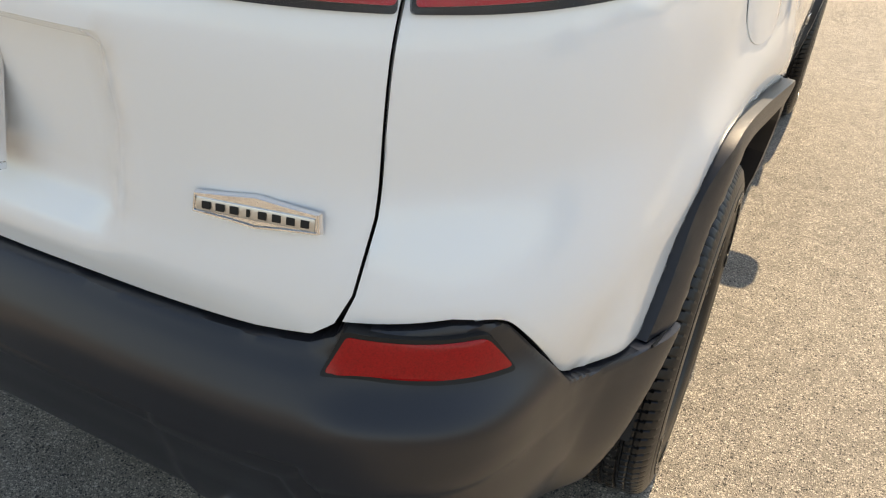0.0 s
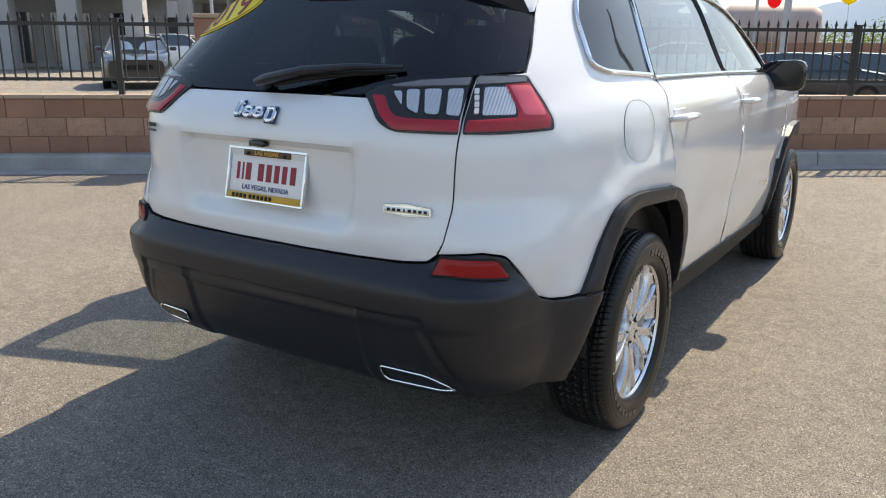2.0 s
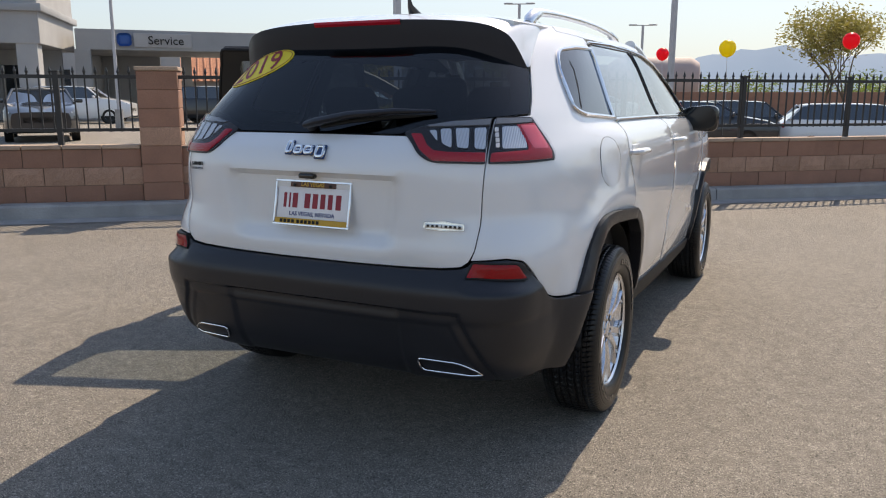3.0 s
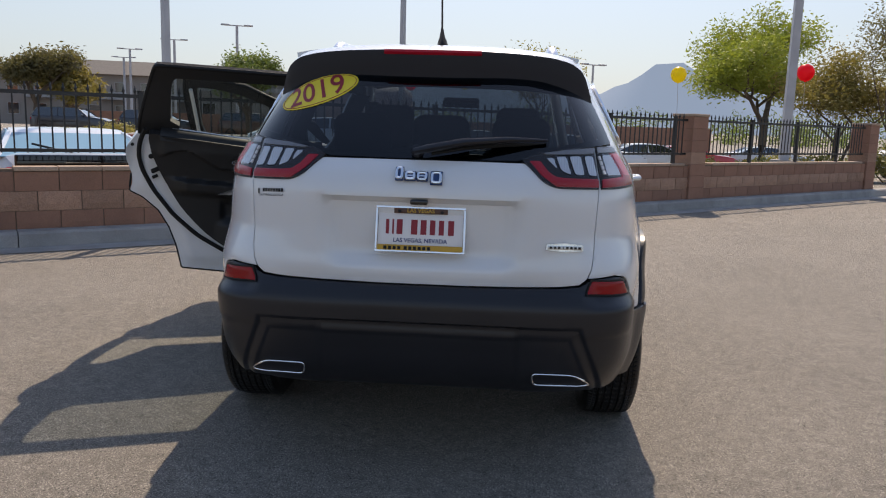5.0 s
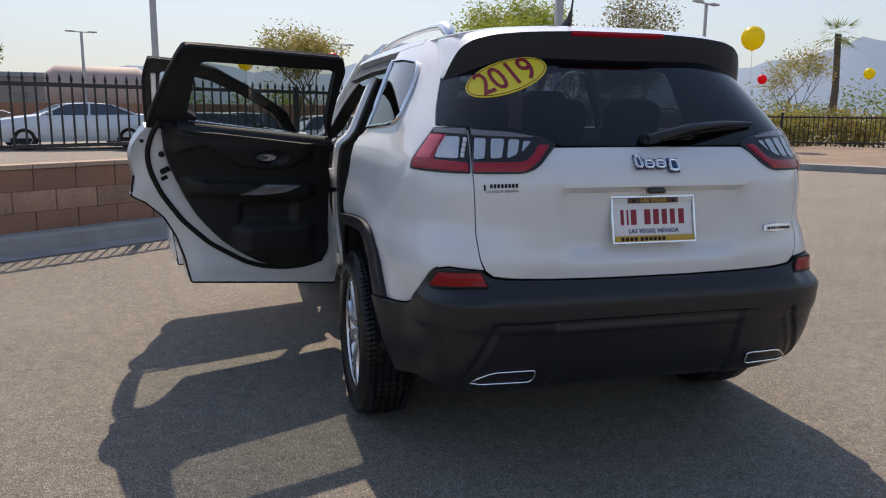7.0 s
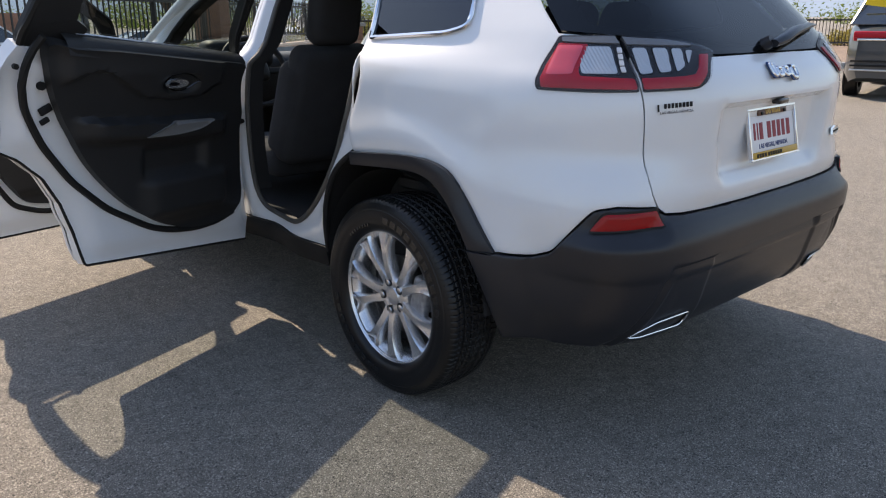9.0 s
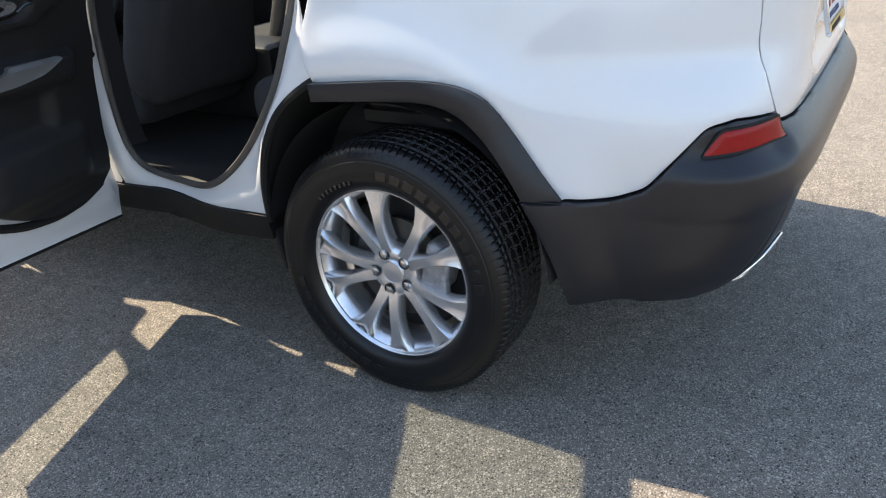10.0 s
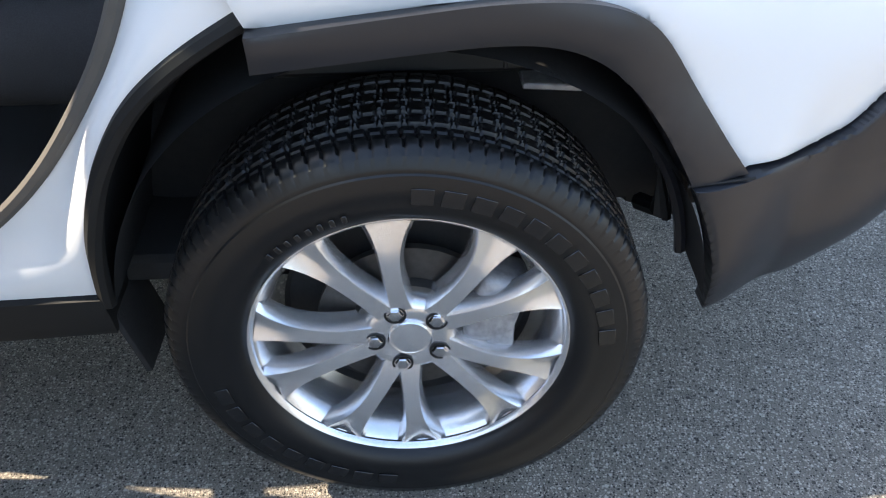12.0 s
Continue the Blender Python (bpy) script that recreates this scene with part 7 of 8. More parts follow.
parked_car(WAGON, (0.014, 0.015, 0.018), 0.2, -22.4, 47.0, 12, "black pickup in the far row")
# car shape put in where a brown wooden trailer stands
parked_car(WAGON, (0.16, 0.075, 0.045), 0.1, -16.5, 49.0, 12, "rust-brown car shape added for a wooden trailer in the far row")
parked_car(WAGON, (0.020, 0.022, 0.026), 0.2, -0.6, 27.5, 5, "black SUV parked in the lower lot")
parked_car(HATCH, (0.70, 0.71, 0.72), 0.0, 3.4, 29.5, 70, "white hatchback parked in the lower lot")
parked_car(SEDAN, (0.72, 0.73, 0.74), 0.0, 7.0, 31.5, 5, "white sedan parked in the lower lot")
parked_car(HATCH, (0.02, 0.022, 0.028), 0.3, -1.6, 22.4, 12, "dark SUV parked side on in the lower lot")
parked_car((4.75, 1.90, 1.62, 1.08, 1.12, 1.10, 0.45, -1.75, -2.20), (0.70, 0.71, 0.72), 0.0, 2.9, 24.0, 8, "white SUV parked beside the dark one")
parked_car(SEDAN, (0.55, 0.03, 0.03), 0.0, 10.0, 37.5, 5, "red car in the lower lot")
parked_car(SEDAN, (0.6, 0.6, 0.62), 0.1, 15.5, 42.0, 0, "silver car under the trees")
parked_car(WAGON, (0.62, 0.63, 0.64), 0.0, 16.5, 26.4, 205, "white SUV seen over the gate wall")
grey_suv = parked_car(WAGON, (0.05, 0.055, 0.06), 0.3, 13.25, 2.75, 12, "dark grey SUV with red tail lamps parked across the lot")
part("lamp_strip", box_bm(0.06, 1.62, 0.10, 0.02, 2, at=(-2.345, 0, 1.00)), RED_LENS, grey_suv, "full-width red lamp strip")
part("chrome_strip", box_bm(0.05, 1.50, 0.035, 0.01, 2, at=(-2.36, 0, 0.925)), CHROME, grey_suv, "chrome strip under the lamps")
for z in (0.60, 0.53, 0.46):
    part("bumper_bar", box_bm(0.06, 1.62, 0.028, 0.008, 2, at=(-2.345, 0, z)), CHROME_DULL if z < 0.5 else SEAL, grey_suv)
part("window_sticker", box_bm(0.01, 0.62, 0.12, 0.004, 1, m=pose(-2.16, 0.42, 1.46, 8, -20, 0)), YELLOW, grey_suv, "yellow oval window sticker")


# ---- poles and lamps ----
def lamp_post(x, y, h, r, label, heads=True, square=True, turn=0.0):
    th = base("street_lamp" if heads else "steel_pole", label, "lamp" if heads else "pole", pose(x, y, ground_height(x, y), 0, 0, turn))
    v, f = tube([(0, 0, 0), (0, 0, h)], [r, r * 0.8], 4 if square else 10)
    link_mesh("shaft", v, f, POLE, th, smooth=not square)
    part("foot", cyl_bm(r * 2.4, r * 2.2, 0.75, 20, pose(0, 0, 0.375)), CONCRETE, th, "concrete foot")
    if heads:
        part("arm", box_bm(2.2, 0.10, 0.08, 0.01, 1, at=(0, 0, h)), POLE, th)
        for s in (1, -1):
            part("lamp_head", box_bm(0.75, 0.36, 0.12, 0.03, 2, at=(s * 0.95, 0, h + 0.04)), POLE, th)
    return th


lamp_post(-5.80, 10.4, 9.0, 0.085, "pale grey square steel pole behind the fence", False, turn=10)
lamp_post(8.62, 20.05, 11.0, 0.17, "pale grey square steel pole beyond the wall", False, turn=40)
lamp_post(-4.45, 33.5, 11.0, 0.155, "tall grey steel pole far behind the fence", False, turn=15)
lamp_post(-22.4, 62.9, 9.1, 0.14, "grey double-headed car park lamp", turn=20)
lamp_post(-33.0, 74.9, 9.0, 0.15, "grey double-headed car park lamp", turn=20)
lamp_post(-41.2, 82.2, 8.6, 0.15, "grey double-headed car park lamp", turn=20)
lamp_post(-44.0, 86.4, 8.0, 0.15, "grey double-headed car park lamp", turn=20)
lamp_post(-14.2, 75.3, 8.0, 0.15, "grey double-headed car park lamp", turn=20)
lamp_post(24.9, 37.0, 7.7, 0.13, "grey double-headed lamp post beside the road", turn=30)
lamp_post(8.1, 66.0, 7.8, 0.14, "grey double-headed lamp post", turn=30)
lamp_post(45.4, 24.85, 5.7, 0.13, "grey double-headed lamp post beside the road", turn=-50)
lamp_post(-23.0, 19.2, 6.6, 0.07, "thin white flag pole before the building", False, False)


# ---- trees ----
def leaves(centres, radius, count, size, rng, flat=0.7):
    """Many small leaf blades scattered in clumps round the centres."""
    v, f = [], []
    for i in range(count):
        c = centres[rng.randrange(len(centres))]
        d = Vector((rng.gauss(0, 1), rng.gauss(0, 1), rng.gauss(0, 1) * flat))
        if d.length > 1.9:
            d *= 1.9 / d.length * rng.uniform(0.5, 1.0)
        p = Vector(c) + d * radius * 0.5
        a = Vector((rng.gauss(0, 1), rng.gauss(0, 1), rng.gauss(0, 0.6))).normalized()
        b = a.cross(Vector((rng.gauss(0, 1), rng.gauss(0, 1), rng.gauss(0, 1)))).normalized()
        s = size * (0.6 + 0.8 * rng.random())
        k = len(v)
        v += [p - a * s, p + b * s * 0.38, p + a * s, p - b * s * 0.38]
        f.append((k, k + 1, k + 2, k + 3))
    return v, f


def tree(x, y, h, spread, trunk_r, leaf_mat, count, label, seed, fork=0.35, stems=1, leaf=0.12, clump=0.75, low=0.0):
    rng = random.Random(seed)
    th = base("tree", label, "tree", pose(x, y, ground_height(x, y)), group="trees beyond the wall")
    tv, tf = [], []
    tips = []

    def add(pts, rr):
        v, f = tube(pts, rr, 7)
        k = len(tv)
        tv.extend(v)
        tf.extend(tuple(i + k for i in q) for q in f)

    def limb(p, d, length, r, depth):
        pts, q = [p], p
        for k in range(4):
            d = (d + Vector((rng.gauss(0, 0.13), rng.gauss(0, 0.13), 0.05 * rng.random()))).normalized()
            q = q + d * length / 4
            pts.append(q)
        add(pts, [r, r * 0.88, r * 0.76, r * 0.64, r * 0.5])
        if depth == 0:
            tips.extend(pts[2:])
            return
        for k in range(3 if depth > 1 else 4):
            a = rng.random() * 2 * math.pi
            side = Vector((math.cos(a), math.sin(a), 0.15 + 0.4 * rng.random()))
            nd = (d * 0.55 + side * 0.75 * spread / h * 1.6).normalized()
            limb(pts[3 if k else 4], nd, length * (0.62 + 0.2 * rng.random()), r * 0.5, depth - 1)

    for s in range(stems):
        a = 2 * math.pi * s / stems + rng.random()
        lean = Vector((math.cos(a) * 0.35, math.sin(a) * 0.35, 1)) if stems > 1 else Vector((rng.gauss(0, 0.06), rng.gauss(0, 0.06), 1))
        limb(Vector((0, 0, -0.1)), lean.normalized(), h * fork, trunk_r / math.sqrt(stems), 3)
    zmax = max(t.z for t in tips)
    wmax = max(math.hypot(t.x, t.y) for t in tips)
    kz, kw = h * 0.95 / zmax, spread / 2 / wmax
    tv = [(a * (kw if c > h * 0.2 else 1 + (kw - 1) * max(c, 0) / (h * 0.2)), b * (kw if c > h * 0.2 else 1 + (kw - 1) * max(c, 0) / (h * 0.2)), c * kz) for a, b, c in tv]
    tips = [(t.x * kw, t.y * kw, max(t.z * kz, low + 0.3 * rng.random())) for t in tips]
    link_mesh("trunk", tv, tf, BARK, th, "rough trunk and limbs")
    v, f = leaves(tips, clump, count, leaf, rng)
    link_mesh("crown", v, f, leaf_mat, th, "loose leafy crown", smooth=False)
    return th


tree(10.9, 28.9, 6.7, 7.2, 0.15, LEAF, 36000, "bright green shade tree with a full loose crown", 3, leaf=0.075, clump=1.05, low=1.3)
tree(13.3, 23.3, 5.8, 2.9, 0.12, LEAF_DARK_OLIVE, 5000, "thin olive-leaved tree with a sparse open crown", 9, stems=2, leaf=0.055, clump=0.7)
tree(12.5, 25.7, 4.7, 4.8, 0.10, LEAF_DRY, 15000, "low yellowing tree beside the pole", 12, stems=2, leaf=0.065, clump=0.9, low=1.3)
tree(2.2, 36.7, 6.5, 5.0, 0.13, LEAF_OLIVE, 7000, "sparse yellow-green tree beyond the lower lot", 15, stems=2, leaf=0.085, clump=0.85)
tree(-14.4, 41.5, 4.9, 3.3, 0.18, LEAF_DARK, 20000, "dense rounded dark green tree in the lot", 21, fork=0.25, leaf=0.10, clump=1.15, low=1.2)
tree(-31.4, 48.0, 5.5, 5.0, 0.25, LEAF_PINE, 11000, "wide umbrella-shaped pine tree beyond the lot", 27, leaf=0.13, clump=1.15, low=2.2)
tree(-30.3, 50.0, 4.4, 3.4, 0.15, LEAF_DRY, 4500, "small yellow-green tree beyond the lot", 31, leaf=0.17, clump=1.0, low=0.8)
tree(-36.5, 62.0, 5.0, 5.0, 0.2, LEAF_DRY, 4200, "reddish-brown broad tree beside the far building", 33, leaf=0.2, clump=1.1, low=1.0)
tree(23.5, 27.5, 4.6, 3.4, 0.06, LEAF_OLIVE, 2600, "young thin tree behind the low fence", 37, stems=2, leaf=0.065, clump=0.7)


def palm(x, y, h, seed, size=1.0):
    rng = random.Random(seed)
    th = base("palm_tree", "tall fan palm with a shaggy brown trunk", "palm", pose(x, y, ground_height(x, y)), group="palms along the road")
    v, f = tube([(0, 0, -0.1), (0.1, 0, h * 0.5), (0.05, 0.1, h)], [0.24, 0.19, 0.17], 9)
    link_mesh("trunk", v, f, BARK, th, "shaggy brown trunk")
    v, f = [], []
    for k in range(34):
        a = rng.random() * 2 * math.pi
        up = rng.uniform(-0.7, 1.0)
        d = Vector((math.cos(a), math.sin(a), up)).normalized()
        side = d.cross(Vector((0, 0, 1))).normalized()
        root = Vector((0.05, 0.1, h))
        for q in range(7):
            w = (q - 3) / 3
            tip = root + (d * (1.5 - 0.35 * abs(w)) + side * w * 0.7 - Vector((0, 0, 0.25 * abs(w)))) * size
            m = root + (d * 0.7 + side * w * 0.12) * size
            i = len(v)
            v += [m - side * 0.03, m + side * 0.03, tip]
            f.append((i, i + 1, i + 2))
    link_mesh("crown", v, f, LEAF_DARK, th, "drooping fan leaves", smooth=False)


for k, (x, y, h) in enumerate(((31.0, 33.5, 5.6), (36.5, 34.0, 5.2), (47.5, 31.0, 4.2), (48.3, 29.7, 4.3), (49.0, 28.7, 4.6), (49.7, 27.5, 4.9), (50.4, 26.3, 4.7), (51.0, 25.2, 4.9))):
    palm(x, y, h, 50 + k, 1.0 if k < 2 else 0.62)

# shrubs and hedges in the planting strips, and the far line of trees
def shrub(x, y, w, h, mat, label, seed, count=1500):
    rng = random.Random(seed)
    th = base("shrub", label, "shrub", pose(x, y, ground_height(x, y)), group="shrubs in the planting strips")
    cs = []
    for k in range(26):
        a, r = rng.random() * 2 * math.pi, math.sqrt(rng.random())
        cs.append((math.cos(a) * r * w / 2 * 0.8, math.sin(a) * r * w / 2 * 0.8, h * (0.25 + 0.5 * rng.random() * (1 - 0.5 * r))))
    v, f = leaves(cs, 0.42 * h, count, 0.085, rng)
    v = [(p.x, p.y, max(p.z, 0.0)) for p in v]
    link_mesh("leaf_mass", v, f, mat, th, smooth=False)
    tv, tf = [], []
    for k in range(5):
        c = cs[k]
        vv, ff = tube([(c[0] * 0.2, c[1] * 0.2, 0), (c[0] * 0.6, c[1] * 0.6, c[2] * 0.6), c], [0.025, 0.02, 0.01], 5)
        o = len(tv)
        tv += vv
        tf += [tuple(i + o for i in q) for q in ff]
    link_mesh("stem", tv, tf, BARK, th)


for k, (x, y, w, h) in enumerate(((19.5, 23.0, 3.4, 1.5), (22.0, 20.5, 3.6, 1.6), (24.5, 18.0, 3.2, 1.4), (26.5, 15.5, 3.4, 1.6), (27.5, 12.5, 3.0, 1.4), (20.5, 26.0, 3.0, 1.6), (28.0, 9.0, 3.0, 1.3), (13.5, 20.7, 2.4, 1.75), (14.9, 19.8, 2.4, 1.8), (16.3, 18.8, 2.4, 1.75), (17.9, 17.6, 2.6, 1.8), (19.8, 16.0, 2.6, 1.7))):
    shrub(x, y, w, h, LEAF_OLIVE if k % 2 else LEAF_DRY, "rounded olive shrub behind the low fence", 70 + k, 2200)
for k, (x, y, w, h) in enumerate(((6.0, 34.5, 2.6, 1.2), (13.0, 33.0, 2.4, 1.2), (16.0, 30.5, 2.6, 1.3), (-10.0, 38.0, 2.6, 1.1), (-22.0, 40.0, 3.0, 1.2), (8.0, 26.5, 1.8, 1.0), (9.6, 24.6, 1.8, 1.1), (11.2, 23.4, 1.9, 1.1), (12.6, 22.0, 1.8, 1.2))):
    shrub(x, y, w, h, LEAF_OLIVE, "dusty green shrub in the lot's islands", 90 + k, 1300)


def far_woods():
    rng = random.Random(5)
    v, f = [], []
    for k in range(260):
        a = radians(rng.uniform(-62, 100))
        d = rng.uniform(150, 210)
        cx, cy = d * math.sin(a), d * math.cos(a)
        hh = rng.uniform(3.5, 8.5)
        vv, ff = leaves([(cx + rng.gauss(0, 2.2), cy, hh * (0.12 + 0.17 * q) - 1.5) for q in range(5)], 3.2, 230, 0.36, rng)
        o = len(v)
        v += vv
        f += [tuple(i + o for i in q) for q in ff]
    return v, f


tagged(link_mesh("far_woods", *far_woods(), LEAF_DARK, smooth=False), "dark line of far trees along the horizon", "trees", kind="stuff")


# ---- balloons ----
def balloon(x, y, z, r, mat, label):
    th = base("balloon", label, "balloon", pose(x, y, z), group="balloons tied along the lot")
    prof = [(-1.22 * r, 0.03 * r), (-1.15 * r, 0.08 * r)] + [(r * -math.cos(t) * (1.12 if t < math.pi / 2 else 0.95), r * math.sin(t)) for t in np.linspace(0.12, math.pi - 0.001, 18)]
    link_mesh("skin", *lathe(prof, 24, "z"), mat, th)
    gz = ground_height(x, y) - z
    v, f = tube([(0, 0, -1.2 * r), (0.05, 0, gz * 0.5), (0.0, 0, gz)], 0.006, 4)
    link_mesh("string", v, f, STRING, th)


balloon(2.47, 27.4, 3.17, 0.27, RED_BALLOON, "round red balloon on a string")
balloon(4.80, 17.27, 2.76, 0.20, YELLOW_BALLOON, "round yellow balloon on a string")
balloon(10.08, 22.94, 3.33, 0.27, RED_BALLOON, "round red balloon on a string")
balloon(13.3, 16.8, 3.43, 0.33, YELLOW_BALLOON, "round yellow balloon on a string")
balloon(-0.9, 21.5, 2.68, 0.24, YELLOW_BALLOON, "round yellow balloon on a string")
balloon(-2.4, 19.5, 2.45, 0.17, RED_BALLOON, "round red balloon on a string")
balloon(17.5, 21.8, 2.5, 0.17, RED_BALLOON, "round red balloon on a string")
balloon(17.9, 17.2, 2.52, 0.17, YELLOW_BALLOON, "round yellow balloon on a string")
for k in range(9):
    x, y, z = 31.8 + 0.125 * k, 18.5 - 0.225 * k, 1.74 + 0.045 * k + 0.05 * (k % 2)
    red = k in (3, 5, 7)
    balloon(x, y, z, 0.20, RED_BALLOON if red else YELLOW_BALLOON, "red balloon in a row along the fence" if red else "yellow balloon in a row along the fence")


# ---- right-hand end of the lot: kerb, gravel strip and low iron fence ----
bed_line = [Vector(p) for p in ((9.6, 15.0), (10.4, 12.6), (12.4, 10.0), (16.0, 7.4), (21.0, 5.0), (28.0, 2.6))]


def offset_run(pts, d):
    out = []
    for i, p in enumerate(pts):
        a, b = pts[max(0, i - 1)], pts[min(len(pts) - 1, i + 1)]
        u = (b - a).normalized()
        out.append(p + Vector((-u.y, u.x)) * d)
    return out


def run_strip(pts, profile):
    v, f = [], []
    k = len(profile)
    rows = [offset_run(pts, d) for d, z in profile]
    for i in range(len(pts)):
        for q in range(k):
            v.append((rows[q][i].x, rows[q][i].y, profile[q][1]))
    for i in range(len(pts) - 1):
        for q in range(k - 1):
            f.append((i * k + q, i * k + q + 1, (i + 1) * k + q + 1, (i + 1) * k + q))
    return v, f


v, f = run_strip(bed_line, [(0.0, 0.0), (0.02, 0.14), (0.06, 0.155), (0.18, 0.155), (0.18, 0.0)])
tagged(link_mesh("kerb_bed", v, f, CONCRETE), "grey concrete kerb of a planting bed", "kerb", kind="structure")
v, f = run_strip(bed_line, [(0.17, 0.12), (1.5, 0.20), (4.0, 0.26), (7.5, 0.28), (9.0, -0.3)])
tagged(link_mesh("planting_bed", v, f, GRAVEL), "brown gravel planting bed with dry leaves", "planting bed", kind="structure")
low_fence = base("low_iron_fence", "low black iron fence behind the gravel bed", "fence", kind="structure")
run = [Vector(p) for p in ((12.35, 18.25), (14.6, 16.9), (18.0, 14.4), (22.0, 11.4), (28.0, 7.4))]
lf_v, lf_f = tube([(0, 0, 0.3), (0, 0, 1.22)], 0.012, 4)
lf_mesh = bpy.data.meshes.new("low_picket")
lf_mesh.from_pydata([tuple(q) for q in lf_v], [], lf_f)
lf_mesh.materials.append(IRON)
total = 0.0
for a, b in zip(run, run[1:]):
    u = (b - a).normalized()
    n = int((b - a).length / 0.125)
    for k in range(n):
        p = a + u * (0.125 * k)
        ob = new("picket", lf_mesh)
        ob.parent = low_fence
        ob.matrix_basis = pose(p.x, p.y, 0, 0, 0, 45)
    for z in (0.42, 1.16):
        v, f = tube([(a.x, a.y, z), (b.x, b.y, z)], 0.024, 4)
        link_mesh("fence_rail", v, f, IRON, low_fence, smooth=False)
    part("fence_post", box_bm(0.06, 0.06, 1.1, 0.005, 1, at=(a.x, a.y, 0.75)), IRON, low_fence)
# gate piers past the end of the wall
pier(10.62, 16.55, 41, rows=5)
gate_wall = base("wall_gate", "short capped block wall beside the iron gate", "wall", pose(11.95, 18.45, 0, 0, 0, -31), kind="structure")
part("core", box_bm(0.98, 0.36, 1.0, 0.005, 1, at=(0, 0, 0.50)), MORTAR, gate_wall)
for r in range(5):
    for k in range(3):
        x0, x1 = max(-0.5, -0.5 + 0.4 * k - 0.2 * (r % 2)), min(0.5, -0.1 + 0.4 * k - 0.2 * (r % 2))
        if x1 - x0 > 0.05:
            part("block", box_bm(x1 - x0 - 0.012, 0.40, 0.19, 0.008, 1, at=((x0 + x1) / 2, 0, 0.10 + 0.2 * r)), BLOCK_SMOOTH if r != 2 else BLOCK, gate_wall)
part("cap", box_bm(1.16, 0.52, 0.11, 0.01, 1, at=(0, 0, 1.058)), CONCRETE, gate_wall, "grey cap slab")
gate = base("iron_gate", "narrow black iron gate between block piers", "gate", pose(11.1, 17.6, 0, 0, 0, 41))
for k in range(7):
    part("gate_bar", box_bm(0.02, 0.02, 1.1, 0.002, 1, at=(-0.33 + 0.11 * k, 0, 0.75)), IRON, gate)
for z in (0.25, 1.25):
    part("gate_rail", box_bm(1.0, 0.03, 0.04, 0.003, 1, at=(0, 0, z)), IRON, gate)
# roadside sign in red-brown, its lettering as plain bars
sign = base("roadside_sign", "red-brown roadside sign board with pale bars and cornice", "sign", pose(35.15, 22.5, 0, 0, 0, -58) @ Matrix.Diagonal((0.5, 1, 0.85, 1)))
part("board", box_bm(3.4, 0.5, 4.2, 0.03, 1, at=(0, 0, 2.1)), SIGN_RED, sign)
part("cornice", box_bm(3.8, 0.7, 0.22, 0.04, 2, at=(0, 0, 4.25)), TAN, sign)
for z, w, h in ((3.7, 2.7, 0.30), (3.15, 2.4, 0.26), (2.6, 1.3, 0.26), (1.5, 2.5, 0.24)):
    part("pale_bar", box_bm(w, 0.04, h, 0.004, 1, at=(0, -0.27, z)), PLATE_WHITE, sign)
part("oval", cyl_bm(0.5, 0.5, 0.05, 28, pose(0, -0.27, 2.08, 90) @ Matrix.Diagonal((1, 0.5, 1, 1))), PLATE_WHITE, sign)


# ---- buildings ----
def panes(parent, x0, z0, nx, nz, dx, dz, w, h, yy, depth=0.12):
    for i in range(nx):
        for k in range(nz):
            win = part("window", frame_ring_xz(w, h, 0.07, depth, x0 + i * dx, yy, z0 + k * dz), STUCCO, parent)
            part("pane", box_bm(w - 0.1, 0.03, h - 0.1, at=(x0 + i * dx, yy + 0.03, z0 + k * dz)), DARK_PANE, win)


def frame_ring_xz(w, h, t, d, x, y, z):
    bm = bmesh.new()
    for sx, sz, ax, az in ((w, t, 0, h / 2 - t / 2), (w, t, 0, -h / 2 + t / 2), (t, h - 2 * t, w / 2 - t / 2, 0), (t, h - 2 * t, -w / 2 + t / 2, 0)):
        box_bm(sx, d, sz, at=(x + ax, y, z + az), bm=bm)
    return bm


# service hall: a grey portal with a beam and deep shade behind
hall = base("service_building", "pale grey service hall with a deep drive-through portal", "building", pose(-30.0, 28.9, 0, 0, 0, 44.5))
part("portal_beam", box_bm(9.2, 7.0, 1.05, 0.03, 1, at=(0.3, 3.4, 4.12)), STUCCO_GREY, hall)
for x in (-4.0, 4.4):
    for yy in (0.2, 6.6):
        part("column", box_bm(0.75, 0.75, 3.62, 0.02, 1, at=(x, yy, 1.81)), STUCCO_GREY, hall)
part("back_wall", box_bm(4.2, 0.3, 3.6, 0.01, 1, at=(-2.4, 7.0, 1.8)), STUCCO_GREY, hall)
part("inner_pier", box_bm(0.6, 0.6, 3.6, 0.01, 1, at=(1.2, 6.7, 1.8)), STUCCO_GREY, hall)
sg = part("sign_panel", box_bm(2.9, 0.08, 0.72, 0.02, 1, at=(-0.05, -0.14, 4.12)), STUCCO, hall, "pale sign panel")
words("sign_words", "Service", 0.62, SEAL, hall, pose(0.1, -0.20, 4.10, 90, 0, 0), "dark sign letters", thick=0.02)
lg = part("sign_disc", box_bm(0.72, 0.08, 0.66, 0.2, 3, at=(-1.95, -0.16, 4.13)), SIGN_BLUE, hall, "blue rounded sign")
office = base("showroom_building", "tall pale stucco showroom with square columns", "building", pose(-31.3, 21.6, 0, 0, 0, 40))
part("upper_wall", box_bm(10.0, 8.0, 5.0, 0.03, 1, at=(-4.3, 4.0, 6.1)), STUCCO, office)
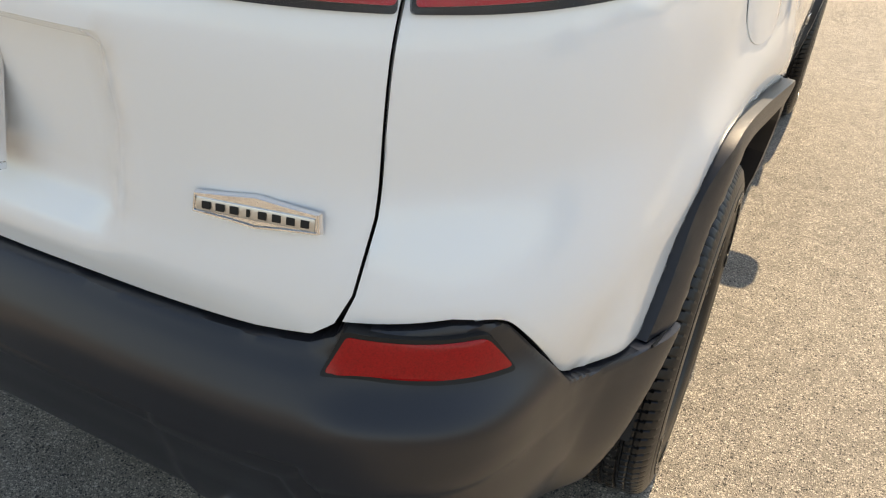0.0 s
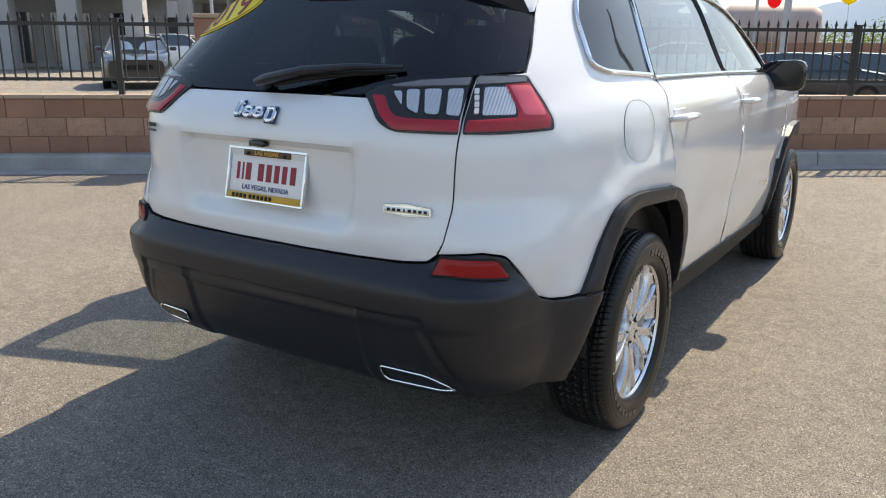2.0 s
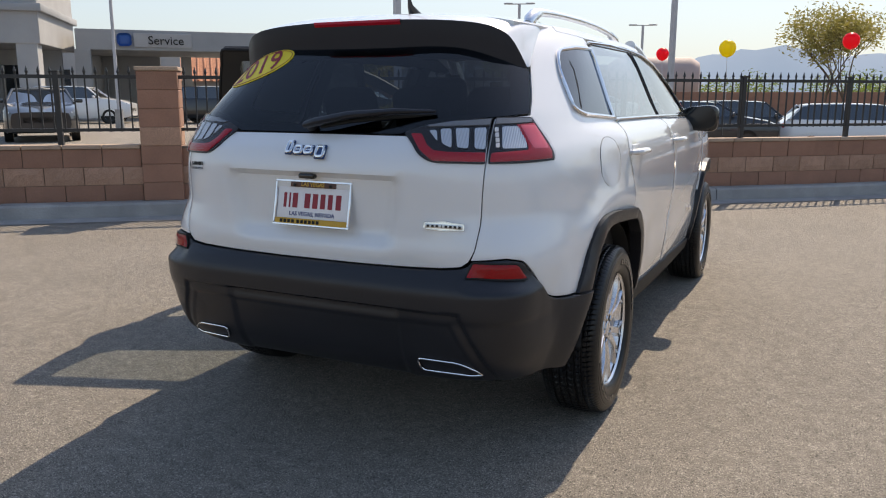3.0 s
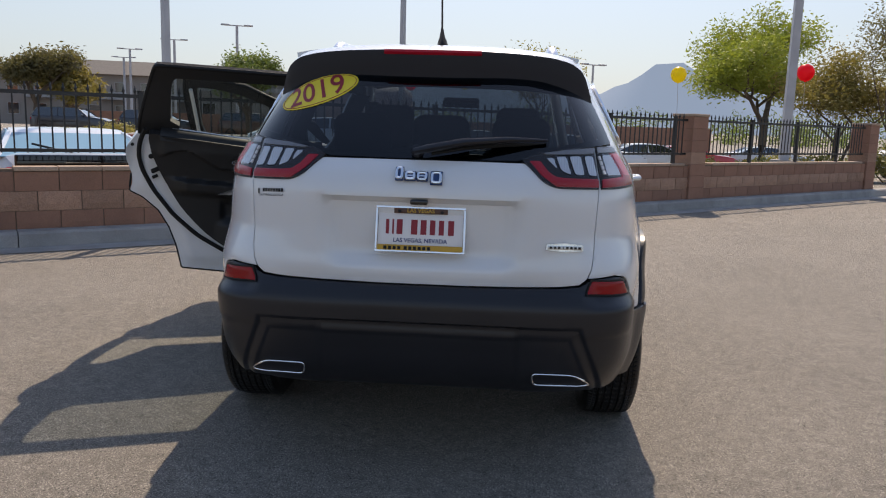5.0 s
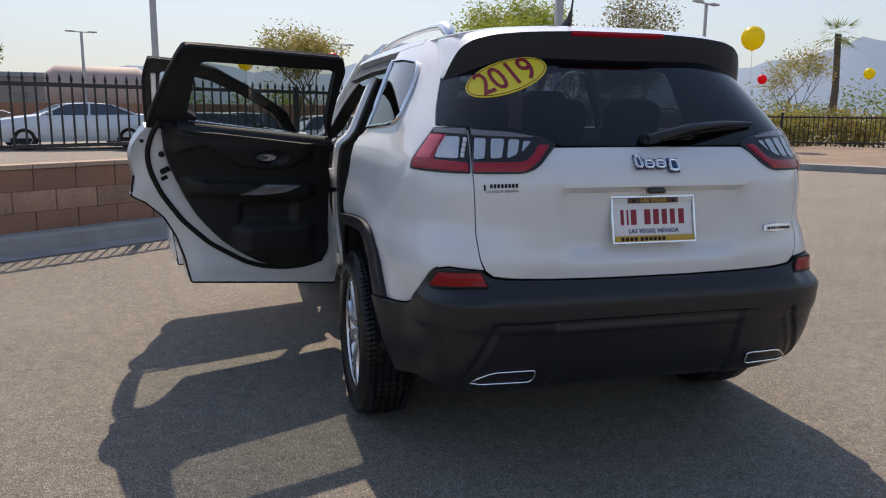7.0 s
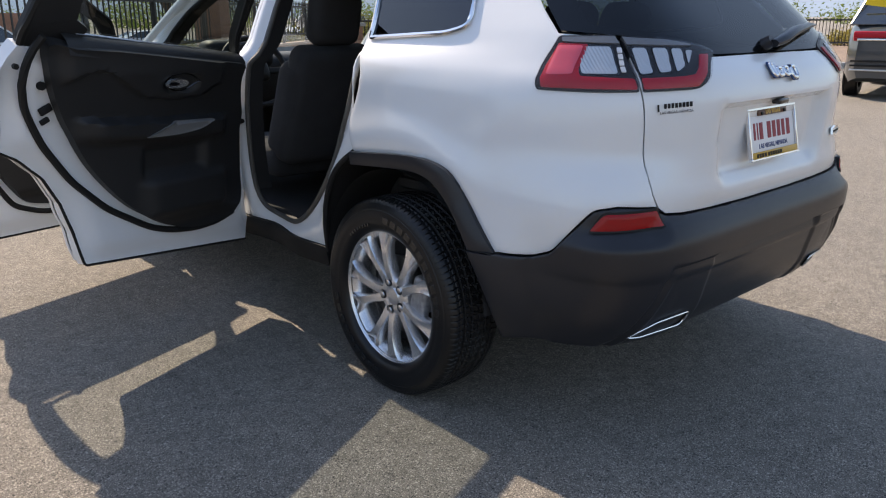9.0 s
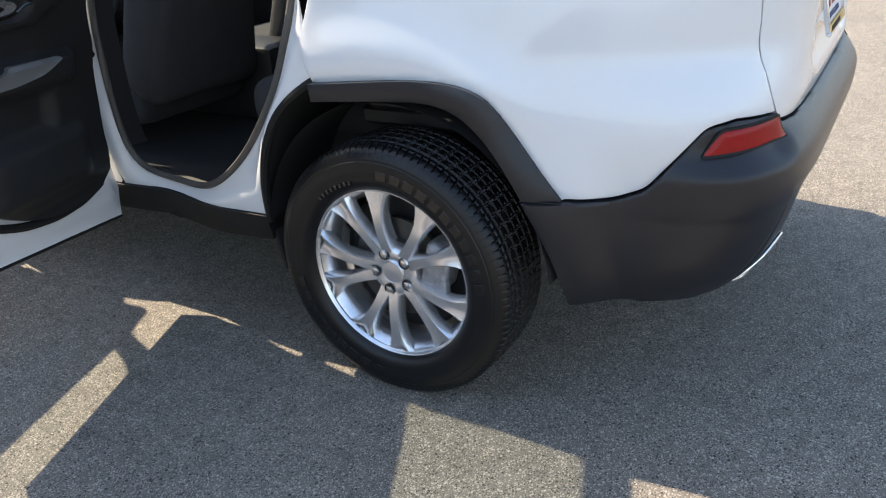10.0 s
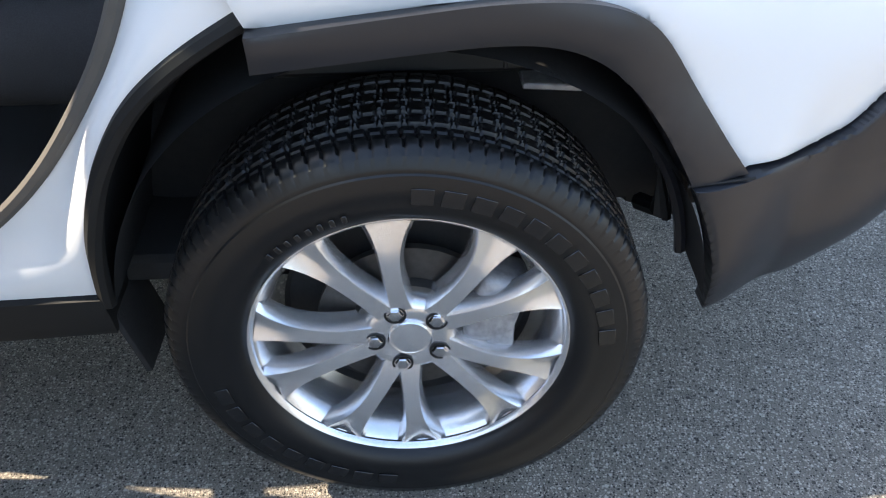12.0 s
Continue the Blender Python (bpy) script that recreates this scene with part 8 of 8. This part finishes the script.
part("cornice", box_bm(10.4, 8.4, 0.35, 0.05, 2, at=(-4.3, 4.0, 5.2)), STUCCO_GREY, office)
for x in (0.1, -2.9, -5.9, -8.9):
    part("column", box_bm(0.9, 0.9, 3.7, 0.02, 1, at=(x, 0.5, 1.85)), STUCCO, office)
part("recessed_wall", box_bm(9.6, 0.3, 3.7, 0.01, 1, at=(-4.3, 5.5, 1.85)), STUCCO_GREY, office)
for k in range(3):
    part("shop_window", box_bm(2.0, 0.1, 2.6, 0.01, 1, at=(-1.4 - 3.0 * k, 5.30, 1.5)), DARK_PANE, office)
wing = base("white_wing_building", "white stucco wing seen through the portal", "building", pose(-47.7, 38.4, 0, 0, 0, 44.5))
part("wall", box_bm(14.0, 6.0, 4.4, 0.03, 1, at=(0, 3, 2.2)), STUCCO, wing)
panes(wing, -5.5, 2.4, 6, 1, 2.2, 1.0, 0.9, 1.6, -0.02)
tile = base("tiled_house", "low house with an orange clay-tiled hip roof", "house", pose(-50.5, 56.0, 0, 0, 0, 42))
part("wall", box_bm(15.0, 10.0, 2.6, 0.02, 1, at=(0, 5, 1.3)), TAN, tile)
v = [(-8, -0.6, 2.6), (8, -0.6, 2.6), (8, 10.6, 2.6), (-8, 10.6, 2.6), (-4, 5, 5.2), (4, 5, 5.2)]
link_mesh("roof", v, [(0, 1, 5, 4), (2, 3, 4, 5), (1, 2, 5), (3, 0, 4)], TILE_ROOF, tile, "clay tile roof", smooth=False)
for k in range(26):
    a, b = Vector((-7.9 + 0.63 * k, -0.6, 2.66)), Vector((max(-4, min(4, -7.9 + 0.63 * k)), 5, 5.24))
    v, f = tube([a, b], 0.09, 5)
    link_mesh("tile_row", v, f, TILE_ROOF, tile, smooth=False)

apart = base("apartment_building", "two-storey grey-brown apartment block with hipped roofs", "building", pose(-44.0, 92.0, 0, 0, 0, 20))
part("wall", box_bm(34.0, 10.0, 6.2, 0.03, 1, at=(0, 5, 3.1)), TAN, apart)
v = [(-18, -0.8, 6.2), (18, -0.8, 6.2), (18, 10.8, 6.2), (-18, 10.8, 6.2), (-12, 5, 8.2), (12, 5, 8.2)]
link_mesh("roof", v, [(0, 1, 5, 4), (2, 3, 4, 5), (1, 2, 5), (3, 0, 4)], material("grey_roof_shingle", (0.12, 0.11, 0.10), rough=0.9, grain=0.2, grain_size=4), apart, "grey shingle roof", smooth=False)
panes(apart, -15.0, 1.8, 11, 2, 3.0, 2.8, 1.3, 1.4, -0.02)
for k in range(4):
    part("balcony", box_bm(3.0, 1.4, 0.9, 0.02, 1, at=(-12.0 + 8 * k, -0.8, 3.6)), STUCCO_GREY, apart)
store = base("store_building", "long low tan store with a flat roof", "building", pose(-6.0, 96.0, 0, 0, 0, 10))
part("wall", box_bm(25.0, 14.0, 4.6, 0.03, 1, at=(-20, 7, 2.3)), TAN, store)
part("parapet", box_bm(25.4, 14.4, 0.5, 0.03, 1, at=(-20, 7, 4.8)), STUCCO_GREY, store)
panes(store, -30.0, 2.2, 6, 1, 4.0, 1.0, 1.6, 1.8, -0.02)
tank = base("storage_tank", "pale pink rounded storage tank on the ground", "tank", pose(-13.5, 78.0, 0, 0, 0, 8))
v, f = lathe([(-4.6, 0.05), (-4.4, 1.6), (-3.6, 2.2), (3.6, 2.2), (4.4, 1.6), (4.6, 0.05)], 32)
link_mesh("shell", [(a, b, c + 2.9) for a, b, c in v], f, material("pale_pink_tank_paint", (0.42, 0.33, 0.30), rough=0.7, stain=0.1, stain_size=0.5), tank)
for x in (-3, 3):
    part("saddle", box_bm(0.6, 3.6, 1.6, 0.02, 1, at=(x, 0, 0.8)), CONCRETE, tank)
brick_row = base("boundary_wall", "long red-brown boundary wall across the far lot", "wall", pose(-4.0, 60.0, -0.6, 0, 0, 8), kind="structure")
part("wall_run", box_bm(52.0, 0.25, 2.2, 0.02, 1, at=(-4, 0, 1.1)), BLOCK_SMOOTH, brick_row)

# kerbed planting bed in the lot beyond the fence
bed = base("planting_bed", "raised bare planting bed with a red-brown kerb", "bed", pose(-16.0, 41.5, ground_height(-16.0, 41.5), 0, 0, 22), kind="structure")
part("bed_kerb", box_bm(11.0, 5.6, 0.34, 0.04, 2, at=(0, 0, 0.12)), SIGN_RED, bed)
part("bed_soil", box_bm(10.5, 5.1, 0.34, 0.04, 2, at=(0, 0, 0.15)), TAN, bed)

# ---- mountains on the horizon; haze put in as blue colour and glow ----
def ridge(dist, heights, seed):
    rng = random.Random(seed)
    v, f = [], []
    n = 240
    prof = smooth_curve([a for a, h in heights], [h for a, h in heights])
    for i in range(n + 1):
        deg = -80 + 220 * i / n
        a = radians(deg)
        h = float(prof(deg)) * (1 + 0.05 * math.sin(i * 0.9) + 0.035 * math.sin(i * 2.3 + 1)) + rng.gauss(0, 0.9)
        for k, z in enumerate((-30, h * 0.45, h)):
            d = dist + 60 * k
            v.append((d * math.sin(a), d * math.cos(a), z))
    for i in range(n):
        for k in range(2):
            f.append((i * 3 + k, i * 3 + k + 1, (i + 1) * 3 + k + 1, (i + 1) * 3 + k))
    return v, f


PAINTED_HAZE = bpy.data.materials.new("painted_haze_mountain")
PAINTED_HAZE.use_nodes = True
hb = PAINTED_HAZE.node_tree.nodes["Principled BSDF"]
# blue-grey base and a faint emission stand in for the haze in between
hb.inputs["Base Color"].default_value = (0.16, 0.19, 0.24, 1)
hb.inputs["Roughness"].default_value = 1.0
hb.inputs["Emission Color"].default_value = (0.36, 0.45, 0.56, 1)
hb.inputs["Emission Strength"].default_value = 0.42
mount = link_mesh("backdrop", *ridge(1500, ((-80, 10), (-40, 14), (-15, 20), (-9, 60), (-4, 92), (1, 80), (6, 70), (9, 100), (12, 132), (16, 96), (24, 62), (33, 70), (38, 96), (43, 128), (50, 110), (60, 90), (75, 60), (90, 40), (140, 20)), 2), PAINTED_HAZE)
tagged(mount, "desert mountains on the horizon, haze painted as pale blue glow", "mountains", kind="structure")
